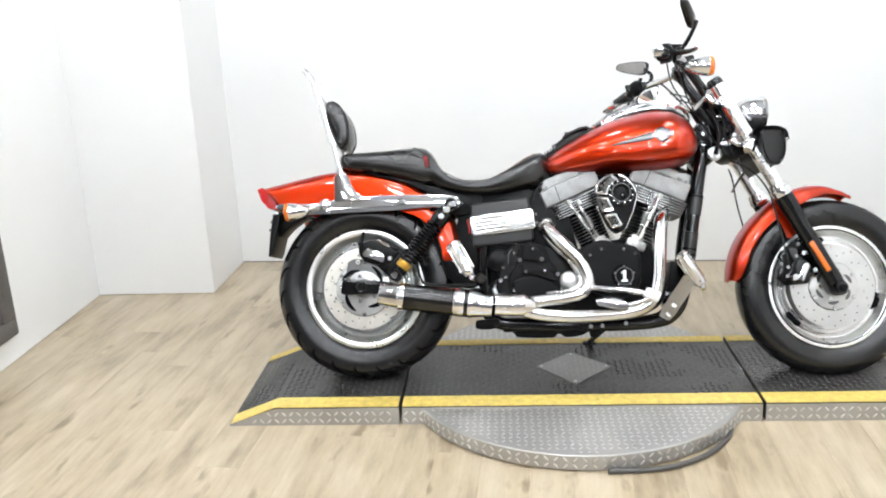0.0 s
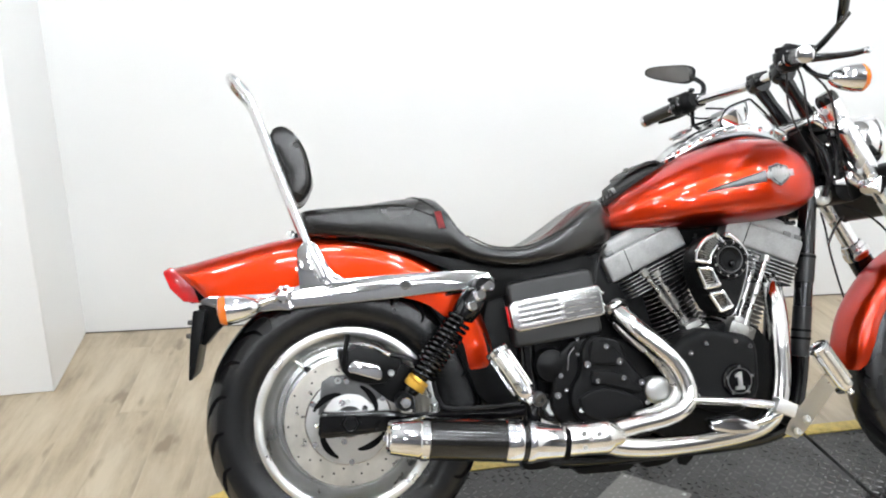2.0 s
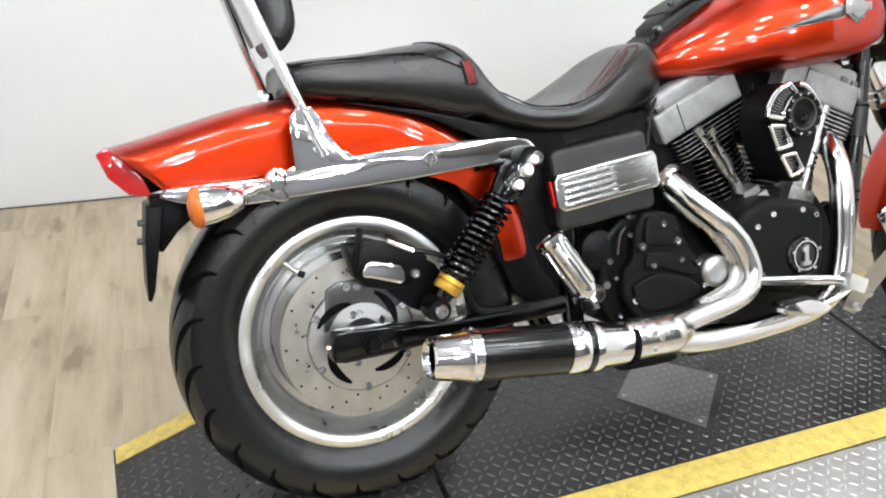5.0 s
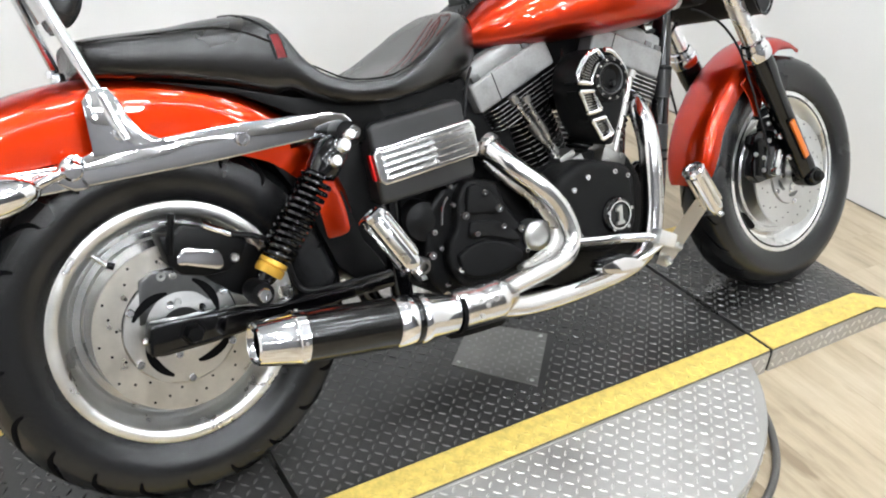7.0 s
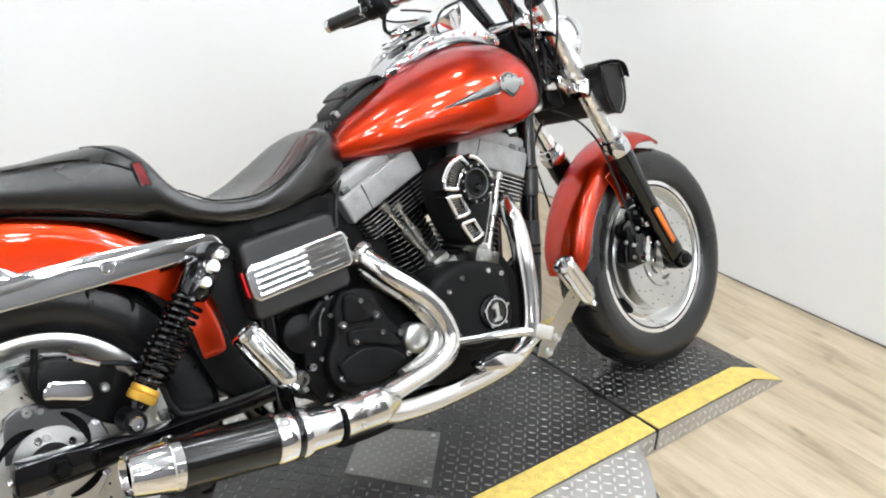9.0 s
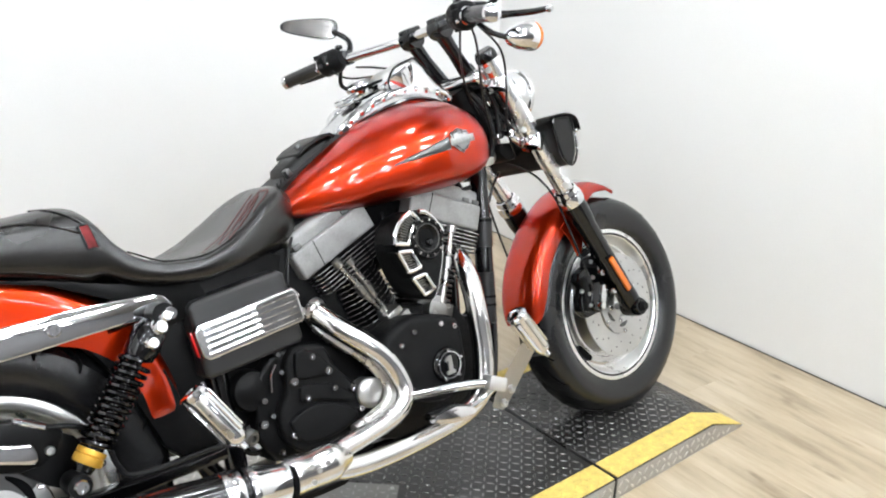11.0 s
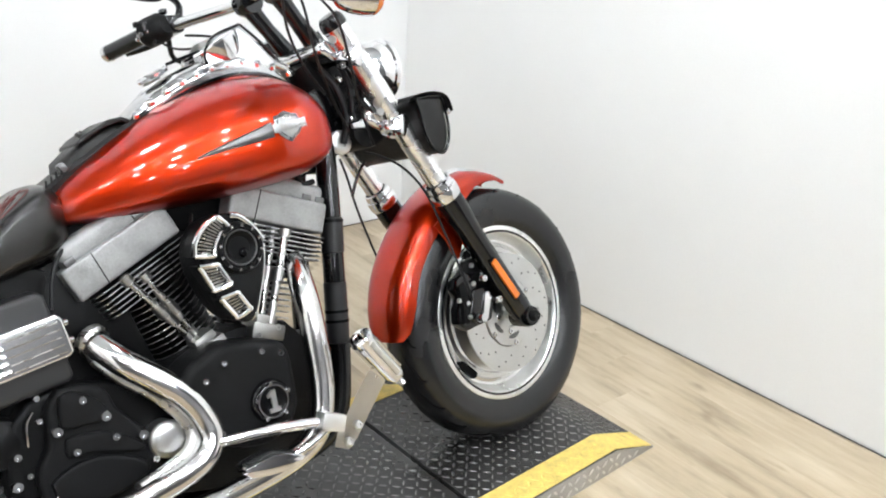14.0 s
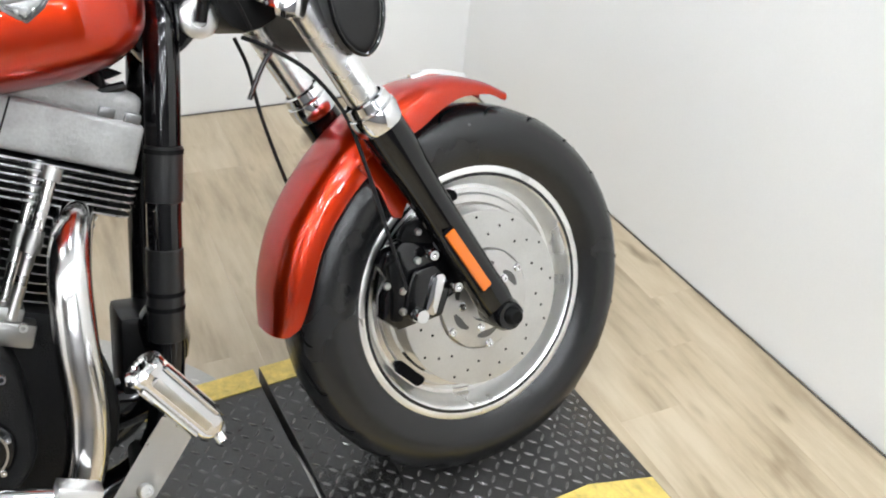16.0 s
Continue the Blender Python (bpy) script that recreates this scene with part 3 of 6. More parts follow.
def bean(cx, cz, length, wide, turn, bend=0.0, n=14):
    """A rounded bar outline in the x-z plane."""
    out = []
    for k in range(2 * n):
        a = math.pi * k / n
        u = (length / 2 - wide / 2) * (1 if math.cos(a) > 0 else -1) + wide / 2 * math.cos(a)
        v = wide / 2 * math.sin(a) + bend * ((2 * u / length) ** 2 - 0.5)
        c, s = math.cos(radians(turn)), math.sin(radians(turn))
        out.append((cx + c * u - s * v, cz + s * u + c * v))
    return out


def wheel(name, centre, r, w, bead, rim_half, maker, label, sweep):
    """Slotted disc wheel: rim and web, tyre, valve."""
    m = axis(centre, (0, 1, 0))
    h = rim_half
    rim = [(bead + 0.005, -h), (bead + 0.007, -h - 0.003), (bead + 0.002, -h - 0.006), (bead - 0.012, -h - 0.004), (bead - 0.016, -h + 0.001), (bead - 0.020, -h + 0.010), (bead - 0.022, -h + 0.016), (bead - 0.026, -h + 0.020), (bead - 0.030, -h + 0.030),
           (bead - 0.036, -0.012), (bead - 0.036, 0.012), (bead - 0.030, h - 0.030), (bead - 0.020, h - 0.016), (bead - 0.006, h + 0.004), (bead + 0.002, h + 0.006), (bead + 0.005, h), (bead - 0.016, h - 0.02), (bead - 0.020, 0), (bead - 0.016, -h + 0.02)]
    ob = maker(name, lathe(rim, m, 72, closed=True), M_POLISHED, bike, label, 50.0)
    dish = [(0.034, -0.034), (0.110, -0.031), (0.122, -0.026), (0.148, -0.024), (0.152, -0.018), (0.164, -0.017), (0.167, -0.012), (bead - 0.034, -0.010), (bead - 0.034, 0.010), (0.034, 0.020)]
    web = maker("web", lathe(dish, m, 96), M_WEB, ob, "turned bare aluminium wheel disc", 30)
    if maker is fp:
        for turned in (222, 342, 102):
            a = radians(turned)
            # web is uncut: a solid dark plug paints the shade inside each slot
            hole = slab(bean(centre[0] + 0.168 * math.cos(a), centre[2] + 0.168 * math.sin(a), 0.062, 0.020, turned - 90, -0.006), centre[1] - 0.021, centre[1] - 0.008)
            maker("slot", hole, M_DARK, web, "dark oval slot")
    maker("hub", lathe([(0, -0.062), (0.034, -0.062), (0.038, -0.056), (0.040, -0.03), (0.045, 0.03), (0.04, 0.06), (0, 0.06)], m, 40), M_SATIN, ob)
    prof = tyre_profile(r, w, bead)
    tyre = maker("tyre", lathe(prof, m, 112, closed=True), M_RUBBER, ob, "black rubber tyre with curved tread cuts", 30)
    return ob, tyre, prof


REAR, FRONT_HUB = (0.0, 0.0, 0.325), (1.640, 0.004, 0.298)
rear_wheel, rear_tyre, rear_prof = wheel("rear_wheel", REAR, 0.325, 0.180, 0.207, 0.066, part, "polished slotted disc wheel with a wide tyre", 0.5)
part("tread_pattern", grooves(REAR, rear_prof, 22, 0.50, 0.235, 0.475, 0.0085), M_GROOVE_SHADE, rear_tyre)
front_wheel, front_tyre, front_prof = wheel("front_wheel", FRONT_HUB, 0.312, 0.130, 0.211, 0.042, fp, "polished slotted disc wheel with a thick tyre", 0.5)
fp("tread_pattern", grooves(FRONT_HUB, front_prof, 22, -0.30, 0.33, 0.475, 0.004), M_GROOVE_SHADE, front_tyre)


def brake_disc(centre, y, r_out, r_in, wheel_ob, maker, steered):
    m = axis((centre[0], y, centre[2]), (0, -1, 0))
    disc = maker("brake_disc", lathe([(r_in, 0), (r_out, 0), (r_out, 0.005), (r_in, 0.005)], m, 72, closed=True), M_SATIN if steered else M_ROTOR, wheel_ob, "drilled steel brake disc")
    # disc is not pierced: flat dark dots paint the shade in the drillings
    holes = bmesh.new()
    for k in range(12):
        for i, rr in enumerate((r_out - 0.009, r_out - 0.024, r_out - 0.039)):
            a = 2 * math.pi * k / 12 + 0.17 * i
            lathe([(0, 0.0053), (0.0025, 0.0053)], m @ pose(rr * math.cos(a), rr * math.sin(a), 0), 8, bm=holes)
    tagged(maker("drilling", holes, M_DARK, disc), kind="stuff")
    star = []
    for k in range(120):
        a = 2 * math.pi * k / 120
        star.append((r_in - 0.004 + 0.002 * max(0.0, math.cos(6 * a)) ** 2, a))
    carrier = bmesh.new()
    front = [carrier.verts.new(m @ Vector((q * math.cos(a), q * math.sin(a), 0.0095))) for q, a in star]
    back = [carrier.verts.new(m @ Vector((q * math.cos(a), q * math.sin(a), 0.001))) for q, a in star]
    inner = [carrier.verts.new(m @ Vector((0.036 * math.cos(a), 0.036 * math.sin(a), 0.014))) for q, a in star]
    for k in range(120):
        j = (k + 1) % 120
        carrier.faces.new((front[k], front[j], back[j], back[k]))
        carrier.faces.new((front[k], inner[k], inner[j], front[j]))
    # carrier slots are dark strips laid on, painting the shade of openings
    count = 6 if steered else 4
    for k in range(count):
        slot = bmesh.new()
        rows = []
        for i in range(9):
            u = i / 8
            a, rr = 2 * math.pi * (k + 0.15 + 0.62 * u) / count, r_in - (0.024 + 0.006 * u if steered else 0.034 - 0.018 * u)
            h = (0.0055 if steered else 0.0068) * math.sin(math.pi * (0.08 + 0.84 * u)) + 0.001
            rows.append([slot.verts.new(m @ Vector(((rr + s * h) * math.cos(a), (rr + s * h) * math.sin(a), 0.0124))) for s in (-1, 1)])
        for p, q in zip(rows, rows[1:]):
            slot.faces.new((p[0], p[1], q[1], q[0]))
        maker("slot", slot, M_SMOKE if steered else M_DARK, disc)
    maker("disc_carrier", carrier, M_SATIN, disc, "bare aluminium disc carrier")
    spots = [tuple(m @ Vector(((r_in - 0.008) * math.cos(a), (r_in - 0.008) * math.sin(a), 0.009))) for a in (2 * math.pi * (k + 0.5) / 6 for k in range(6))]
    spots += [tuple(m @ Vector((0.046 * math.cos(a), 0.046 * math.sin(a), 0.011))) for a in (2 * math.pi * (k + 0.5) / 5 for k in range(5))]
    bolts(spots, (0, -1, 0), 0.0075, 0.006, disc, M_CHROME, steered)
    return disc


brake_disc(REAR, -0.088, 0.146, 0.100, rear_wheel, part, False)
brake_disc(FRONT_HUB, -0.058, 0.146, 0.085, front_wheel, fp, True)


# rear brake caliper
caliper = part("rear_caliper", slab([(-0.018, 0.494), (0.005, 0.488), (0.028, 0.498), (0.060, 0.490), (0.095, 0.480), (0.130, 0.456), (0.112, 0.425), (0.085, 0.408), (0.047, 0.408), (0.008, 0.420), (-0.010, 0.442)], -0.128, -0.070, 0.007, 1), M_SATINBLACK, bike, "black two-piston brake caliper")
part("cover", slab(bean(0.043, 0.442, 0.080, 0.032, -19, -0.012), -0.136, -0.120, 0.004), M_CHROME, caliper, "bare oval caliper cover")
part("pipe", tube([(-0.005, -0.132, 0.46), (0.0, -0.134, 0.49), (0.008, -0.134, 0.525)], 0.006, 8), M_SATINBLACK, caliper)
part("banjo", tube([(0.055, -0.130, 0.497), (0.10, -0.132, 0.472)], 0.0055, 8), M_CHROME, caliper)
part("bracket", slab([(-0.071, 0.345), (-0.02, 0.33), (0.03, 0.34), (0.10, 0.39), (0.085, 0.44), (0.008, 0.430), (-0.035, 0.432), (-0.056, 0.42)], -0.100, -0.085, 0.005, segments=3), M_SMOKE, caliper, "dark cast caliper bracket")
part("mount", slab([(0.030, 0.425), (0.066, 0.462), (0.126, 0.452), (0.158, 0.418), (0.150, 0.372), (0.108, 0.356), (0.070, 0.385)], -0.112, -0.100, 0.005, 2), M_SATINBLACK, caliper, "black caliper mount")
part("valve", tube([(-0.122, -0.042, 0.480), (-0.105, -0.050, 0.462), (-0.092, -0.054, 0.450)], [0.004, 0.0055, 0.0045], 10), M_CHROME, rear_wheel)
part("valve_cap", tube([(-0.092, -0.054, 0.450), (-0.082, -0.058, 0.445)], 0.006, 10), M_SATINBLACK, rear_wheel)
part("brake_hose", tube([(0.10, -0.132, 0.472), (0.15, -0.13, 0.455), (0.19, -0.12, 0.42), (0.205, -0.12, 0.36), (0.24, -0.12, 0.335), (0.40, -0.11, 0.33)], 0.005, 8), M_CABLE, caliper)
bolts([(0.0, -0.095, 0.37), (-0.02, -0.095, 0.42), (0.10, -0.128, 0.43)], (0, -1, 0), 0.008, 0.008, caliper, M_SATIN)

# swing arm
def drawn_in(bm, side):
    """Bends an arm towards the middle plane as it runs forward."""
    for v in bm.verts:
        v.co.y -= side * 0.19 * max(0.0, v.co.x - 0.06)
    return bm


swing = part("swing_arm", drawn_in(slab([(-0.072, 0.312), (-0.066, 0.352), (-0.045, 0.358), (0.05, 0.352), (0.10, 0.346), (0.16, 0.334), (0.30, 0.328), (0.435, 0.326), (0.435, 0.296), (0.30, 0.300), (0.12, 0.305), (-0.05, 0.302)], -0.165, -0.128, 0.005, 2), -1), M_GLOSS, bike, "gloss black steel swing arm")
part("arm", drawn_in(slab([(-0.072, 0.312), (-0.066, 0.352), (-0.045, 0.36), (0.12, 0.36), (0.48, 0.34), (0.48, 0.285), (0.12, 0.303), (-0.05, 0.302)], 0.128, 0.16, 0.005, 2), 1), M_GLOSS, swing)
part("axle_nut", lathe([(0, 0.02), (0.013, 0.02), (0.016, 0.014), (0.017, 0.0), (0.022, 0.0), (0.022, -0.006)], axis((0.0, -0.165, 0.331), (0, -1, 0)), 6), M_SATINBLACK, swing)
part("axle", tube([(0, -0.17, 0.325), (0, 0.17, 0.325)], 0.011, 12), M_SATIN, swing)
part("adjuster", tube([(-0.078, -0.147, 0.331), (-0.05, -0.147, 0.331)], 0.006, 8), M_STEEL, swing)

# shocks
def shock(side):
    top, low = Vector((0.320, side * 0.154, 0.611)), Vector((0.122, side * 0.158, 0.368))
    way = (top - low).normalized()
    n = (top - low).length
    m = axis(low, way)
    body = part("shock_absorber", lathe([(0, 0.02), (0.015, 0.02), (0.018, 0.03), (0.018, 0.07), (0.012, 0.075), (0.012, n - 0.09), (0.027, n - 0.085), (0.030, n - 0.07), (0.030, n - 0.035), (0.018, n - 0.015), (0, n - 0.01)], m, 24), M_GLOSS, bike, "black coil-over shock absorber")
    coil = [tuple(m @ Vector((0.027 * math.cos(a), 0.027 * math.sin(a), 0.065 + (n - 0.155) * a / (2 * math.pi * 12.5)))) for a in (2 * math.pi * k / 14 for k in range(int(12.5 * 14) + 1))]
    part("spring", tube(coil, 0.0050, 8, curved=False), M_GLOSS, body)
    part("preload_ring", lathe([(0.018, 0.034), (0.024, 0.034), (0.026, 0.038), (0.026, 0.048), (0.023, 0.050), (0.026, 0.052), (0.025, 0.060), (0.018, 0.060)], m, 16, closed=True), M_OCHRE, body, "yellow preload adjuster ring")
    for q, r in ((low, 0.02), (top, 0.021)):
        part("eye", lathe([(0, -0.026), (r, -0.026), (r + 0.002, 0), (r, 0.026), (0, 0.026)], axis(q, (0, 1, 0)), 24), M_SATINBLACK, body)
    for f, r in ((0.80, 0.013), (0.90, 0.015), (0.97, 0.012)):
        q = low.lerp(top, f) + Vector((0.006, side * 0.026, 0.004))
        part("fitting", lathe([(0, 0.012), (r * 0.7, 0.012), (r, 0.006), (r, -0.006), (0, -0.006)], axis(q, (0.2, side, 0.2)), 14), M_CHROME, body)
    bolts([(low.x, side * 0.184, low.z), (top.x + 0.01, side * 0.178, top.z)], (0, side, 0), 0.013, 0.012, body, M_CHROME)
    return body


shock(-1), shock(1)


# rear fender: a crowned strip over the wheel
def fender(hub, line, half, skirts, name, mat, maker, label, crown=0.055, flat=0.62, steps=5, tip=0.035, slant=0.0, nose=0.0):
    pts = smooth_line([(x, 0, z) for x, z in line], steps)
    depth = [float(v) for v in np.interp(np.linspace(0, len(skirts) - 1, len(pts)), range(len(skirts)), skirts)]
    sections = []
    for i, q in enumerate(pts):
        way = (pts[min(i + 1, len(pts) - 1)] - pts[max(i - 1, 0)]).normalized()
        inward = Vector((way.z, 0, -way.x))
        if inward.dot(Vector(hub) - q) < 0:
            inward = -inward
        left = (pts[-1] - q).length
        left = min(left, 0.35 * tip + (q - pts[0]).length)
        narrow = 0.5 + 0.5 * math.sqrt(max(0.0, 1 - (1 - min(1.0, left / tip)) ** 2))
        if nose:
            u = min(1.0, (q - pts[0]).length / nose)
            narrow *= 0.38 + 0.62 * u * u * (3 - 2 * u)
        row = [(-half, crown + depth[i]), (-half * 1.005, crown + depth[i] * 0.5)]
        for k in range(17):
            a = math.pi * k / 16
            c, s = math.cos(a), math.sin(a)
            row.append((-half * math.copysign(abs(c) ** flat, c), crown * (1 - abs(s) ** flat)))
        row += [(half * 1.005, crown + depth[i] * 0.5), (half, crown + depth[i])]
        skew = slant * max(0.0, 1 - (q - pts[0]).length / 0.12)
        sections.append([q + inward * d * narrow + way * (skew * d) + Vector((0, y * (0.35 + 0.65 * narrow), 0)) for y, d in row])
    bm = loft(sections, cap=False, closed=False)
    bmesh.ops.recalc_face_normals(bm, faces=bm.faces)
    bmesh.ops.solidify(bm, geom=bm.faces[:], thickness=0.003)
    return maker(name, bm, mat, bike, label, 42)


rear_fender = fender(REAR, [(-0.385, 0.668), (-0.372, 0.703), (-0.32, 0.713), (-0.24, 0.731), (-0.13, 0.752), (-0.02, 0.757), (0.09, 0.742), (0.18, 0.704), (0.26, 0.648), (0.32, 0.575), (0.352, 0.50), (0.362, 0.43), (0.362, 0.402)][1:],
                     0.104, [0.042, 0.045, 0.055, 0.065, 0.07, 0.07, 0.06, 0.04, 0.026, 0.024, 0.022, 0.02], "rear_fender", M_PAINT, part, "candy orange-red painted steel rear fender", slant=0.58)
# tail lamp
tail = part("tail_lamp", slab([(-0.393, 0.694), (-0.376, 0.704), (-0.350, 0.690), (-0.326, 0.650), (-0.316, 0.618), (-0.351, 0.624), (-0.379, 0.655)], -0.072, 0.072, 0.004, segments=2), M_REDLENS, bike, "red tail lamp lens under the fender's tail")
part("housing", slab([(-0.356, 0.640), (-0.315, 0.672), (-0.300, 0.625), (-0.335, 0.618)], -0.06, 0.06, 0.004), M_DARK, tail)
# plate holder with two screws
holder = part("plate_holder", slab([(-0.330, 0.602), (-0.302, 0.602), (-0.319, 0.530), (-0.334, 0.465), (-0.342, 0.447), (-0.348, 0.449), (-0.341, 0.530)], -0.090, 0.090, 0.003), M_SATINBLACK, bike, "black upright number plate backing")
part("holder_arm", slab([(-0.322, 0.615), (-0.262, 0.607), (-0.214, 0.592), (-0.249, 0.576), (-0.283, 0.552), (-0.312, 0.520), (-0.322, 0.525)], -0.05, 0.05, 0.004), M_SATINBLACK, holder)
bolts([(-0.334, -0.06, 0.575), (-0.339, -0.06, 0.545)], (-1, 0, 0.1), 0.006, 0.012, holder, M_SMOKE)


# chrome fender struts with turn signals
def strut(side):
    y0, y1 = side * 0.128, side * 0.142
    outline = [(-0.310, 0.618), (-0.25, 0.598), (-0.193, 0.590), (-0.05, 0.594), (0.117, 0.598), (0.261, 0.606), (0.335, 0.598), (0.352, 0.612), (0.345, 0.634), (0.31, 0.648), (0.166, 0.653), (0.05, 0.651), (-0.09, 0.644), (-0.12, 0.632), (-0.19, 0.63), (-0.29, 0.632)]
    ob = part("fender_strut", slab(outline, y0, y1, 0.004, 2), M_CHROME, bike, "chromed steel fender strut")
    part("side_plate", slab([(-0.092, 0.634), (0.036, 0.638), (0.010, 0.650), (-0.014, 0.664), (-0.030, 0.690), (-0.040, 0.718), (-0.054, 0.737), (-0.078, 0.737), (-0.093, 0.720)], y1, side * 0.149, 0.002), M_CHROME, ob, "chrome backrest mounting plate")
    bolts([(0.144, side * 0.142, 0.627), (-0.175, side * 0.142, 0.612)], (0, side, 0), 0.012, 0.010, ob)
    bolts([(-0.05, side * 0.149, 0.665)], (0, side, 0), 0.009, 0.008, ob)
    part("signal_clamp", slab([(-0.151, 0.606), (-0.146, 0.632), (-0.132, 0.644), (-0.114, 0.644), (-0.107, 0.628), (-0.114, 0.608), (-0.106, 0.592), (-0.130, 0.590)], side * 0.140, side * 0.156, 0.005, 2), M_CHROME, ob, "chrome turn signal clamp")
    part("knob", lathe([(0, 0.022), (0.012, 0.020), (0.016, 0.012), (0.013, 0.004), (0.018, 0.0), (0.018, -0.004)], axis((-0.129, side * 0.154, 0.622), (0, side, 0)), 20), M_CHROME, ob)
    return ob


strut(-1), strut(1)


def signal(name, at, way, stem, maker):
    """Bullet turn signal: chrome shell, amber lens, stalk."""
    m = axis(at, way)
    shell = maker(name, lathe([(0, -0.062), (0.008, -0.060), (0.018, -0.048), (0.026, -0.028), (0.031, -0.006), (0.0325, 0.008), (0.033, 0.012), (0.030, 0.012)], m, 32), M_CHROME, bike, "chrome bullet turn signal with amber lens")
    maker("lens", lathe([(0.0318, 0.010), (0.0325, 0.020), (0.028, 0.028), (0.015, 0.033), (0, 0.034)], m, 32), M_AMBER, shell, "amber plastic lens")
    maker("stalk", tube(stem, 0.0085 if maker is part else 0.006, 10), M_CHROME if maker is part else M_GLOSS, shell)
    return shell


signal("rear_turn_signal", (-0.238, -0.165, 0.600), (-1, 0, -0.05), [(-0.205, -0.162, 0.604), (-0.17, -0.158, 0.612), (-0.14, -0.15, 0.620)], part)
signal("rear_turn_signal", (-0.238, 0.165, 0.600), (-1, 0, -0.05), [(-0.205, 0.162, 0.604), (-0.17, 0.158, 0.612), (-0.14, 0.15, 0.620)], part)

# backrest: round-bar hoop, pad
hoop_r = 0.0095
side_bar = [(-0.040, 0.655), (-0.066, 0.730), (-0.121, 0.90), (-0.149, 0.995), (-0.167, 1.050), (-0.184, 1.094), (-0.208, 1.124)]
left = [(x, (0.153, 0.140, 0.107, 0.092, 0.085, 0.079, 0.073)[i], z) for i, (x, z) in enumerate(side_bar)]
hoop = [(x, -y, z) for x, y, z in left] + [(-0.219, -0.048, 1.137), (-0.223, 0, 1.142), (-0.219, 0.048, 1.137)] + left[::-1]
backrest = part("backrest_hoop", tube(hoop, hoop_r, 14, 6), M_CHROME, bike, "tall chrome round-bar passenger backrest")
part("cross_bar", tube([(-0.136, -0.097, 0.95), (-0.136, 0.097, 0.95)], 0.006, 10), M_CHROME, backrest)
part("back_plate", slab([(-0.150, 0.985), (-0.143, 0.987), (-0.098, 0.852), (-0.105, 0.850)], -0.07, 0.07, 0.003), M_CHROME, backrest)
PAD = [(-0.141, 1.000), (-0.130, 1.013), (-0.110, 1.018), (-0.088, 1.006), (-0.068, 0.980), (-0.053, 0.945), (-0.046, 0.905), (-0.046, 0.872), (-0.056, 0.848), (-0.074, 0.829), (-0.086, 0.831), (-0.094, 0.850), (-0.105, 0.885), (-0.118, 0.925), (-0.130, 0.963)]


PAD = [(p[0], p[2]) for p in smooth_line([(x, 0.0, z) for x, z in PAD + PAD[:1]], 4)][:-1]


def pad_ring(y, shrink, belly):
    """The pad's D-shaped section, drawn in towards its middle or swelled at the front."""
    cx, cz = -0.104, 0.914
    out = []
    for x, z in PAD:
        out.append((cx + 0.90 * (x - cx) * shrink + belly * max(0.0, (x - cx) / 0.05), y, cz + 0.92 * (z - cz) * shrink))
    return out


pad_rows = [(-0.090, 0.70, 0), (-0.088, 0.86, 0), (-0.084, 0.95, 0), (-0.076, 1.0, 0), (-0.045, 1.0, 0.004), (0, 1.0, 0.006)]
pad_rows += [(-y, g, q) for y, g, q in pad_rows[-2::-1]]
pad = part("pad", loft([pad_ring(*r) for r in pad_rows]), M_LEATHER, backrest, "black leather backrest pad", 70)
for y in (-0.0795, 0.0795):
    part("piping", tube([(x + 0.001, q, z) for x, q, z in pad_ring(y, 0.985, 0)[3:40]], 0.0028, 8, 4), M_GLOSS, pad, "dark piped seam")


# seat
seat_rows = [(-0.084, 0.802, 0.762, 0.066), (-0.081, 0.809, 0.756, 0.092), (-0.070, 0.815, 0.750, 0.113), (-0.02, 0.819, 0.742, 0.126), (0.06, 0.821, 0.728, 0.132), (0.14, 0.829, 0.708, 0.136), (0.20, 0.832, 0.688, 0.137), (0.228, 0.827, 0.680, 0.137),
             (0.252, 0.806, 0.685, 0.138), (0.280, 0.760, 0.672, 0.142), (0.315, 0.725, 0.660, 0.150), (0.36, 0.708, 0.650, 0.158), (0.42, 0.704, 0.645, 0.162), (0.48, 0.722, 0.648, 0.156), (0.54, 0.757, 0.655, 0.142),
             (0.60, 0.792, 0.664, 0.122), (0.64, 0.803, 0.676, 0.104), (0.662, 0.792, 0.692, 0.086), (0.676, 0.765, 0.710, 0.060), (0.680, 0.745, 0.725, 0.030)]
xs = [r[0] for r in seat_rows]
rows = []
for x in sorted(set(list(np.linspace(xs[0], xs[-1], 90)) + xs[:3] + xs[-4:])):
    t, b, w = (ease(x, xs, [r[k] for r in seat_rows]) for k in (1, 2, 3))
    ring = []
    for k in range(36):
        a = 2 * math.pi * k / 36
        c, s = math.cos(a), math.sin(a)
        y = w * math.copysign(abs(c) ** 0.62, c)
        z = (t + b) / 2 + (t - b) / 2 * math.copysign(abs(s) ** (0.55 if s > 0 else 0.4), s)
        if s > 0 and 0.26 < x < 0.62:
            z -= 0.012 * (1 - (y / w) ** 2) * math.sin(math.pi * (x - 0.26) / 0.36)
        ring.append((x, y, z))
    rows.append(ring)
seat = part("seat", loft(rows), M_LEATHER, bike, "two-up black leather seat with red stitching and tag", 60)


bolts([(-0.098, 0.0, 0.752)], (0, 0, 1), 0.012, 0.016, seat, M_CHROME)
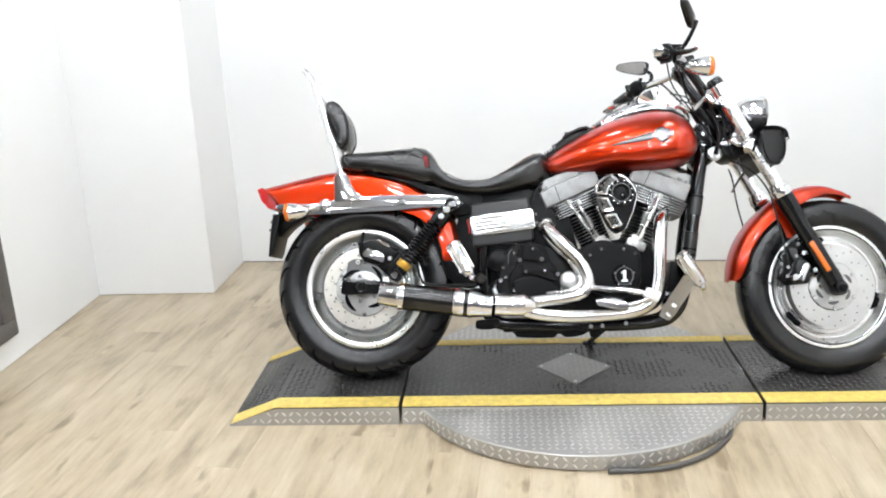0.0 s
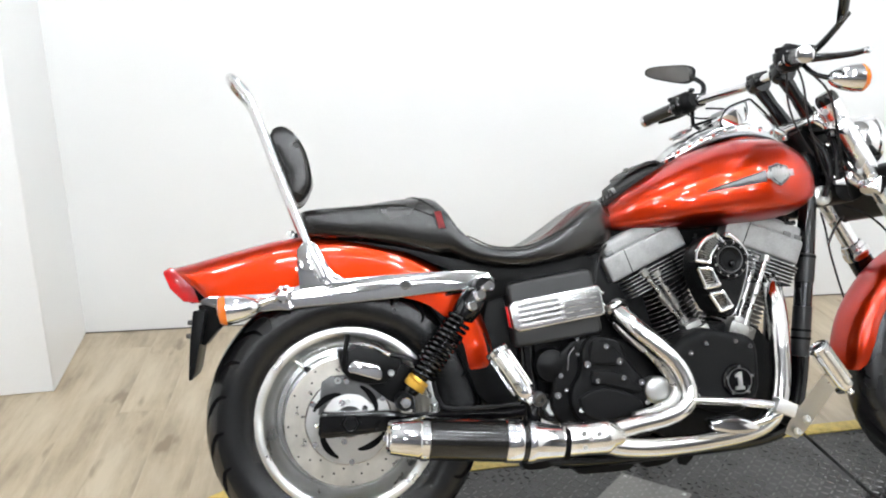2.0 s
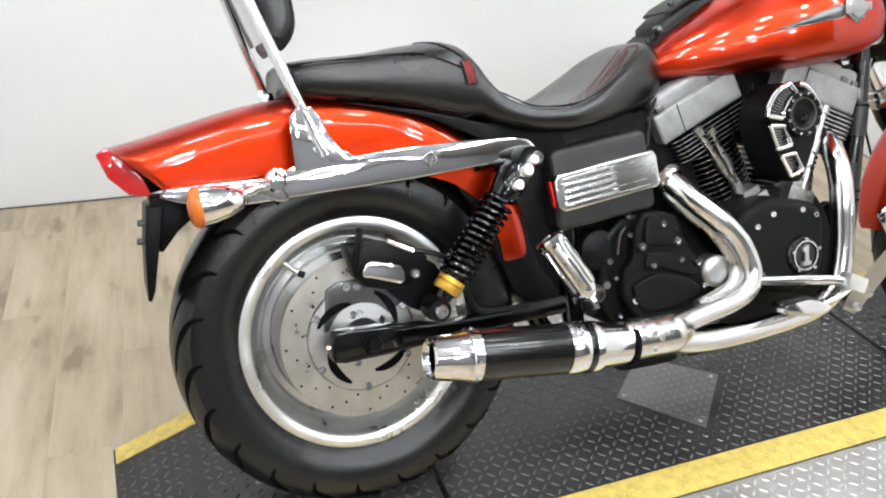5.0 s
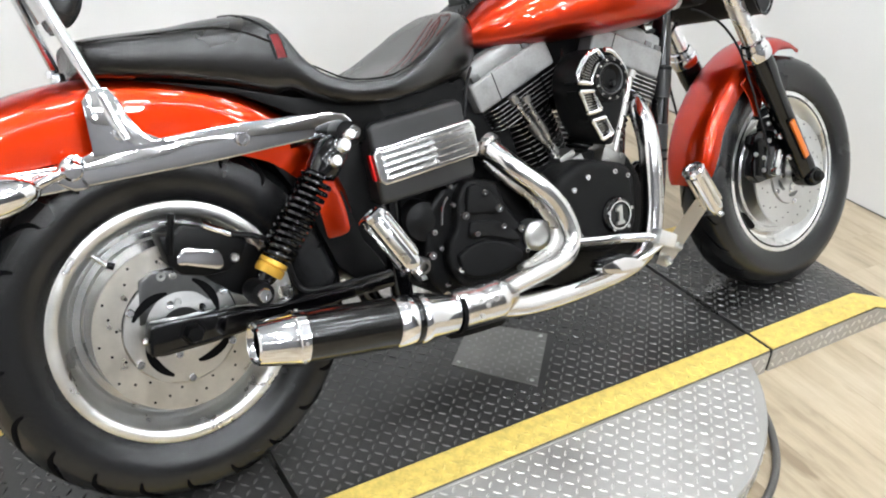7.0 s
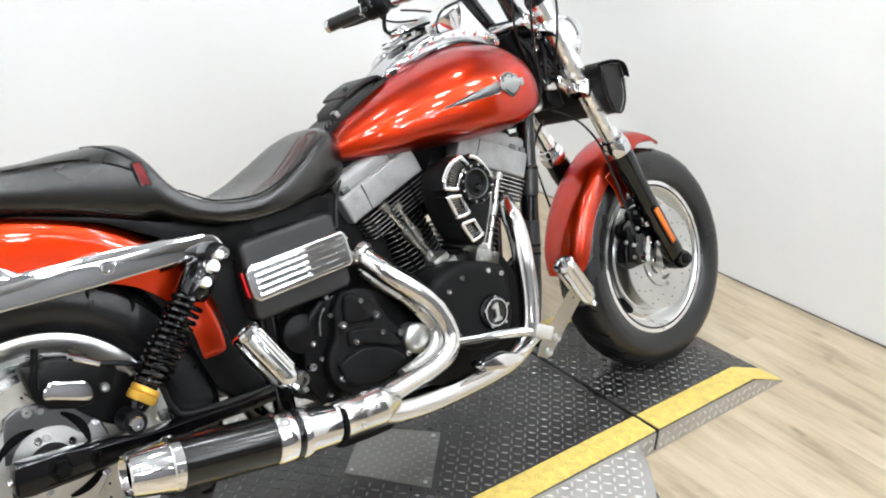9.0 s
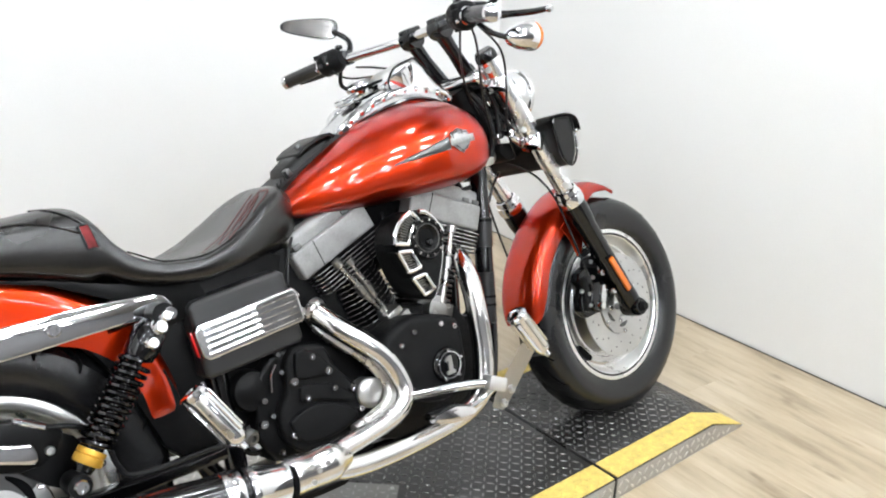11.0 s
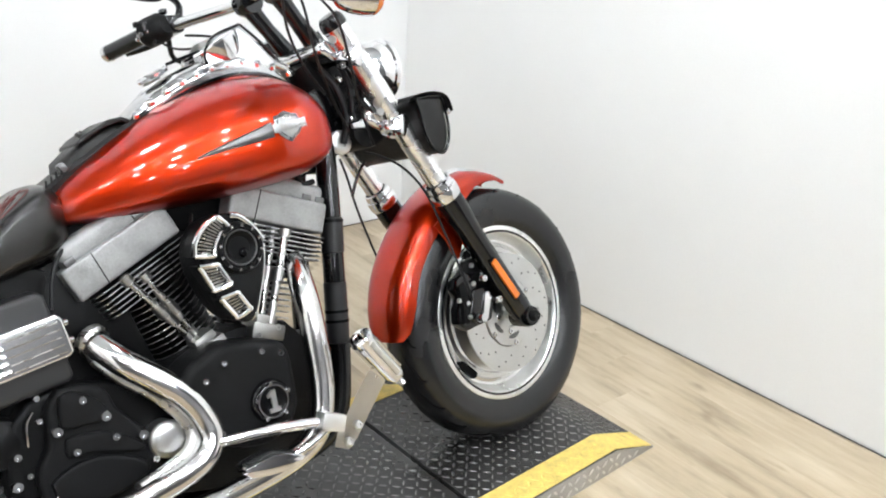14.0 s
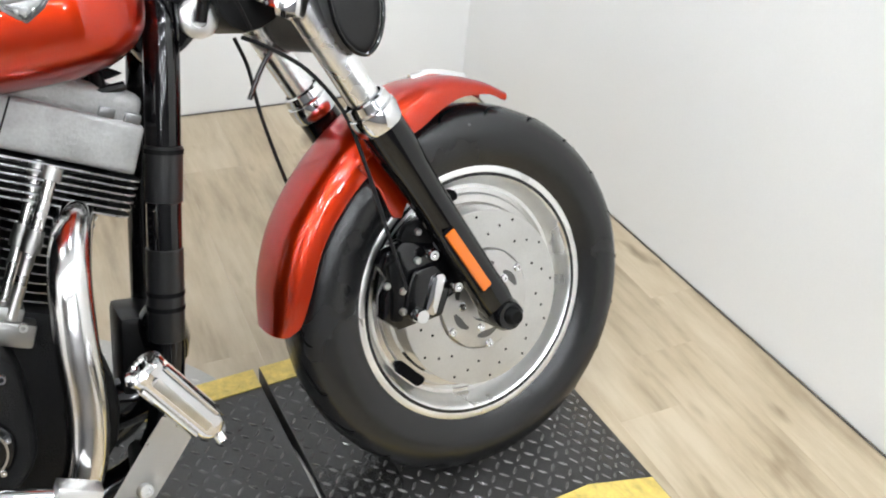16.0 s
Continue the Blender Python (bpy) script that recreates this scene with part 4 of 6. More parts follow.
part("seat_base", slab([(0.0, 0.742), (0.15, 0.712), (0.26, 0.680), (0.42, 0.652), (0.44, 0.600), (0.34, 0.575), (0.27, 0.645), (0.16, 0.700), (0.05, 0.730)], -0.112, 0.112, 0.006), M_SATINBLACK, seat)


def on_seat(x, f):
    """A point on the seat's right upper side; f 0 at the side, 1 on the ridge."""
    t, b, w = (ease(x, xs, [r[k] for r in seat_rows]) for k in (1, 2, 3))
    a = math.pi / 2 * f
    c, s = math.cos(a), math.sin(a)
    y = -w * c**0.62
    z = (t + b) / 2 + (t - b) / 2 * s**0.55
    if 0.26 < x < 0.62:
        z -= 0.012 * (1 - (y / w) ** 2) * math.sin(math.pi * (x - 0.26) / 0.36)
    return (x, y - 0.001 * c, z + 0.0015 * s)


tag = bmesh.new()



def seat_side(x, z, out):
    """A point on the seat's right side at a given height."""
    t, b, w = (ease(x, xs, [r[k] for r in seat_rows]) for k in (1, 2, 3))
    f = max(-0.98, min(0.98, (z - (t + b) / 2) / ((t - b) / 2)))
    s = abs(f) ** (1 / (0.55 if f > 0 else 0.4))
    return (x, -w * math.sqrt(1 - s * s) ** 0.62 - out, z)


grid = [[tag.verts.new(seat_side(0.222 + 0.018 * u + 0.008 * v, 0.791 - 0.042 * v, 0.0030)) for u in (0, 0.5, 1)] for v in (0, 0.33, 0.66, 1)]
for p, q in zip(grid, grid[1:]):
    for k in (0, 1):
        tag.faces.new((p[k], p[k + 1], q[k + 1], q[k]))
bmesh.ops.solidify(tag, geom=tag.faces[:], thickness=0.0012)
part("tag", tag, M_TAG, seat, "small woven red side tag")
rim_bm = tube([seat_side(0.222 + 0.018 * u + 0.008 * v, 0.791 - 0.042 * v, 0.0034) for u, v in ((0, 0), (0.5, 0), (1, 0), (1, 0.5), (1, 1), (0.5, 1), (0, 1), (0, 0.5), (0, 0))], 0.0016, 6, curved=False)
part("tag_border", rim_bm, M_RUBBER, seat)
for pts in ([(0.47, 0.50), (0.52, 0.62), (0.57, 0.74), (0.615, 0.80)], [(0.49, 0.42), (0.54, 0.50), (0.58, 0.62), (0.60, 0.72), (0.57, 0.66), (0.53, 0.60)], [(0.44, 0.62), (0.50, 0.72), (0.55, 0.80), (0.60, 0.88)], [(0.56, 0.45), (0.60, 0.52), (0.62, 0.64), (0.61, 0.75)]):
    part("stitching", tube([on_seat(x, f) for x, f in pts], 0.0008, 6), M_STITCH, seat)
for pts in ([(-0.06, 0.40), (0.04, 0.42), (0.10, 0.40), (0.15, 0.30), (0.19, 0.16), (0.24, 0.06)], [(0.175, 0.95), (0.185, 0.72), (0.20, 0.5), (0.222, 0.3), (0.25, 0.12)], [(0.30, 0.5), (0.36, 0.42), (0.44, 0.40), (0.50, 0.36), (0.56, 0.3)]):
    part("seam", tube([on_seat(x, f) for x, f in pts], 0.0016, 6), M_LEATHER, seat)
bolts([(-0.105, 0.0, 0.762)], (0, 0, 1), 0.010, 0.012, bike, M_CHROME)

# tank: two lobes under one skin
tank_rows = [(0.634, 0.752, 0.742, 0.030), (0.645, 0.768, 0.731, 0.055), (0.67, 0.790, 0.723, 0.082), (0.72, 0.824, 0.717, 0.113), (0.79, 0.864, 0.714, 0.146), (0.87, 0.900, 0.713, 0.173), (0.95, 0.925, 0.714, 0.192), (1.03, 0.938, 0.717, 0.201),
             (1.09, 0.937, 0.722, 0.200), (1.13, 0.924, 0.731, 0.190), (1.158, 0.902, 0.745, 0.172), (1.176, 0.874, 0.762, 0.146), (1.187, 0.845, 0.785, 0.110), (1.191, 0.825, 0.805, 0.060)]
tx = [r[0] for r in tank_rows]
rows = []
for x in sorted(set(list(np.linspace(tx[0], tx[-1], 80)) + tx[:2] + tx[-3:])):
    t, b, w = (ease(x, tx, [r[k] for r in tank_rows]) for k in (1, 2, 3))
    mid = b + (t - b) * 0.40
    ring = []
    for k in range(64):
        a = 2 * math.pi * k / 64
        c, s = math.cos(a), math.sin(a)
        y = w * math.copysign(abs(c) ** 0.80, c)
        z = mid + (t - mid) * s**0.92 if s > 0 else mid - (mid - b) * abs(s) ** 0.55
        ring.append((x, y, z))
    rows.append(ring)
tank = part("fuel_tank", loft(rows), M_PAINT, bike, "candy orange-red fuel tank with a chrome winged badge", 60)


def on_tank(x, z, out=0.002):
    """A point on the tank's right side."""
    t, b, w = (ease(x, tx, [r[k] for r in tank_rows]) for k in (1, 2, 3))
    mid = b + (t - b) * 0.40
    s = max(0.0, min(0.999, (z - mid) / (t - mid))) ** (1 / 0.92) if z > mid else -min(0.999, ((mid - z) / (mid - b))) ** (1 / 0.55)
    c = math.sqrt(max(0.0, 1 - s * s))
    return (x, -w * c**0.80 - out, z)


def on_tank_patch(outline, thick, out, rows=7):
    """A thin badge laid on the tank: the outline is cut into strips that follow the skin."""
    bm = bmesh.new()
    cx, cz = sum(p[0] for p in outline) / len(outline), sum(p[1] for p in outline) / len(outline)
    rings = []
    for i in range(rows):
        f = 1 - i / rows
        o = out + (0.0 if i == 0 else 0.35 * thick)
        rings.append([bm.verts.new(on_tank(cx + (x - cx) * f, cz + (z - cz) * f, o)) for x, z in outline])
    mid = bm.verts.new(on_tank(cx, cz, out + 0.35 * thick))
    n = len(outline)
    for a, b in zip(rings, rings[1:]):
        for k in range(n):
            bm.faces.new((a[k], a[(k + 1) % n], b[(k + 1) % n], b[k]))
    for k in range(n):
        bm.faces.new((rings[-1][k], rings[-1][(k + 1) % n], mid))
    bmesh.ops.solidify(bm, geom=bm.faces[:], thickness=thick)
    return bm


EX, EZ = 1.050, 0.826
shield = [(EX + 0.032 * u, EZ + 0.029 * v) for u, v in ((-0.82, 0.45), (-0.78, 0.74), (-0.45, 0.78), (-0.22, 0.92), (0.0, 1.0), (0.22, 0.92), (0.45, 0.78), (0.78, 0.74), (0.82, 0.45), (0.90, 0.2), (0.85, -0.2), (0.62, -0.52), (0.30, -0.78), (0.0, -1.0), (-0.30, -0.78), (-0.62, -0.52), (-0.85, -0.2), (-0.90, 0.2))]
badge = part("badge", on_tank_patch(shield, 0.003, 0.004), M_STEEL, tank, "chrome shield badge with a long tapering wing", 25)
groove = [(EX + (x - EX) * 0.87, EZ + (z - EZ) * 0.87) for x, z in shield]
part("shield_groove", on_tank_patch(groove, 0.001, 0.0066), M_SMOKE, badge, "", 25)
inner_shield = [(EX + (x - EX) * 0.76, EZ + (z - EZ) * 0.76) for x, z in shield]
part("shield_face", on_tank_patch(inner_shield, 0.002, 0.0072), M_SATIN, badge, "", 25)
part("bar", on_tank_patch([(EX - 0.034, EZ + 0.006), (EX - 0.012, EZ + 0.008), (EX + 0.012, EZ + 0.010), (EX + 0.036, EZ + 0.012), (EX + 0.036, EZ - 0.005), (EX + 0.012, EZ - 0.006), (EX - 0.012, EZ - 0.008), (EX - 0.034, EZ - 0.010)], 0.003, 0.0085, 3), M_SATIN, badge)
for u, v in ((-0.45, 0.012), (-0.15, 0.016), (0.15, 0.016), (0.45, 0.013), (-0.25, -0.017), (0.0, -0.020), (0.25, -0.017)):
    part("badge_line", on_tank_patch([(EX + 0.032 * u - 0.0020, EZ + v + 0.003), (EX + 0.032 * u + 0.0020, EZ + v + 0.003), (EX + 0.032 * u + 0.0020, EZ + v - 0.003), (EX + 0.032 * u - 0.0020, EZ + v - 0.003)], 0.001, 0.0092, 2), M_STEEL, badge)
for k in range(7):
    x = EX - 0.030 + 0.010 * k
    part("bar_line", on_tank_patch([(x, EZ + 0.006), (x + 0.0025, EZ + 0.006), (x + 0.0025, EZ - 0.005), (x, EZ - 0.005)], 0.001, 0.0115, 2), M_STEEL, badge)
wing = bmesh.new()
wing_rows = []
for k in range(25):
    u = k / 24
    x = 0.876 + 0.142 * u
    za, zb = 0.797 + 0.027 * u + 0.013 * u**0.8, 0.796 + 0.015 * u
    wing_rows.append([wing.verts.new(on_tank(x, zb + (za - zb) * f, 0.0015 + 0.0025 * math.sin(math.pi * f))) for f in (0, 0.25, 0.5, 0.75, 1)])
for p, q in zip(wing_rows, wing_rows[1:]):
    for k in range(4):
        wing.faces.new((p[k], p[k + 1], q[k + 1], q[k]))
part("wing", wing, M_SMOKE, badge, "dark grey tapering wing")
for lift in (0, 1):
    edge = []
    for k in range(13):
        u = k / 12
        za, zb = 0.797 + 0.027 * u + 0.013 * u**0.8, 0.796 + 0.015 * u
        edge.append(on_tank(0.876 + 0.142 * u, za if lift else zb, 0.002))
    part("wing_edge", tube(edge, 0.0011, 6), M_CHROME, badge)


part("fuel_tap", join(tube([(1.120, -0.075, 0.735), (1.122, -0.085, 0.708)], 0.008, 10), tube([(1.105, -0.088, 0.708), (1.150, -0.088, 0.713)], 0.006, 8)), M_SATINBLACK, tank, "small black fuel tap")

# ---------------------------------------------------------------- frame and engine
frame_part = part("frame", tube([(1.215, -0.045, 0.80), (1.203, -0.062, 0.735), (1.167, -0.07, 0.524), (1.135, -0.07, 0.32), (1.10, -0.07, 0.225), (1.02, -0.075, 0.187), (0.80, -0.08, 0.180), (0.52, -0.085, 0.185), (0.44, -0.085, 0.23), (0.43, -0.085, 0.34), (0.42, -0.085, 0.55), (0.36, -0.09, 0.62), (0.24, -0.105, 0.615)], 0.0225, 16), M_GLOSS, bike, "gloss black tubular steel frame")
part("rail", flipped(tube([(1.215, -0.045, 0.80), (1.203, -0.062, 0.735), (1.167, -0.07, 0.524), (1.135, -0.07, 0.32), (1.10, -0.07, 0.225), (1.02, -0.075, 0.187), (0.80, -0.08, 0.180), (0.52, -0.085, 0.185), (0.44, -0.085, 0.23), (0.43, -0.085, 0.34), (0.42, -0.085, 0.55), (0.36, -0.09, 0.62), (0.24, -0.105, 0.615)], 0.0225, 16)), M_GLOSS, frame_part)
part("backbone", tube([(1.23, 0, 0.86), (1.05, 0, 0.80), (0.75, 0, 0.735), (0.45, 0, 0.66)], 0.032, 14), M_SATINBLACK, frame_part)
part("steering_neck", tube([(1.222, 0, 0.955), (1.298, 0, 0.818)], 0.037, 20), M_SATINBLACK, frame_part)
part("gusset", slab([(1.16, 0.80), (1.20, 0.89), (1.25, 0.89), (1.288, 0.80), (1.262, 0.762), (1.228, 0.735), (1.19, 0.725)], -0.042, 0.042, 0.012, 2), M_GLOSS, frame_part)
for z0, z1, mat in ((0.560, 0.632, M_SLEEVE), (0.375, 0.500, M_SLEEVE)):
    ends = [Vector((float(np.interp(z, [0.32, 0.524, 0.735], [1.135, 1.167, 1.203])), -0.07, z)) for z in (z0, z1)]
    n = (ends[1] - ends[0]).length
    sleeve = part("sleeve", lathe([(0.0222, 0), (0.0240, 0.001), (0.0240, n - 0.001), (0.0222, n)], axis(ends[0], ends[1] - ends[0]), 24), mat, frame_part, "dark sleeve on the down tube")
    for f in ((0.36, 0.52) if z0 < 0.5 else (0.9,)):
        part("band", lathe([(0.0240, -0.003), (0.0249, -0.003), (0.0249, 0.003), (0.0240, 0.003)], axis(ends[0].lerp(ends[1], f), ends[1] - ends[0]), 24, closed=True), M_DARK, sleeve)
bolts([(1.260, -0.043, 0.780)], (0, -1, 0), 0.026, 0.012, frame_part, M_SATIN)
part("inner_guard", slab([(0.30, 0.40), (0.44, 0.30), (0.55, 0.46), (0.62, 0.66), (0.50, 0.70), (0.36, 0.66)], -0.085, 0.085, 0.01), M_SATINBLACK, frame_part)
part("battery_box", box((0.17, 0.15, 0.26), (0.655, 0.0, 0.545), 0.012, (0, -14, 0)), M_SATINBLACK, frame_part)
part("under_tank_loom", slab([(0.64, 0.705), (0.70, 0.735), (1.10, 0.745), (1.16, 0.725), (1.05, 0.70), (0.92, 0.62), (0.86, 0.62), (0.78, 0.70)], -0.06, 0.06, 0.01), M_DARK, frame_part)
part("rear_guard", slab([(0.20, 0.58), (0.26, 0.60), (0.33, 0.50), (0.36, 0.40), (0.40, 0.34), (0.36, 0.30), (0.30, 0.36), (0.25, 0.50)], -0.10, 0.10, 0.006), M_SATINBLACK, frame_part)
for pts in ([(1.10, -0.05, 0.735), (1.02, -0.09, 0.69), (0.98, -0.10, 0.64)], [(0.66, -0.08, 0.70), (0.62, -0.11, 0.66), (0.60, -0.12, 0.60)], [(0.88, -0.09, 0.70), (0.86, -0.11, 0.66), (0.84, -0.11, 0.60)]):
    part("wire", tube(pts, 0.0035, 8), M_CABLE, frame_part)
part("regulator", box((0.06, 0.10, 0.13), (1.115, 0.02, 0.335), 0.010, (0, 8, 0)), M_SATINBLACK, frame_part)
for k in range(6):
    part("cooling_rib", box((0.012, 0.09, 0.005), (1.148, 0.02, 0.285 + 0.020 * k), 0.001, (0, 8, 0)), M_SATINBLACK, frame_part)
part("horn", lathe([(0, 0.03), (0.020, 0.029), (0.042, 0.018), (0.050, 0.004), (0.050, -0.006), (0.038, -0.024), (0, -0.030)], axis((1.150, -0.02, 0.365), (1, -0.3, 0.2)), 28), M_GLOSS, frame_part)
# side stand
stand = part("side_stand", tube([(0.87, 0.085, 0.165), (0.85, 0.17, 0.135), (0.829, 0.262, 0.109)], 0.0095, 12), M_GLOSS, bike, "black folding side stand carrying the lean")
part("foot", box((0.05, 0.026, 0.007), (0.827, 0.272, 0.1005), 0.003, (LEAN, 0, 0)), M_SATINBLACK, stand)
part("stand_bracket", slab([(0.79, 0.172), (0.84, 0.172), (0.835, 0.150), (0.815, 0.134), (0.800, 0.138)], -0.072, -0.060, 0.002), M_SATINBLACK, stand)
sump = part("oil_pan", slab([(0.505, 0.185), (0.535, 0.150), (0.555, 0.140), (0.668, 0.138), (0.680, 0.150), (0.700, 0.150), (0.712, 0.139), (0.775, 0.146), (0.79, 0.185)], -0.070, 0.05, 0.008, 2), M_SATINBLACK, bike, "black oil pan under the gearbox")
part("end_block", slab([(0.398, 0.205), (0.396, 0.178), (0.43, 0.172), (0.47, 0.178), (0.48, 0.21)], -0.112, -0.062, 0.005, 2), M_SATINBLACK, sump)
part("drain_hose", tube([(0.46, -0.108, 0.187), (0.56, -0.112, 0.180), (0.64, -0.112, 0.176), (0.78, -0.108, 0.170)], 0.006, 8), M_CABLE, sump)
bolts([(0.798, -0.101, 0.176), (0.838, -0.101, 0.178), (0.92, -0.10, 0.186)], (0, -1, 0), 0.007, 0.006, sump, M_SATIN)

CRANK = (0.91, 0.29)
engine = part("engine", slab([(0.70, 0.27), (0.74, 0.22), (0.86, 0.195), (0.99, 0.215), (1.055, 0.27), (1.065, 0.36), (1.03, 0.44), (0.98, 0.475), (0.84, 0.475), (0.76, 0.44), (0.70, 0.36)], -0.115, 0.115, 0.012, 2), M_WRINKLE, bike, "black and silver air-cooled V-twin engine")


def fin_mesh(hx, hy, thick, cut):
    """One cooling fin with rounded corners: dark faces, bare machined edge."""
    pts = []
    for sx, sy in ((1, 1), (-1, 1), (-1, -1), (1, -1)):
        for k in range(4):
            a = math.atan2(sy, sx) - math.pi / 4 + math.pi / 2 * k / 3
            pts.append((sx * (hx - cut) + cut * math.cos(a), sy * (hy - cut) + cut * math.sin(a)))
    bm = bmesh.new()
    lo = [bm.verts.new((x, y, -thick / 2)) for x, y in pts]
    hi = [bm.verts.new((x, y, thick / 2)) for x, y in pts]
    bm.faces.new(lo), bm.faces.new(hi)
    for k in range(len(lo)):
        j = (k + 1) % len(lo)
        bm.faces.new((lo[k], lo[j], hi[j], hi[k])).material_index = 1
    return bm


M_FINEDGE = material("machined_fin_edge", (0.46, 0.46, 0.46), 0.28, 0.95, vary=0.15, scale=40)


def cylinder(tilt, side):
    """One cylinder: barrel with its fins, head and rocker box, leaning by tilt degrees."""
    base = pose(CRANK[0], 0, CRANK[1], 0, tilt, 0)
    barrel = part("cylinder", lathe([(0, 0.15), (0.056, 0.15), (0.056, 0.335), (0, 0.335)], base, 28), M_SATINBLACK, engine, "black finned cylinder with bare fin edges")
    hx, hy = 0.070, 0.090
    first = part("fin", fin_mesh(hx, hy, 0.0020, 0.058), [M_SATINBLACK, M_FINEDGE], barrel)
    first.matrix_basis = base @ pose(0, -0.008, 0.168)
    for k in range(1, 13):
        again(first, base @ pose(0, -0.008, 0.168 + 0.0118 * k) @ Matrix.Diagonal((0.93 + 0.006 * k, 0.96 + 0.003 * k, 1, 1)))
    head = part("cylinder_head", box((0.150, 0.160, 0.052), (0, 0, 0.349), 0.012), M_SATINBLACK, engine, "black finned cylinder head")
    head.matrix_basis = base
    hf = part("fin", fin_mesh(0.098, 0.101, 0.0024, 0.020), [M_SATINBLACK, M_FINEDGE], head)
    hf.matrix_basis = pose(0, -0.004, 0.326)
    for k in range(1, 6):
        again(hf, pose(0, -0.004, 0.326 + 0.0092 * k) @ Matrix.Diagonal((1 + 0.008 * k, 1, 1, 1)))
    rocker = part("rocker_box", join(box((0.210, 0.204, 0.062), (-0.014, 0, 0.410), 0.007, segments=3), box((0.192, 0.190, 0.044), (-0.012, 0, 0.454), 0.016, segments=4)), M_SILVER, engine, "silver-grey painted rocker box")
    rocker.matrix_basis = base
    part("joint", box((0.0022, 0.2052, 0.058), (-0.062, 0, 0.410), 0, (0, 4, 0)), M_DARK, rocker)
    # nothing is cut here: dark blocks paint the shade of the notches
    for u in (-0.095, 0.045, 0.075):
        part("notch", box((0.020, 0.016, 0.014), (u, -0.0905, 0.446), 0.003), M_SMOKE, rocker, "dark block painting a notch's shade")
    return barrel


cylinder(-22.5, -1), cylinder(22.5, 1)
for a, b in (((0.728, -0.104, 0.622), (0.832, -0.106, 0.468)), ((0.764, -0.098, 0.618), (0.842, -0.100, 0.472)), ((1.052, -0.112, 0.635), (0.968, -0.130, 0.470)), ((1.040, -0.085, 0.640), (0.960, -0.108, 0.474))):
    rod = part("pushrod_tube", tube([a, b], 0.0074, 14), M_STEEL, engine, "chrome pushrod tube")
    for f, r in ((0.05, 0.0112), (0.46, 0.0104), (0.52, 0.0112)):
        q = Vector(a).lerp(Vector(b), f)
        part("collar", lathe([(0, -0.008), (r, -0.008), (r, 0.008), (0, 0.008)], axis(q, Vector(b) - Vector(a)), 14), M_CAST, rod)
for x, t in ((0.842, -22.5), (0.958, 22.5)):
    lifter = part("lifter_block", join(box((0.068, 0.054, 0.030), (x, -0.114, 0.458), 0.005, (0, t, 0)), box((0.044, 0.044, 0.022), (x + t * 0.0002, -0.112, 0.478), 0.006, (0, t, 0))), M_CAST, engine, "bare metal lifter block")
    bolts([(x - 0.021, -0.136, 0.456), (x + 0.021, -0.136, 0.460)], (0, -1, 0), 0.006, 0.006, lifter, M_SATIN)

cover_line = [(0.775, 0.455), (0.835, 0.474), (0.90, 0.462), (0.950, 0.446), (0.966, 0.415), (0.966, 0.365), (0.962, 0.320), (0.935, 0.285), (0.89, 0.270), (0.82, 0.288), (0.772, 0.33), (0.752, 0.39), (0.757, 0.435)]
cover = part("cam_cover", slab(cover_line, -0.192, -0.10, 0.020, 3, 4), M_WRINKLE, engine, "wrinkle-black cam cover with a round badge")
bolts([(0.832, -0.192, 0.441), (0.793, -0.192, 0.421), (0.907, -0.190, 0.440), (0.945, -0.186, 0.425), (0.778, -0.188, 0.372), (0.802, -0.190, 0.322)], (0, -1, 0), 0.0066, 0.008, cover, M_CHROME)
TIM = (0.905, -0.194, 0.348)
tm = axis(TIM, (0, -1, 0))
timer = part("timer_cover", lathe([(0, 0.008), (0.035, 0.008), (0.039, 0.004), (0.041, -0.012)], tm, 40), M_GLOSS, cover, "round black timer cover with a chrome number one")
part("timer_ring", lathe([(0.0275, 0.0085), (0.028, 0.0115), (0.0305, 0.0115), (0.031, 0.0085)], tm, 40, closed=True), M_CHROME, timer)
bolts([(TIM[0] + 0.0335 * math.cos(a), TIM[1] - 0.008, TIM[2] + 0.0335 * math.sin(a)) for a in (radians(90 + 72 * k) for k in range(5))], (0, -1, 0), 0.0042, 0.006, timer, M_CHROME)
one = [(-0.011, -0.020), (0.011, -0.020), (0.011, -0.013), (0.006, -0.012), (0.006, 0.020), (-0.001, 0.020), (-0.010, 0.014), (-0.010, 0.008), (-0.004, 0.010), (-0.004, -0.012), (-0.011, -0.013)]
part("numeral", slab([(TIM[0] + x, TIM[2] + z) for x, z in one], TIM[1] - 0.0125, TIM[1] - 0.0075), M_SATIN, timer, "raised chrome numeral one")

# air cleaner: black teardrop body ringed by chrome-framed louvres
body_line = [(0.905, 0.694), (0.938, 0.672), (0.954, 0.632), (0.946, 0.585), (0.928, 0.540), (0.912, 0.508), (0.893, 0.498), (0.870, 0.516), (0.850, 0.55), (0.835, 0.60), (0.835, 0.645), (0.862, 0.682)]
air = part("air_cleaner", slab(body_line, -0.200, -0.10, 0.010, 3, 3), M_WRINKLE, bike, "black teardrop air cleaner with chrome louvre frames")
hub = axis((0.903, -0.200, 0.632), (0, -1, 0))
part("face", lathe([(0, 0.004), (0.020, 0.004), (0.024, 0.008), (0.029, 0.010), (0.033, 0.008), (0.036, 0.012), (0.042, 0.012), (0.046, 0.006), (0.047, -0.006)], hub, 48), M_SATINBLACK, air, "round black cover ringed by small screws")
part("bright_ring", lathe([(0.0290, 0.010), (0.0300, 0.0115), (0.0315, 0.0115), (0.0322, 0.009)], hub, 48, closed=True), M_SMOKE, air)
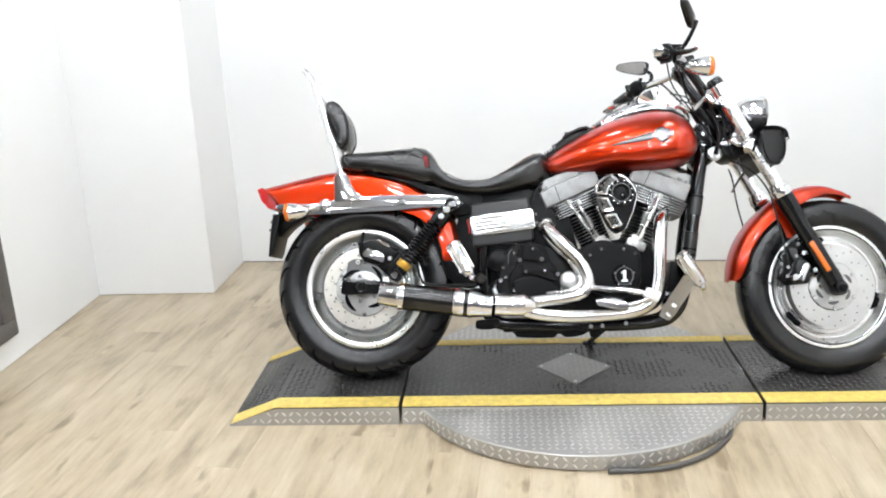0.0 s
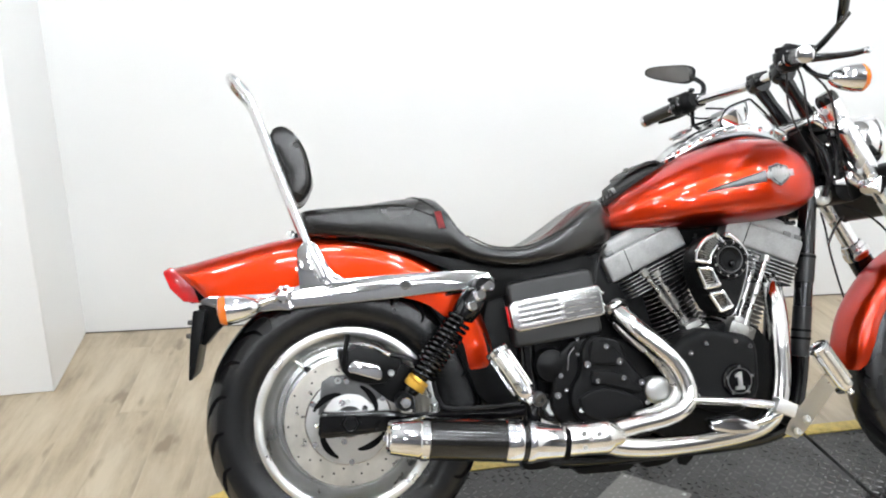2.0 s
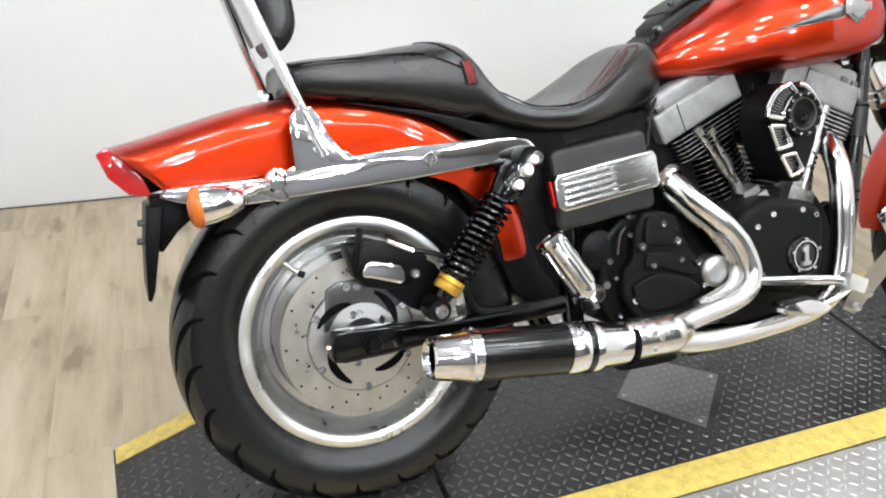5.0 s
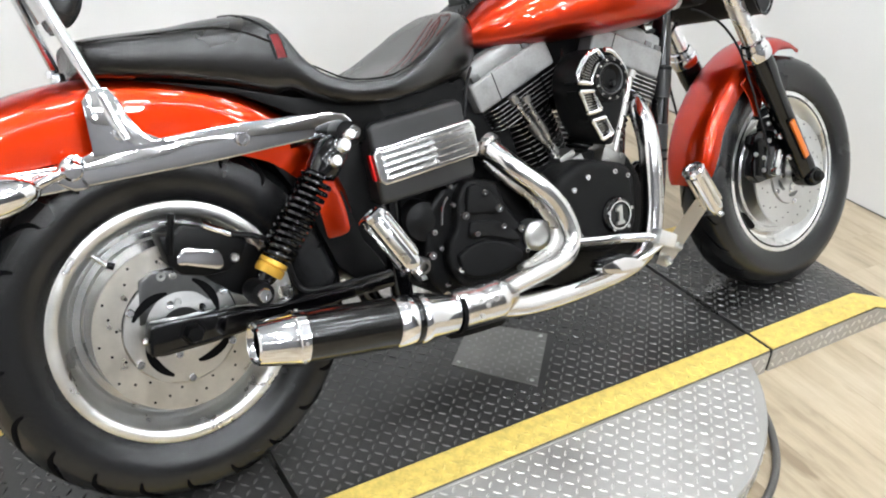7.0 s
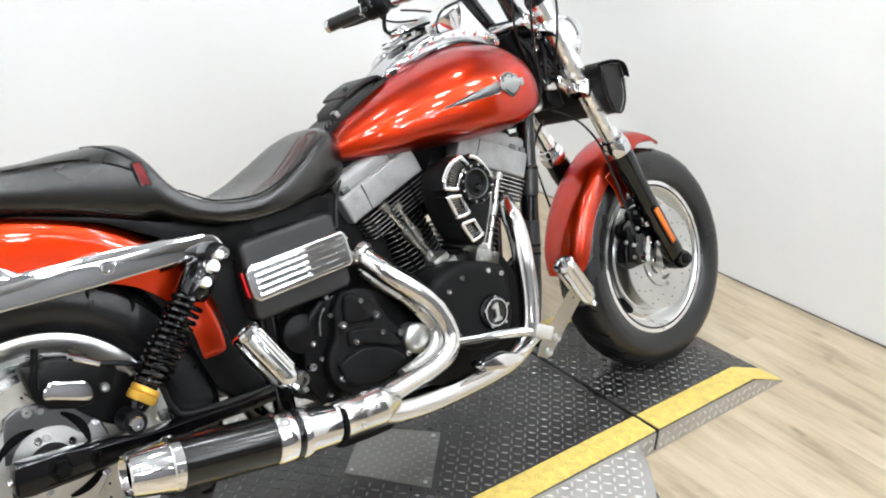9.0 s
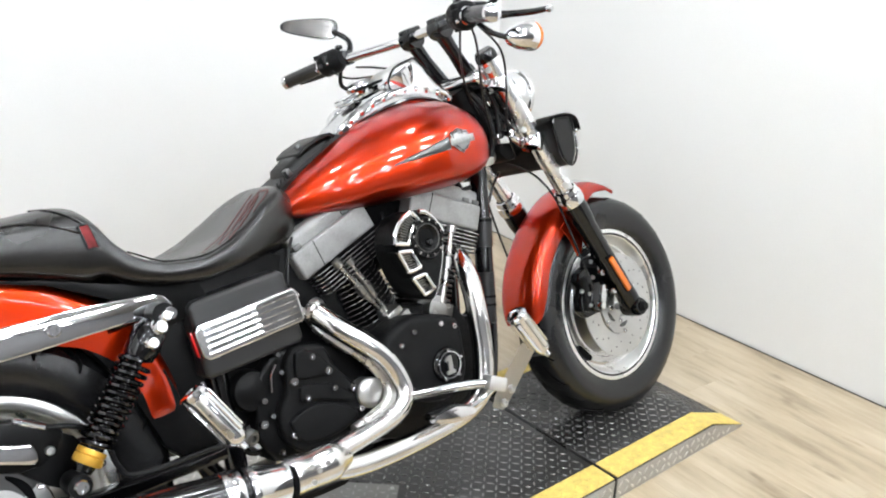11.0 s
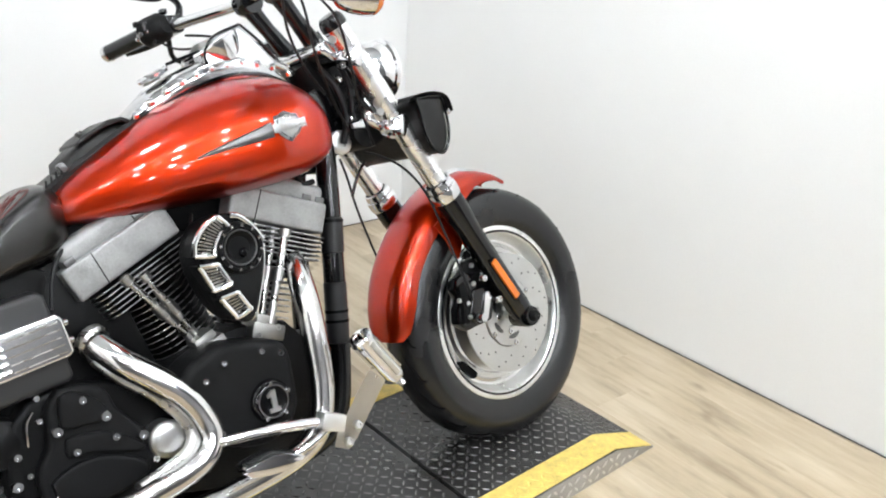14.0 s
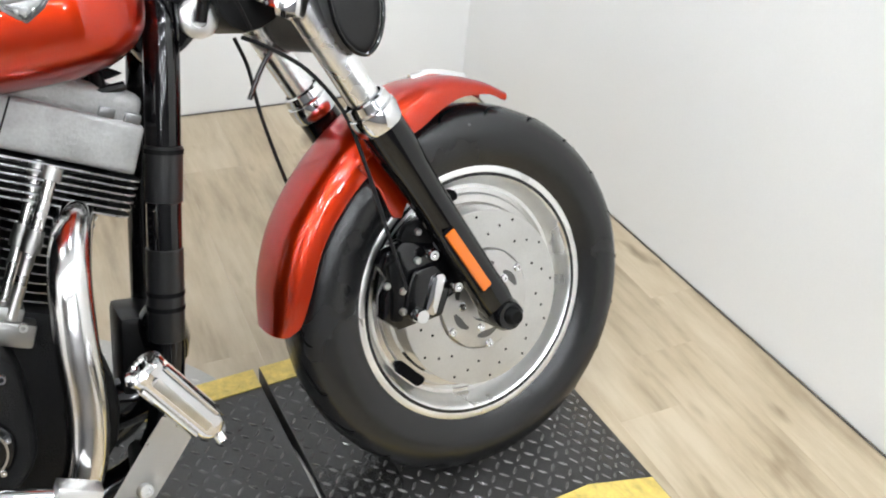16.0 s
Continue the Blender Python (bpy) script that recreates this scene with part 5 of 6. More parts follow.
part("hub_badge", lathe([(0, 0.009), (0.006, 0.008), (0.009, 0.003)], axis((0.908, -0.203, 0.622), (0, -1, 0)), 20), M_GLOSS, air)
bolts([(0.903 + 0.039 * math.cos(a), -0.2115, 0.632 + 0.039 * math.sin(a)) for a in (2 * math.pi * (k + 0.5) / 12 for k in range(12))], (0, -1, 0), 0.0030, 0.003, air, M_STEEL)


def at_part(line, f):
    """A point a fraction f along a broken line."""
    p = [Vector((x, 0, z)) for x, z in line]
    lens = [(b - a).length for a, b in zip(p, p[1:])]
    d = f * sum(lens)
    for a, b, n in zip(p, p[1:], lens):
        if d <= n or b is p[-1]:
            q = a.lerp(b, min(1.0, d / n))
            return (q.x, q.z)
        d -= n


def louvre(outside, inside, count):
    """A chrome frame round thin slats between an outer and an inner edge."""
    steps = [k / 10 for k in range(11)]
    ring = [at_part(outside, f) for f in steps] + [at_part(inside, 1 - f) for f in steps]
    cx, cz = sum(p[0] for p in ring) / len(ring), sum(p[1] for p in ring) / len(ring)
    rail = smooth_line([(x, -0.206, z) for x, z in ring] + [(ring[0][0], -0.206, ring[0][1])], 2)
    ob = part("louvre_frame", tube([tuple(q) for q in rail], 0.0048, 8, curved=False, cap=False), M_CHROME, air, "chrome louvre frame with dark slats")
    wall_bm = loft([[(x, -0.204, z) for x, z in ring], [(cx + (x - cx) * 1.04, -0.165, cz + (z - cz) * 1.04) for x, z in ring]], cap=False)
    part("side_wall", wall_bm, M_SATINBLACK, ob)
    back = bmesh.new()
    back.faces.new([back.verts.new((x, -0.190, z)) for x, z in ring])
    part("backing", back, M_DARK, ob)
    for k in range(count):
        f = (k + 1) / (count + 1)
        a, b = at_part(outside, f), at_part(inside, f)
        part("slat", tube([(a[0], -0.200, a[1]), (b[0], -0.200, b[1])], 0.0017, 6), M_STEEL, ob)
    return ob


louvre([(0.818, 0.635), (0.822, 0.654), (0.835, 0.672), (0.852, 0.686), (0.874, 0.692)], [(0.852, 0.628), (0.857, 0.640), (0.864, 0.652), (0.875, 0.663), (0.892, 0.669)], 11)
louvre([(0.822, 0.616), (0.840, 0.570)], [(0.855, 0.613), (0.872, 0.574)], 7)
louvre([(0.848, 0.554), (0.871, 0.514)], [(0.880, 0.557), (0.899, 0.522)], 6)
part("rim_arc", tube([(0.897, -0.203, 0.690), (0.913, -0.204, 0.685), (0.933, -0.204, 0.665), (0.950, -0.203, 0.637)], 0.0065, 10), M_CHROME, air, "chrome rim arc")
part("rim_arc", tube([(0.957, -0.190, 0.628), (0.952, -0.190, 0.602), (0.943, -0.190, 0.572), (0.930, -0.190, 0.542), (0.916, -0.190, 0.511), (0.902, -0.190, 0.499)], 0.0034, 8), M_CHROME, air)
part("intake", tube([(0.90, -0.12, 0.628), (0.90, 0.02, 0.60)], 0.04, 20), M_SATINBLACK, air)

# gearbox
gear = part("gearbox", slab([(0.47, 0.32), (0.50, 0.26), (0.58, 0.225), (0.71, 0.225), (0.75, 0.27), (0.745, 0.38), (0.72, 0.43), (0.66, 0.46), (0.57, 0.475), (0.50, 0.44)], -0.120, 0.11, 0.010, 2, 3), M_SATINBLACK, bike, "black gearbox with a bolted side cover")
side = part("gear_cover", slab([(0.548, 0.442), (0.575, 0.475), (0.640, 0.462), (0.655, 0.420), (0.680, 0.385), (0.707, 0.345), (0.705, 0.292), (0.655, 0.268), (0.571, 0.260), (0.534, 0.280), (0.514, 0.318), (0.519, 0.361), (0.540, 0.390)], -0.145, -0.112, 0.009, 2, 3), M_WRINKLE, gear, "sculpted wrinkle-black gearbox cover")
part("raised_panel", slab([(0.529, 0.336), (0.564, 0.351), (0.607, 0.352), (0.660, 0.332), (0.686, 0.304), (0.649, 0.283), (0.583, 0.279), (0.540, 0.296)], -0.156, -0.141, 0.007, 3, 3), M_WRINKLE, side)
part("raised_panel", slab([(0.570, 0.466), (0.592, 0.468), (0.630, 0.440), (0.642, 0.405), (0.598, 0.408), (0.562, 0.416)], -0.155, -0.141, 0.006, 2, 3), M_WRINKLE, side)
part("raised_panel", slab([(0.566, 0.397), (0.629, 0.388), (0.685, 0.346), (0.672, 0.334), (0.601, 0.360), (0.562, 0.364)], -0.153, -0.141, 0.006, 2, 3), M_WRINKLE, side)
part("clutch_boss", lathe([(0, 0.012), (0.022, 0.012), (0.030, 0.007), (0.038, 0.006), (0.041, 0.0), (0.042, -0.03)], axis((0.482, -0.110, 0.412), (0, -1, 0)), 36), M_SATINBLACK, gear, "round black release cover")
part("pivot_ring", lathe([(0.017, 0.004), (0.026, 0.006), (0.033, 0.002), (0.034, -0.03)], axis((0.479, -0.086, 0.310), (0, -1, 0)), 32), M_SATINBLACK, gear)
bolts([(0.556, -0.144, 0.412), (0.631, -0.152, 0.413), (0.685, -0.144, 0.360), (0.487, -0.118, 0.343)], (0, -1, 0), 0.0098, 0.012, gear, M_CHROME)
bolts([(0.602, -0.152, 0.450), (0.576, -0.150, 0.372), (0.497, -0.120, 0.388), (0.534, -0.144, 0.308), (0.512, -0.125, 0.278), (0.697, -0.142, 0.311), (0.640, -0.150, 0.374)], (0, -1, 0), 0.0075, 0.010, gear, M_CHROME)
bolts([(0.507, -0.125, 0.354), (0.543, -0.125, 0.470), (0.537, -0.138, 0.436)], (0, -1, 0), 0.0058, 0.008, gear, M_CHROME)
part("bracket", tube([(0.515, -0.128, 0.400), (0.520, -0.132, 0.435), (0.532, -0.134, 0.452)], 0.0026, 6), M_CHROME, gear)
part("filler_cap", lathe([(0, 0.012), (0.018, 0.0115), (0.028, 0.009), (0.0325, 0.004), (0.033, -0.002), (0.031, -0.006), (0.031, -0.05)], axis((0.724, -0.150, 0.337), (0, -1, 0)), 36), M_SATIN, gear, "polished round cap")
pivot = part("swing_pivot", lathe([(0, 0.006), (0.008, 0.006), (0.008, 0.012), (0.018, 0.012), (0.022, 0.004), (0.024, -0.02), (0.024, -0.10)], axis((0.478, -0.098, 0.311), (0, -1, 0)), 6), M_FLAT, bike, "hexagonal steel pivot bolt")
part("sump", box((0.26, 0.18, 0.05), (0.62, 0, 0.185), 0.012), M_SATINBLACK, gear)
part("oil_filter", lathe([(0, 0.0), (0.036, 0.0), (0.036, 0.08), (0.03, 0.09), (0, 0.09)], axis((1.06, 0, 0.27), (1, 0, 0.1)), 24), M_GLOSS, gear)

# battery side cover with ribbed chrome insert
cover2 = part("side_cover", slab([(0.384, 0.606), (0.396, 0.615), (0.580, 0.634), (0.592, 0.626), (0.608, 0.490), (0.598, 0.478), (0.402, 0.462), (0.392, 0.471)], -0.130, -0.02, 0.010, segments=3), M_SIDE, bike, "satin black side cover with a ribbed chrome insert")
insert = part("insert", slab([(0.382, 0.558), (0.392, 0.570), (0.597, 0.594), (0.607, 0.585), (0.614, 0.529), (0.606, 0.521), (0.402, 0.499), (0.390, 0.508)], -0.142, -0.122, 0.005, segments=3), M_INSERT, cover2, "ribbed bright-plated insert")
# dark patch laid on the flat insert, painting the shade between the ribs
part("recess", slab([(0.401, 0.562), (0.500, 0.574), (0.508, 0.520), (0.409, 0.509)], -0.1428, -0.140, 0.001), M_SMOKE, insert)
for k in range(5):
    za = 0.562 - 0.0125 * k
    part("rib", tube([(0.396 + 0.0015 * k, -0.1435, za), (0.510 + 0.0015 * k, -0.1435, za + 0.0133)], 0.0044, 8), M_INSERT, insert)
for k in range(5):
    za = 0.5765 - 0.0125 * k
    part("rib_line", tube([(0.514 + 0.0015 * k, -0.1418, za - 0.0057), (0.598 + 0.0015 * k, -0.1418, za + 0.0040)], 0.0012, 6), M_STEEL, insert)
part("reflector", box((0.004, 0.012, 0.05), (0.380, -0.132, 0.535), 0.001, (0, -8, 0)), M_REDLENS, cover2, "small red reflector strip")
for q in ((0.612, -0.12, 0.574), (0.615, -0.12, 0.544)):
    part("stud", lathe([(0, 0.008), (0.005, 0.007), (0.006, 0)], axis(q, (1, 0, 0)), 12), M_CHROME, cover2)

# exhaust
exhaust = part("exhaust", tube([(0.650, -0.105, 0.533), (0.682, -0.145, 0.487), (0.725, -0.165, 0.443), (0.762, -0.173, 0.400), (0.784, -0.178, 0.352), (0.784, -0.184, 0.318), (0.760, -0.190, 0.292), (0.715, -0.196, 0.279), (0.650, -0.205, 0.272), (0.595, -0.213, 0.266), (0.545, -0.222, 0.256)], [0.0235, 0.0240, 0.0245, 0.0245, 0.0240, 0.0235, 0.0230, 0.0225, 0.0220, 0.0220, 0.0220], 22, 8), M_PIPE, bike, "chrome two-into-one exhaust with a black muffler")
part("inner_pipe", tube([(0.640, -0.090, 0.518), (0.668, -0.128, 0.470), (0.709, -0.148, 0.427), (0.742, -0.156, 0.386), (0.760, -0.160, 0.350), (0.760, -0.165, 0.326), (0.742, -0.172, 0.308), (0.704, -0.180, 0.297), (0.645, -0.194, 0.288)], 0.0110, 16, 8), M_STEEL, exhaust, "bare inner edge of the pipe")
part("front_pipe", tube([(1.085, -0.030, 0.575), (1.062, -0.095, 0.568), (1.040, -0.152, 0.520), (1.030, -0.175, 0.45), (1.022, -0.180, 0.34), (0.994, -0.185, 0.262), (0.93, -0.190, 0.228), (0.80, -0.198, 0.216), (0.68, -0.208, 0.217), (0.60, -0.218, 0.228), (0.545, -0.226, 0.246)], [0.0225, 0.0235, 0.0245, 0.0245, 0.0245, 0.0240, 0.0235, 0.0225, 0.0225, 0.0225, 0.0225], 22, 8), M_PIPE, exhaust)
part("pipe_end", lathe([(0.018, 0.0), (0.030, 0.0), (0.031, 0.012), (0.026, 0.018)], axis((0.650, -0.105, 0.533), (0.3, -0.8, -0.5)), 24), M_STEEL, exhaust)
MUF = [(0.078, -0.232, 0.309), (0.158, -0.232, 0.293), (0.33, -0.231, 0.271), (0.385, -0.230, 0.266), (0.462, -0.228, 0.260), (0.560, -0.224, 0.256)]
part("collector", tube([(0.455, -0.228, 0.260), (0.48, -0.228, 0.259), (0.515, -0.227, 0.257), (0.56, -0.225, 0.257), (0.60, -0.222, 0.252)], [0.036, 0.038, 0.037, 0.040, 0.020], 24, 4), M_PIPE, exhaust)
mway = Vector(MUF[2]) - Vector(MUF[1])
muffler = part("muffler", tube([MUF[1], MUF[2]], 0.0455, 40, curved=False), M_MUFFLER, exhaust, "dark muffler body with chrome ends")
ma = axis(MUF[1], -mway)
part("tip", lathe([(0.0455, -0.002), (0.0475, 0.0), (0.0475, 0.016), (0.0455, 0.018), (0.0435, 0.022), (0.0375, 0.074), (0.0365, 0.081), (0.033, 0.084), (0.030, 0.080), (0.028, 0.05), (0.0, 0.02)], ma, 40), M_CHROME, muffler, "chrome conical exhaust tip")
part("bore", lathe([(0.0285, 0.073), (0.026, 0.073), (0.0245, 0.02), (0, 0.02)], ma, 32), M_DARK, muffler)
mb = axis(MUF[2], mway)
part("front_collar", lathe([(0.0455, -0.003), (0.0475, 0.0), (0.0475, 0.030), (0.046, 0.033)], mb, 40), M_CHROME, muffler)
part("dark_band", lathe([(0.0462, 0.033), (0.0468, 0.034), (0.0468, 0.045), (0.0462, 0.046)], mb, 40), M_GLOSS, muffler)
part("cone", lathe([(0.0462, 0.046), (0.0475, 0.048), (0.0475, 0.060), (0.0455, 0.064), (0.040, 0.095), (0.0355, 0.128), (0.036, 0.134)], mb, 40), M_CHROME, muffler)
part("clamp", lathe([(0.0385, 0.128), (0.040, 0.129), (0.040, 0.138), (0.0385, 0.139)], mb, 40), M_DARK, muffler)
rivets = [tuple(ma @ Vector((0.0472 * math.cos(a), 0.0472 * math.sin(a), 0.008))) for a in (2 * math.pi * k / 8 for k in range(8))]
for q in rivets:
    bolts([q], Vector(q) - Vector(MUF[1]) - mway.normalized() * (Vector(q) - Vector(MUF[1])).dot(mway.normalized()), 0.003, 0.002, muffler, M_SATIN)
bolts([(0.50, -0.262, 0.275), (0.515, -0.262, 0.262), (0.50, -0.262, 0.245), (0.535, -0.262, 0.27)], (0, -1, 0), 0.005, 0.005, exhaust, M_SATIN)
part("brake_rod", tube([(0.780, -0.196, 0.314), (0.86, -0.205, 0.304), (0.93, -0.222, 0.296), (0.985, -0.238, 0.285)], 0.0105, 12), M_CHROME, exhaust, "chrome linkage bar")


# foot pegs
def peg(top, low, name, label, g=1.0):
    top, low = Vector(top), Vector(low)
    m = axis(low, top - low)
    n = (top - low).length
    ob = part(name, lathe([(r * g, h) for r, h in ((0, -0.002), (0.012, -0.002), (0.016, 0.004), (0.0175, 0.012), (0.0175, n - 0.014), (0.021, n - 0.012), (0.022, n - 0.004), (0.019, n), (0.012, n + 0.001), (0.010, n - 0.002), (0, n - 0.002))], m, 28), M_CHROME, bike, label)
    for k in range(6):
        a = 2 * math.pi * k / 6
        rib = box((0.006, 0.009 * g, n - 0.034), width=0.002)
        bmesh.ops.transform(rib, matrix=m @ pose(0, 0, 0, 0, 0, math.degrees(a)) @ pose(0.0185 * g, 0, n / 2), verts=rib.verts)
        part("rib", rib, M_CHROME if k % 2 else M_ROTOR, ob)
    part("clevis", tube([tuple(low + Vector((0.004, 0.004, -0.004))), tuple(low + Vector((0.012, 0.045, -0.012)))], 0.011, 12), M_CHROME, ob)
    part("pin", lathe([(0, 0.022), (0.007, 0.020), (0.008, 0.0), (0.008, -0.02)], axis(tuple(low), (0.3, -0.6, -0.7)), 14), M_CHROME, ob)
    return ob


peg((0.326, -0.212, 0.470), (0.384, -0.237, 0.363), "passenger_peg", "folded-up chrome passenger foot peg", 1.28)
bolts([(0.418, -0.198, 0.352)], (0.2, -1, -0.2), 0.017, 0.016, bike, M_SMOKE)
front_peg = peg((1.084, -0.243, 0.418), (1.152, -0.240, 0.314), "rider_peg", "chrome forward rider foot peg", 1.15)
arm = bmesh.new()
a_pts = [((1.098, -0.234, 0.346), (1.136, -0.234, 0.322)), ((1.072, -0.214, 0.304), (1.112, -0.214, 0.278)), ((1.030, -0.186, 0.236), (1.072, -0.186, 0.212)), ((1.022, -0.180, 0.210), (1.052, -0.180, 0.194))]
arm_rows = [[arm.verts.new(p), arm.verts.new(q)] for p, q in a_pts]
for p, q in zip(arm_rows, arm_rows[1:]):
    arm.faces.new((p[0], p[1], q[1], q[0]))
bmesh.ops.solidify(arm, geom=arm.faces[:], thickness=0.007)
bevel(arm, 0.0015, 1)
part("arm", arm, M_FLAT, front_peg, "flat bright mounting arm")
part("pivot_block", box((0.050, 0.030, 0.032), (0.990, -0.240, 0.283), 0.004, (0, 25, 0)), M_POLISHED, front_peg, "bare metal pedal pivot block")
bolts([(1.064, -0.204, 0.242), (1.046, -0.190, 0.212)], (0.25, -0.9, 0.3), 0.010, 0.010, front_peg, M_SATIN)
part("mount_rod", tube([(1.07, -0.16, 0.225), (1.08, -0.06, 0.225)], 0.014, 12), M_SATINBLACK, front_peg)
pedal = part("brake_pedal", slab([(0.80, 0.270), (0.86, 0.274), (0.905, 0.258), (0.915, 0.244), (0.88, 0.236), (0.81, 0.250)], -0.260, -0.216, 0.005, 2), M_CHROME, bike, "chrome brake pedal with a dark rubber pad")
part("pad", slab([(0.806, 0.274), (0.86, 0.279), (0.900, 0.264), (0.900, 0.256), (0.86, 0.268), (0.81, 0.262)], -0.257, -0.219, 0.002), M_RUBBER, pedal)
part("lever", tube([(0.905, -0.238, 0.250), (0.945, -0.238, 0.258), (0.985, -0.236, 0.272)], [0.008, 0.008, 0.009], 12), M_CHROME, pedal)


# ---------------------------------------------------------------- front end
def fork_leg(side):
    y = side * 0.112
    top, ring, low = Vector((1.249, y, 1.018)), Vector((1.462, y, 0.623)), Vector((1.635, y, 0.295))
    way = (low - top).normalized()
    tube_ob = fp("fork_tube", tube([tuple(top), tuple(ring + way * 0.02)], 0.0235, 28, curved=False), M_TUBE, bike, "chrome front fork tube with a black lower leg")
    fp("upper_sleeve", tube([tuple(top + way * 0.006), tuple(top.lerp(ring, 0.54))], 0.0262, 28, curved=False), M_TUBE, tube_ob, "bright sleeve on the upper fork tube")
    n = (low - ring).length
    m = axis(ring, way)
    fp("lower_leg", lathe([(0.024, -0.002), (0.033, 0.004), (0.0335, 0.05), (0.0300, 0.085), (0.0285, 0.14), (0.0285, n - 0.06), (0.030, n - 0.03), (0.026, n + 0.012), (0, n + 0.018)], m, 28), M_GLOSS, tube_ob, "gloss black lower fork leg")
    fp("collar", lathe([(0.027, -0.036), (0.031, -0.034), (0.033, -0.022), (0.031, -0.020), (0.035, -0.018), (0.0365, -0.012), (0.0365, 0.004), (0.034, 0.010), (0.030, 0.010)], m, 36), M_CHROME, tube_ob)
    fp("top_cap", lathe([(0, 0.016), (0.021, 0.015), (0.026, 0.008), (0.0282, 0.0), (0.0282, -0.012)], axis(top, -way), 28), M_GLOSS, tube_ob)
    fp("axle_clamp", lathe([(0, -0.028), (0.024, -0.028), (0.027, -0.02), (0.027, 0.02), (0.022, 0.032), (0, 0.034)], axis((1.637, y + side * 0.001, 0.291), (0, side, 0)), 28), M_GLOSS, tube_ob)
    fp("axle_end", lathe([(0, 0.044), (0.010, 0.044), (0.014, 0.040), (0.016, 0.03)], axis((1.640, y + side * 0.001, 0.291), (0, side, 0)), 20), M_SATINBLACK, tube_ob)
    if side < 0:
        mid = Vector((1.569, y - 0.0320, 0.399))
        bm = box((0.018, 0.008, 0.115), width=0.003)
        bmesh.ops.transform(bm, matrix=Matrix.Translation(mid) @ pose(0, 0, 0, 0, -29.5, 0), verts=bm.verts)
        fp("reflector", bm, M_AMBER, tube_ob, "long amber fork reflector")
        bm = box((0.022, 0.006, 0.122), width=0.003)
        bmesh.ops.transform(bm, matrix=Matrix.Translation(mid + Vector((0, 0.004, 0))) @ pose(0, 0, 0, 0, -29.5, 0), verts=bm.verts)
        fp("reflector_back", bm, M_DARK, tube_ob)
    fp("fender_lug", slab([(1.505, 0.585), (1.530, 0.560), (1.545, 0.500), (1.520, 0.495), (1.490, 0.54)], side * 0.082, side * 0.112, 0.004), M_GLOSS, tube_ob)
    bolts([(1.518, side * 0.112, 0.515), (1.508, side * 0.112, 0.548)], (0, side, 0), 0.006, 0.006, tube_ob, M_CHROME, True)
    return tube_ob


fork_leg(-1), fork_leg(1)
fp("front_axle", tube([(1.637, -0.135, 0.293), (1.637, 0.135, 0.293)], 0.011, 14), M_SATIN, bike)


def clamp_bar(x, z, thick, name, label):
    m = pose(x, 0, z, 0, RAKE, 0)
    bm = join(box((0.070, 0.200, thick), (0.02, 0, 0), 0.012, segments=3), lathe([(0, -thick / 2 - 0.004), (0.0275, -thick / 2 - 0.004), (0.029, -thick / 2), (0.029, thick / 2), (0.0275, thick / 2 + 0.003), (0, thick / 2 + 0.003)], pose(0.052, -0.112, 0), 28),
              lathe([(0, -thick / 2 - 0.004), (0.0275, -thick / 2 - 0.004), (0.029, -thick / 2), (0.029, thick / 2), (0.0275, thick / 2 + 0.003), (0, thick / 2 + 0.003)], pose(0.052, 0.112, 0), 28))
    bmesh.ops.transform(bm, matrix=m, verts=bm.verts)
    ob = fp(name, bm, M_CHROME, bike, label)
    bolts([tuple(m @ Vector((-0.012, -0.142, 0)))], (-0.6, -0.7, 0), 0.008, 0.010, ob, M_SATIN, True)
    return ob


clamp_bar(1.231, 0.972, 0.034, "upper_fork_clamp", "chrome upper fork clamp")
clamp_bar(1.313, 0.818, 0.034, "lower_fork_clamp", "chrome lower fork clamp")
fp("fork_bridge", slab([(1.28, 0.835), (1.33, 0.835), (1.365, 0.80), (1.355, 0.768), (1.31, 0.755), (1.28, 0.78)], -0.070, 0.070, 0.010, 2), M_SATINBLACK, bike, "black cover under the headlamp")
for pts in ([(1.31, -0.07, 0.80), (1.36, -0.08, 0.84), (1.36, -0.04, 0.89)], [(1.29, -0.06, 0.86), (1.33, -0.07, 0.90), (1.37, -0.04, 0.88)], [(1.28, -0.05, 0.92), (1.30, -0.085, 0.86), (1.34, -0.09, 0.80)]):
    fp("loom", tube(pts, 0.0055, 8), M_CABLE, bike)

# hoses, wiring and brackets crowded round the steering neck
neck_kit = fp("neck_wiring", slab([(1.268, 0.960), (1.318, 0.935), (1.352, 0.870), (1.345, 0.800), (1.300, 0.790), (1.272, 0.860)], -0.030, 0.030, 0.010, 2), M_SATINBLACK, bike, "black hoses and wiring crowded round the steering neck")
for pts, r in (([(1.250, -0.050, 1.010), (1.268, -0.072, 0.950), (1.288, -0.075, 0.890), (1.285, -0.070, 0.820), (1.300, -0.055, 0.770)], 0.0065), ([(1.262, -0.030, 0.985), (1.292, -0.060, 0.940), (1.318, -0.070, 0.880), (1.312, -0.066, 0.810)], 0.0055),
               ([(1.240, -0.045, 0.940), (1.262, -0.064, 0.890), (1.270, -0.066, 0.830), (1.258, -0.056, 0.775)], 0.0075), ([(1.275, -0.048, 0.910), (1.330, -0.070, 0.865), (1.352, -0.068, 0.815), (1.330, -0.055, 0.775)], 0.0045),
               ([(1.290, -0.02, 0.960), (1.335, -0.05, 0.925), (1.355, -0.05, 0.880)], 0.0050)):
    fp("hose", tube(pts, r, 10), M_CABLE, neck_kit)
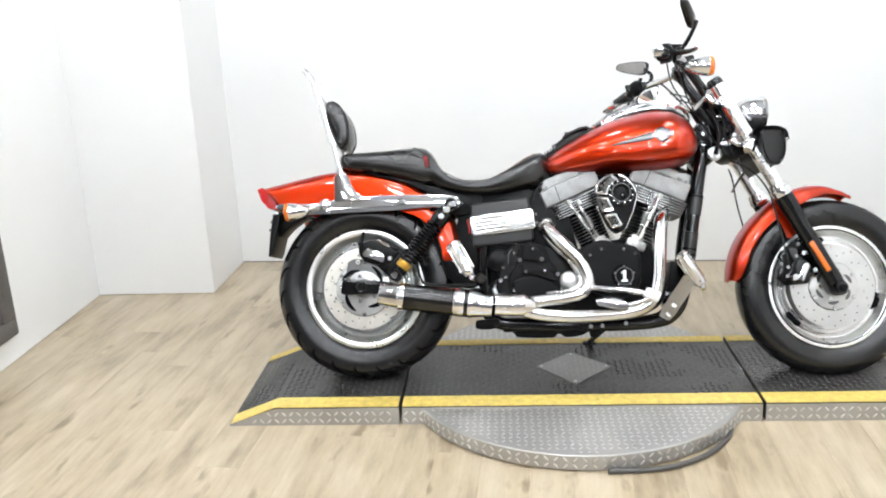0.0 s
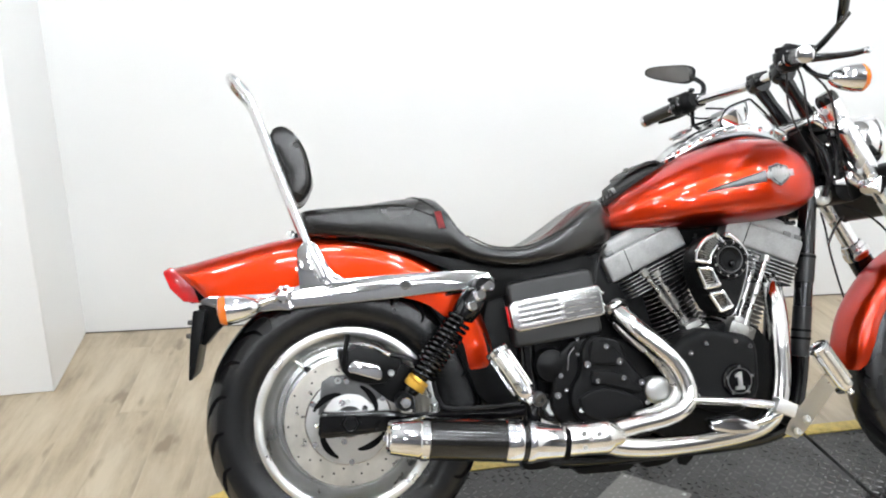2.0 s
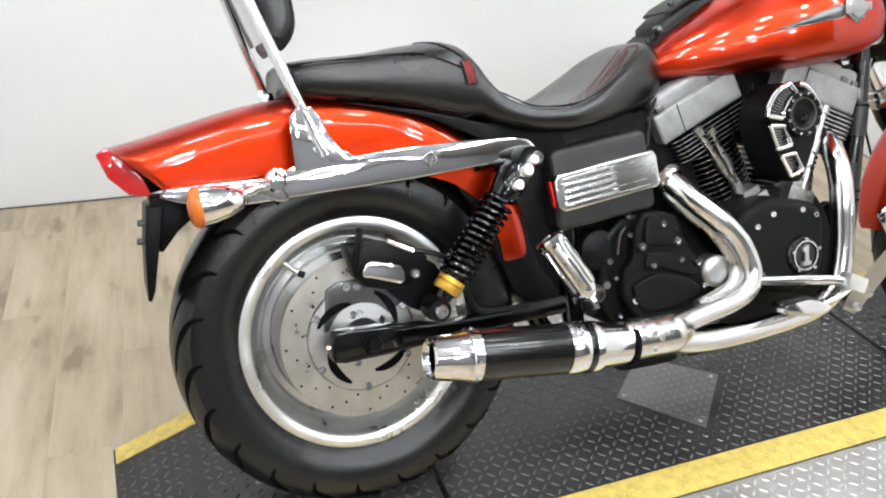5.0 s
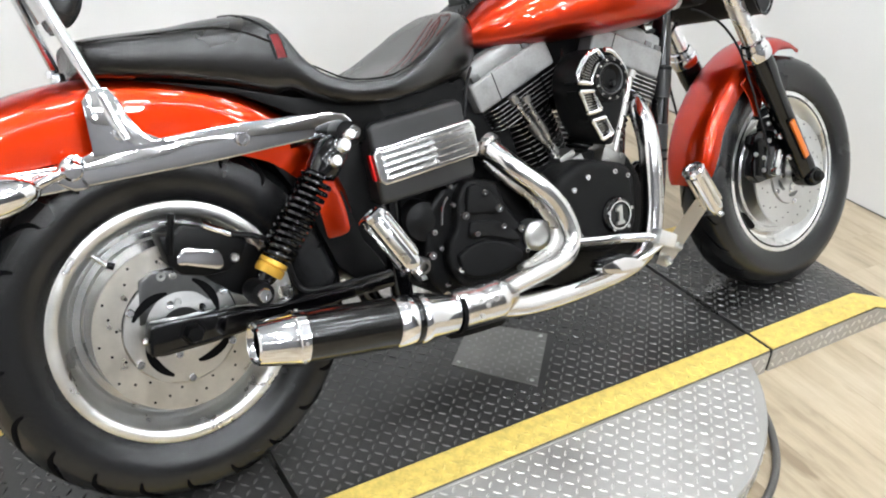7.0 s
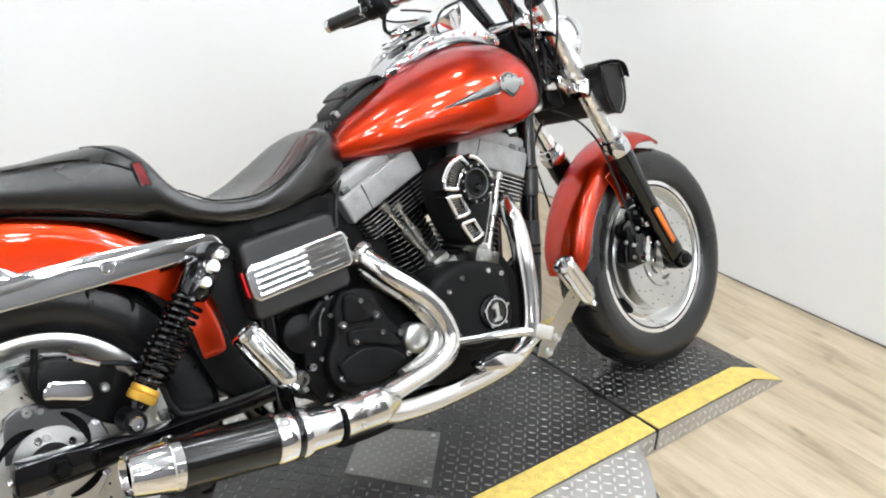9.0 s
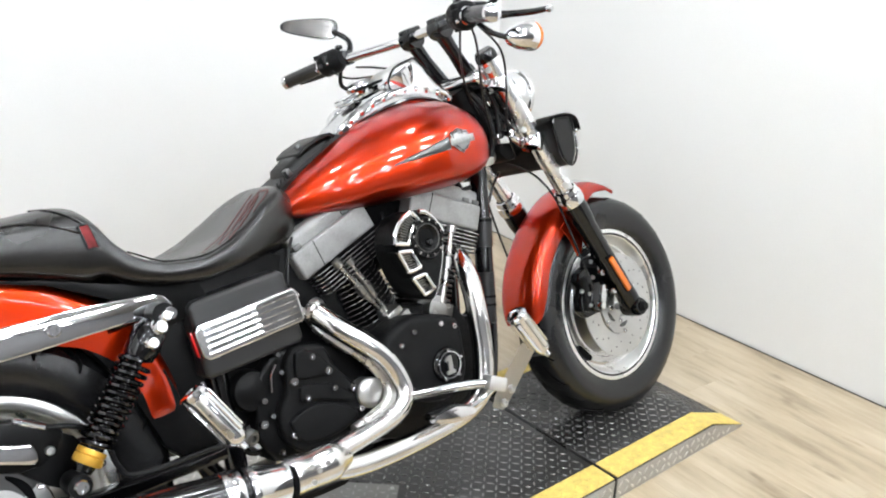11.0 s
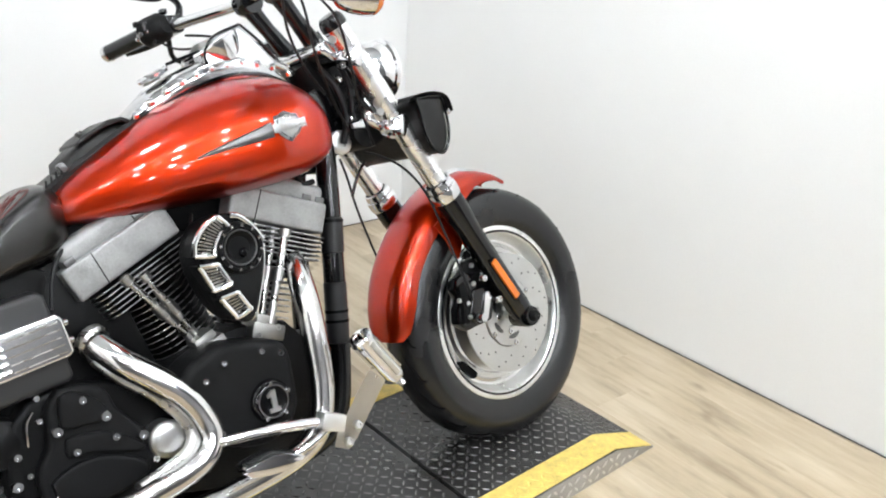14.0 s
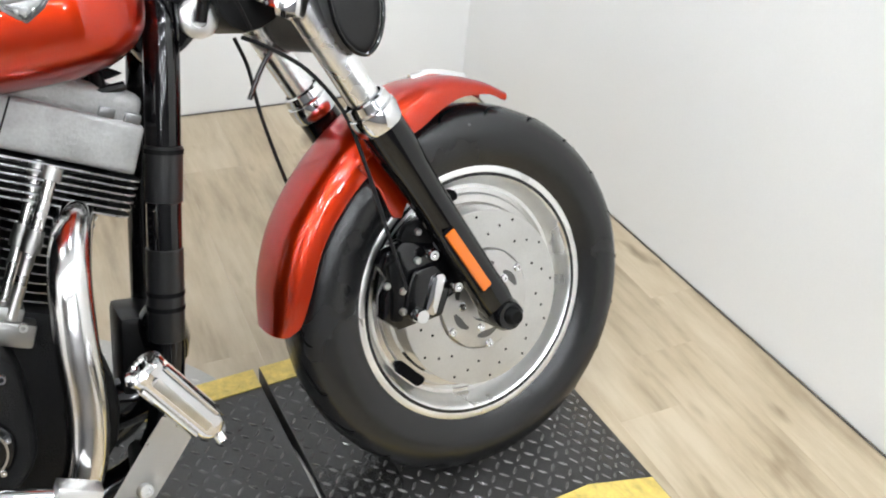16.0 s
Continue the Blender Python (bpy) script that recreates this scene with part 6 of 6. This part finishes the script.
for x, z, r in ((1.300, 0.868, 0.011), (1.322, 0.842, 0.013), (1.286, 0.822, 0.009), (1.338, 0.905, 0.010), (1.272, 0.905, 0.008)):
    fp("fitting", lathe([(0, 0.014), (r * 0.7, 0.013), (r, 0.006), (r, -0.012)], axis((x, -0.062, z), (-0.3, -1, 0.2)), 14), M_STEEL, neck_kit, "bright hose fitting")
fp("bracket", slab([(1.270, 0.802), (1.300, 0.800), (1.345, 0.832), (1.350, 0.850), (1.335, 0.848), (1.292, 0.815), (1.268, 0.812)], -0.088, -0.076, 0.003), M_FLAT, neck_kit, "bright metal hose bracket")

front_fender = fender(FRONT_HUB, [(1.735, 0.620), (1.690, 0.643), (1.62, 0.660), (1.545, 0.652), (1.468, 0.615), (1.395, 0.556), (1.335, 0.480), (1.302, 0.400), (1.290, 0.325)], 0.073, [0.0, 0.004, 0.010, 0.016, 0.016, 0.010, 0.006, 0.004, 0.0], "front_fender", M_PAINT, fp, "candy orange-red painted front fender", crown=0.043, flat=0.7, tip=0.10, nose=0.22)
for side in (-1, 1):
    fp("fender_stay", slab([(1.440, 0.555), (1.500, 0.590), (1.540, 0.580), (1.520, 0.500), (1.500, 0.466), (1.486, 0.470), (1.470, 0.515)], side * 0.0745, side * 0.0785, 0.0015, segments=1), M_PAINT, front_fender)
fp("fender_trim", tube([(1.58, 0.0, 0.659), (1.62, 0.0, 0.662), (1.68, 0.0, 0.648)], 0.0065, 8), M_CHROME, front_fender)

cal = fp("front_caliper", slab([(1.459, 0.424), (1.49, 0.437), (1.537, 0.424), (1.56, 0.396), (1.577, 0.365), (1.583, 0.339), (1.553, 0.329), (1.542, 0.307), (1.493, 0.304), (1.466, 0.302), (1.441, 0.324), (1.447, 0.358), (1.460, 0.378), (1.449, 0.404)], -0.098, -0.066, 0.007, segments=2), M_GLOSS, bike, "black four-piston front brake caliper")
fp("outer_half", slab([(1.494, 0.391), (1.535, 0.395), (1.559, 0.362), (1.551, 0.337), (1.537, 0.310), (1.496, 0.308), (1.472, 0.326), (1.478, 0.352)], -0.108, -0.092, 0.006, segments=3), M_GLOSS, cal)
fp("bridge", slab([(1.455, 0.410), (1.475, 0.418), (1.482, 0.372), (1.470, 0.318), (1.452, 0.322), (1.458, 0.366)], -0.106, -0.092, 0.005, segments=2), M_SATINBLACK, cal)
fp("bracket", slab([(1.485, 0.440), (1.497, 0.458), (1.525, 0.463), (1.545, 0.434), (1.54, 0.415), (1.505, 0.422)], -0.094, -0.078, 0.004, segments=2), M_SATINBLACK, cal)
fp("cover", slab(bean(1.525, 0.349, 0.066, 0.021, 66, -0.006), -0.114, -0.102, 0.003), M_CHROME, cal, "bare oval caliper cover")
bolts([(1.524, -0.112, 0.413), (1.560, -0.112, 0.354)], (0, -1, 0), 0.0090, 0.012, cal, M_CHROME, True)
bolts([(1.452, -0.099, 0.378), (1.470, -0.106, 0.335), (1.474, -0.104, 0.366), (1.507, -0.098, 0.404), (1.515, -0.094, 0.446)], (0, -1, 0), 0.0058, 0.006, cal, M_SATIN, True)
fp("banjo", lathe([(0, 0.012), (0.010, 0.012), (0.012, 0.004), (0.012, -0.004)], axis((1.487, -0.126, 0.330), (0, -1, 0)), 16), M_CHROME, cal)
fp("brake_hose", tube([(1.470, -0.128, 0.375), (1.455, -0.120, 0.46), (1.440, -0.105, 0.56), (1.420, -0.095, 0.64), (1.380, -0.085, 0.70), (1.335, -0.070, 0.735), (1.310, -0.05, 0.75)], 0.0030, 8), M_CABLE, cal)
fp("far_hose", tube([(1.345, 0.09, 0.745), (1.362, 0.10, 0.70), (1.372, 0.10, 0.62), (1.400, 0.10, 0.50), (1.43, 0.10, 0.42)], 0.0030, 8), M_CABLE, bike)

# headlamp
hm = axis((1.408, 0, 0.925), (1, 0, -0.06)) @ Matrix.Scale(0.81, 4)
lamp_ob = fp("headlamp", lathe([(0, -0.085), (0.030, -0.080), (0.055, -0.062), (0.070, -0.035), (0.078, 0.0), (0.080, 0.030), (0.086, 0.034), (0.087, 0.046), (0.082, 0.050), (0.076, 0.046)], hm, 44), M_CHROME, bike, "round chrome bullet headlamp")
fp("lens", lathe([(0.077, 0.044), (0.06, 0.052), (0.03, 0.056), (0, 0.057)], hm, 40), M_GLASS, lamp_ob, "clear headlamp lens")
fp("mount", box((0.05, 0.05, 0.06), (1.38, 0, 0.845), 0.008), M_CHROME, lamp_ob)

# leather tool roll strapped across the fork
outline = [(1.384, 0.828), (1.394, 0.838), (1.446, 0.838), (1.460, 0.824), (1.462, 0.768), (1.452, 0.734), (1.434, 0.716), (1.412, 0.724), (1.394, 0.758)]
bag = fp("tool_roll", slab(outline, -0.165, 0.165, 0.010, 3, 3), M_POUCH, bike, "black leather tool roll strapped across the fork")
flap = [(1.354, 0.812), (1.352, 0.830), (1.370, 0.843), (1.414, 0.848), (1.450, 0.842), (1.468, 0.828), (1.474, 0.800)]
bm = bmesh.new()
rows_f = [[bm.verts.new((x, y, z)) for y in (-0.178, -0.06, 0.06, 0.178)] for x, z in [(q.x, q.z) for q in smooth_line([(x, 0, z) for x, z in flap], 4)]]
for p, q in zip(rows_f, rows_f[1:]):
    for k in range(3):
        bm.faces.new((p[k], p[k + 1], q[k + 1], q[k]))
bmesh.ops.solidify(bm, geom=bm.faces[:], thickness=0.004)
fp("flap", bm, M_POUCH, bag)
fp("end_piping", tube([(x, -0.166, z) for x, z in outline + outline[:1]], 0.0032, 8, 4), M_GLOSS, bag, "black piping round the roll's end")
fp("strap", tube([(1.40, 0.07, 0.73), (1.375, 0.075, 0.70), (1.350, 0.08, 0.655)], 0.004, 8), M_LEATHER, bag)
bolts([(1.464, -0.17, 0.80)], (0.3, -1, 0), 0.006, 0.006, bag, M_CHROME, True)

# handlebar
bar_line = [(0.996, 0.385, 1.076), (1.040, 0.275, 1.090), (1.096, 0.190, 1.098), (1.156, 0.085, 1.103), (1.167, 0.0, 1.106), (1.156, -0.085, 1.103), (1.094, -0.190, 1.090), (1.035, -0.285, 1.074), (0.985, -0.415, 1.050)]
bar = fp("handlebar", tube(bar_line, 0.0125, 14), M_CHROME, bike, "wide chrome handlebar with black controls")
for s in (-1, 1):
    q0, q1 = Vector((1.240, s * 0.050, 0.985)), Vector((1.166, s * 0.056, 1.098))
    riser = fp("riser", tube([tuple(q0), tuple(q0.lerp(q1, 0.5)), tuple(q1)], [0.020, 0.0165, 0.020], 18, 4), M_GLOSS, bar, "gloss black handlebar riser")
    fp("clamp", lathe([(0, -0.021), (0.026, -0.021), (0.028, -0.016), (0.028, 0.016), (0.026, 0.021), (0, 0.021)], axis((1.170, s * 0.056, 1.102), (0.0, 1, 0)), 24), M_GLOSS, riser)
    fp("cap", box((0.05, 0.036, 0.018), (1.169, s * 0.056, 1.122), 0.006, (0, -12, 0)), M_GLOSS, riser)
    g0, g1 = (Vector((1.012, -0.348, 1.0625)), Vector((0.985, -0.415, 1.0480))) if s < 0 else (Vector((1.012, 0.330, 1.0830)), Vector((0.992, 0.388, 1.0765)))
    out = (g1 - g0).normalized()
    g0 = g1 - out * 0.125
    grip = fp("grip", tube([tuple(g0), tuple(g1)], 0.0175, 20, curved=False), M_RUBBER, bar, "black rubber handgrip")
    fp("grip_end", lathe([(0.0, 0.008), (0.010, 0.007), (0.0185, 0.003), (0.019, -0.008), (0.0175, -0.010)], axis(g1, out), 24), M_CHROME, grip)
    fp("grip_ring", lathe([(0.0185, -0.004), (0.020, 0), (0.0185, 0.004)], axis(g0, out), 24), M_CHROME, grip)
    sw = fp("switch_housing", tube([tuple(g0 - out * 0.070), tuple(g0 - out * 0.055), tuple(g0 - out * 0.012), tuple(g0 - out * 0.002)], [0.018, 0.031, 0.032, 0.020], 16, 3), M_WRINKLE, bar, "black switch housing")
    fp("buttons", box((0.016, 0.034, 0.02), tuple(g0 - out * 0.034 + Vector((-0.022, 0, 0.006))), 0.003), M_GLOSS, sw)
    for k, (dx, dz) in enumerate(((-0.026, 0.018), (-0.030, -0.008), (-0.012, -0.028), (0.006, 0.030))):
        fp("switch", box((0.014, 0.016, 0.012), tuple(g0 - out * (0.018 + 0.014 * k) + Vector((dx, 0, dz))), 0.003), M_GLOSS if k % 2 else M_SATINBLACK, sw)
    bolts([tuple(g0 - out * 0.050 + Vector((-0.028, 0, -0.006))), tuple(g0 - out * 0.012 + Vector((-0.026, 0, -0.012)))], (-1, 0, 0), 0.004, 0.005, sw, M_CHROME, True)
    fp("reservoir" if s < 0 else "lever_perch", box((0.05, 0.06, 0.038), tuple(g0 - out * 0.035 + Vector((0.030, 0, 0.006))), 0.008), M_GLOSS, sw)
    lev = [tuple(g0 - out * 0.045 + Vector((0.045, 0, 0.0))), tuple(g0 + out * 0.02 + Vector((0.062, 0, -0.004))), tuple(g0 + out * 0.08 + Vector((0.064, 0, -0.004))), tuple(g0 + out * 0.135 + Vector((0.052, 0, -0.002)))]
    if s < 0:
        lev = [(1.070, -0.318, 1.066), (1.098, -0.360, 1.058), (1.104, -0.415, 1.048), (1.095, -0.466, 1.041)]
        fp("lever_end", lathe([(0, -0.008), (0.006, -0.006), (0.008, 0), (0.006, 0.006), (0, 0.008)], axis((1.095, -0.468, 1.040), (0, 1, 0)), 14), M_CHROME, bar)
    lever = fp("lever", tube(lev, [0.010, 0.0075, 0.007, 0.006], 12), M_GLOSS, bar, "black hand lever with a bright ball end")
    # mirror
    stem = [tuple(g0 - out * 0.030 + Vector((0.025, 0, 0.020))), tuple(g0 - out * 0.020 + Vector((0.035, 0, 0.060))), tuple(g0 - out * 0.01 + Vector((0.042, 0, 0.085))), (1.092, 0.255, 1.170) if s > 0 else (1.118, -0.392, 1.146)]
    if s < 0:
        stem = [(1.058, -0.300, 1.072), (1.095, -0.305, 1.092), (1.110, -0.345, 1.118), (1.118, -0.392, 1.146)]
    if s > 0:
        stem = [(1.075, 0.232, 1.095), (1.098, 0.222, 1.120), (1.106, 0.236, 1.150), (1.086, 0.264, 1.180)]
    mir = fp("mirror_stem", tube(stem, [0.009, 0.008, 0.007, 0.007], 12), M_GLOSS, bar, "black mirror stem with a tapered mirror")
    c = Vector((1.046, 0.312, 1.202)) if s > 0 else Vector((1.078, -0.420, 1.166))
    shape = []
    for k in range(36):
        a = 2 * math.pi * k / 36
        u, v = (0.074 if s > 0 else 0.060) * math.copysign(abs(math.cos(a)) ** 0.6, math.cos(a)), (0.024 if s > 0 else 0.020) * math.copysign(abs(math.sin(a)) ** 0.65, math.sin(a))
        shape.append((u, v * (1.0 - 0.34 * u / 0.074)))
    u_way = (Vector((-0.70, 0.64, 0.24)) if s > 0 else Vector((-0.42, -0.76, 0.40))).normalized()
    n_way = Vector((-0.70, -0.70 * s, 0.10)).normalized()
    v_way = (u_way.cross(n_way) * -s).normalized()
    n_way = u_way.cross(v_way)
    mm = Matrix.Translation(c) @ Matrix((u_way, v_way, n_way)).transposed().to_4x4()
    sign = 1 if n_way.x < 0 else -1
    back = bmesh.new()
    sections = []
    for f, d in ((1.0, 0.002), (1.04, -0.002), (0.98, -0.010), (0.80, -0.017), (0.4, -0.021)):
        sections.append([mm @ Vector((u * f, v * f, d * sign)) for u, v in shape])
    fp("mirror_shell", loft(sections, bm=back), M_GLOSS, mir)
    face = bmesh.new()
    face.faces.new([face.verts.new(mm @ Vector((u * 0.92, v * 0.86, 0.0035 * sign))) for u, v in shape])
    bmesh.ops.solidify(face, geom=face.faces[:], thickness=0.001)
    fp("mirror_glass", face, M_GLASS, mir, "silvered mirror glass")
    q = Vector((1.150, -0.342, 1.013)) if s < 0 else Vector((1.178, 0.300, 1.028))
    signal("front_turn_signal", tuple(q), (1, 0, 0), [tuple(q + Vector((-0.055, 0, 0.0))), tuple(q + Vector((-0.085, -s * 0.015, 0.015))), tuple(g0 - out * 0.030 + Vector((0.030, 0, -0.010)))], fp)
for pts in ([(1.06, 0.27, 1.075), (1.08, 0.22, 1.045), (1.15, 0.14, 1.03), (1.24, 0.09, 0.98), (1.29, 0.07, 0.88)], [(1.06, -0.27, 1.070), (1.09, -0.25, 1.02), (1.13, -0.20, 0.94), (1.20, -0.13, 0.86), (1.26, -0.08, 0.80)],
            [(1.07, -0.28, 1.060), (1.13, -0.28, 1.00), (1.19, -0.22, 0.93), (1.27, -0.12, 0.84), (1.31, -0.09, 0.76)], [(1.05, -0.25, 1.06), (1.08, -0.20, 0.99), (1.15, -0.13, 0.93), (1.22, -0.08, 0.88)], [(1.09, 0.20, 1.07), (1.12, 0.15, 1.055), (1.20, 0.09, 1.02), (1.25, 0.05, 0.95)]):
    fp("control_cable", tube(pts, 0.0027, 8), M_CABLE, bar)

# instrument console on the tank
console_rows = [(0.800, 0.877, 0.030, 0.010), (0.83, 0.900, 0.045, 0.020), (0.88, 0.930, 0.052, 0.026), (0.94, 0.955, 0.055, 0.030), (1.00, 0.972, 0.056, 0.034), (1.06, 0.978, 0.056, 0.036), (1.12, 0.968, 0.052, 0.034), (1.16, 0.950, 0.046, 0.030), (1.18, 0.935, 0.032, 0.016)]
rows = []
for x, z, w, h in console_rows:
    rows.append([(x, w * math.copysign(abs(math.cos(a)) ** 0.7, math.cos(a)), z - 0.02 + h * math.copysign(abs(math.sin(a)) ** 0.7, math.sin(a))) for a in (2 * math.pi * k / 24 for k in range(24))])
console = part("console", loft(rows), M_DASH, bike, "chrome tank console with a speedometer", 50)
gm = axis((1.040, 0, 0.998), (-0.50, 0, 1))
part("gauge", lathe([(0, -0.055), (0.040, -0.055), (0.055, -0.02), (0.064, 0.004), (0.066, 0.016), (0.060, 0.020), (0.055, 0.014)], gm, 40), M_CHROME, console, "round chrome speedometer housing")
part("gauge_face", lathe([(0.056, 0.012), (0, 0.012)], gm, 36), M_DARK, console)
part("gauge_shell", slab([(1.000, 0.955), (0.990, 0.985), (1.020, 1.020), (1.078, 1.038), (1.150, 0.958), (1.120, 0.945)], -0.052, 0.052, 0.010, segments=3), M_FLAT, console, "bright metal visor behind the speedometer")
part("visor_edge", tube([(1.082, -0.045, 1.040), (1.118, -0.048, 1.002), (1.158, -0.045, 0.955)], 0.0028, 8), M_GLOSS, console)
part("fuel_gauge_cap", lathe([(0, 0.014), (0.020, 0.013), (0.030, 0.008), (0.034, 0.0), (0.034, -0.02)], axis((0.93, 0.090, 0.935), (-0.25, 0.45, 1)), 28), M_CHROME, tank, "chrome fuel gauge cap")
part("switch_knob", lathe([(0, 0.012), (0.012, 0.011), (0.016, 0.004), (0.018, 0)], axis((0.90, 0, 0.952), (-0.35, 0, 1)), 20), M_SATIN, console)
for k in range(11):
    x = 0.835 + 0.033 * k
    z = float(np.interp(x, [r[0] for r in console_rows], [r[1] for r in console_rows])) - 0.012
    part("trim_stud", lathe([(0, 0.009), (0.006, 0.007), (0.009, 0)], axis((x, -0.049, z), (-0.2, -0.7, 0.7)), 12), M_CHROME, console)
part("trim_rail", tube([(x, -w * 0.99, z - 0.034) for x, z, w, h in console_rows[1:-1]], 0.0042, 8), M_GLOSS, console, "black sealing edge under the console")
ring = axis((0.905, 0, 0.962), (-0.40, 0, 1))
part("switch_ring", lathe([(0.020, -0.004), (0.030, -0.002), (0.033, 0.004), (0.029, 0.008), (0.021, 0.006)], ring, 32, closed=True), M_CHROME, console, "chrome ring round the ignition switch")
part("switch_face", lathe([(0.021, 0.003), (0, 0.003)], ring, 24), M_DARK, console)
part("indicator_strip", box((0.060, 0.040, 0.006), (0.972, 0, 0.992), 0.002, (0, -14, 0)), M_DARK, console, "dark strip of tell-tale lamps")
part("nacelle_collar", tube([(1.135, -0.050, 0.958), (1.165, -0.044, 0.946), (1.185, -0.030, 0.938)], 0.009, 10), M_CHROME, console)
part("visor_edge", tube([(1.000, -0.051, 0.958), (0.993, -0.050, 0.986), (1.020, -0.046, 1.020), (1.080, -0.045, 1.040)], 0.0028, 8), M_GLOSS, console)
# leather tank strap with a pouch
strap = part("tank_strap", loft([[(x, y, z + dz) for y, dz in ((-0.055, 0.0), (-0.05, 0.007), (0.05, 0.007), (0.055, 0.0), (0.05, -0.03), (-0.05, -0.03))] for x, z in ((0.640, 0.780), (0.665, 0.793), (0.72, 0.824), (0.78, 0.857), (0.83, 0.882), (0.86, 0.896))]), M_POUCH, bike, "black leather tank strap with a snapped pouch")
pouch_rows = []
for x, z, h, w in ((0.682, 0.817, 0.010, 0.040), (0.688, 0.826, 0.020, 0.046), (0.730, 0.850, 0.025, 0.049), (0.780, 0.873, 0.022, 0.049), (0.805, 0.881, 0.014, 0.044), (0.812, 0.884, 0.008, 0.036)):
    pouch_rows.append([(x + 0.012 - 0.35 * h * math.sin(a), w * math.copysign(abs(math.cos(a)) ** 0.4, math.cos(a)), z + h * math.copysign(abs(math.sin(a)) ** 0.5, math.sin(a)) - 0.012) for a in (2 * math.pi * k / 24 for k in range(24))])
pouch = part("pouch", loft(pouch_rows), M_POUCH, strap, "small black leather pouch", 50)
part("flap", slab([(0.722, 0.852), (0.723, 0.859), (0.740, 0.872), (0.786, 0.892), (0.808, 0.894), (0.824, 0.887), (0.820, 0.880), (0.804, 0.886), (0.768, 0.876)], -0.0525, 0.0525, 0.003, segments=3), M_POUCH, pouch, "folded leather flap")
part("snap", lathe([(0, 0.010), (0.006, 0.009), (0.007, 0.004), (0.0045, 0.002), (0.0045, -0.003)], axis((0.740, -0.025, 0.871), (-0.5, 0, 1)), 16), M_SMOKE, pouch)
part("buckle", box((0.012, 0.02, 0.016), (0.690, -0.046, 0.822), 0.003, (0, -30, 0)), M_SMOKE, pouch)
for k in range(4):
    part("lacing", tube([(0.655 + 0.010 * k, -0.056, 0.792 + 0.006 * k), (0.658 + 0.010 * k, -0.052, 0.804 + 0.006 * k)], 0.0018, 6), M_WRINKLE, strap)


# ---------------------------------------------------------------- floor boards
def board(length, wide):
    bm = box((wide - 0.0004, length - 0.0004, 0.006))
    finish(bm)
    me = bpy.data.meshes.new("board")
    bm.to_mesh(me)
    bm.free()
    me.materials.append(M_WOOD)
    return me


WIDE, LONG = 0.152, 1.22
board_mesh = board(LONG, WIDE)
rng = random.Random(5)
turn = pose(0, 0, 0, 0, 0, ROOM)
for i in range(-12, 19):
    start = -2.3 - rng.random() * LONG
    y = start
    while y < 1.75:
        x = 0.076 + i * WIDE
        o = new("board", board_mesh)
        o.parent = floor
        o.matrix_basis = turn @ pose(x, y + LONG / 2, -0.003)
        y += LONG
me = board(4.2, WIDE)
for i in range(-12, 19):
    o = new("board", me)
    o.parent = floor
    o.matrix_basis = turn @ pose(0.076 + i * WIDE, -4.4 + 0.3 * (i % 3), -0.0045)
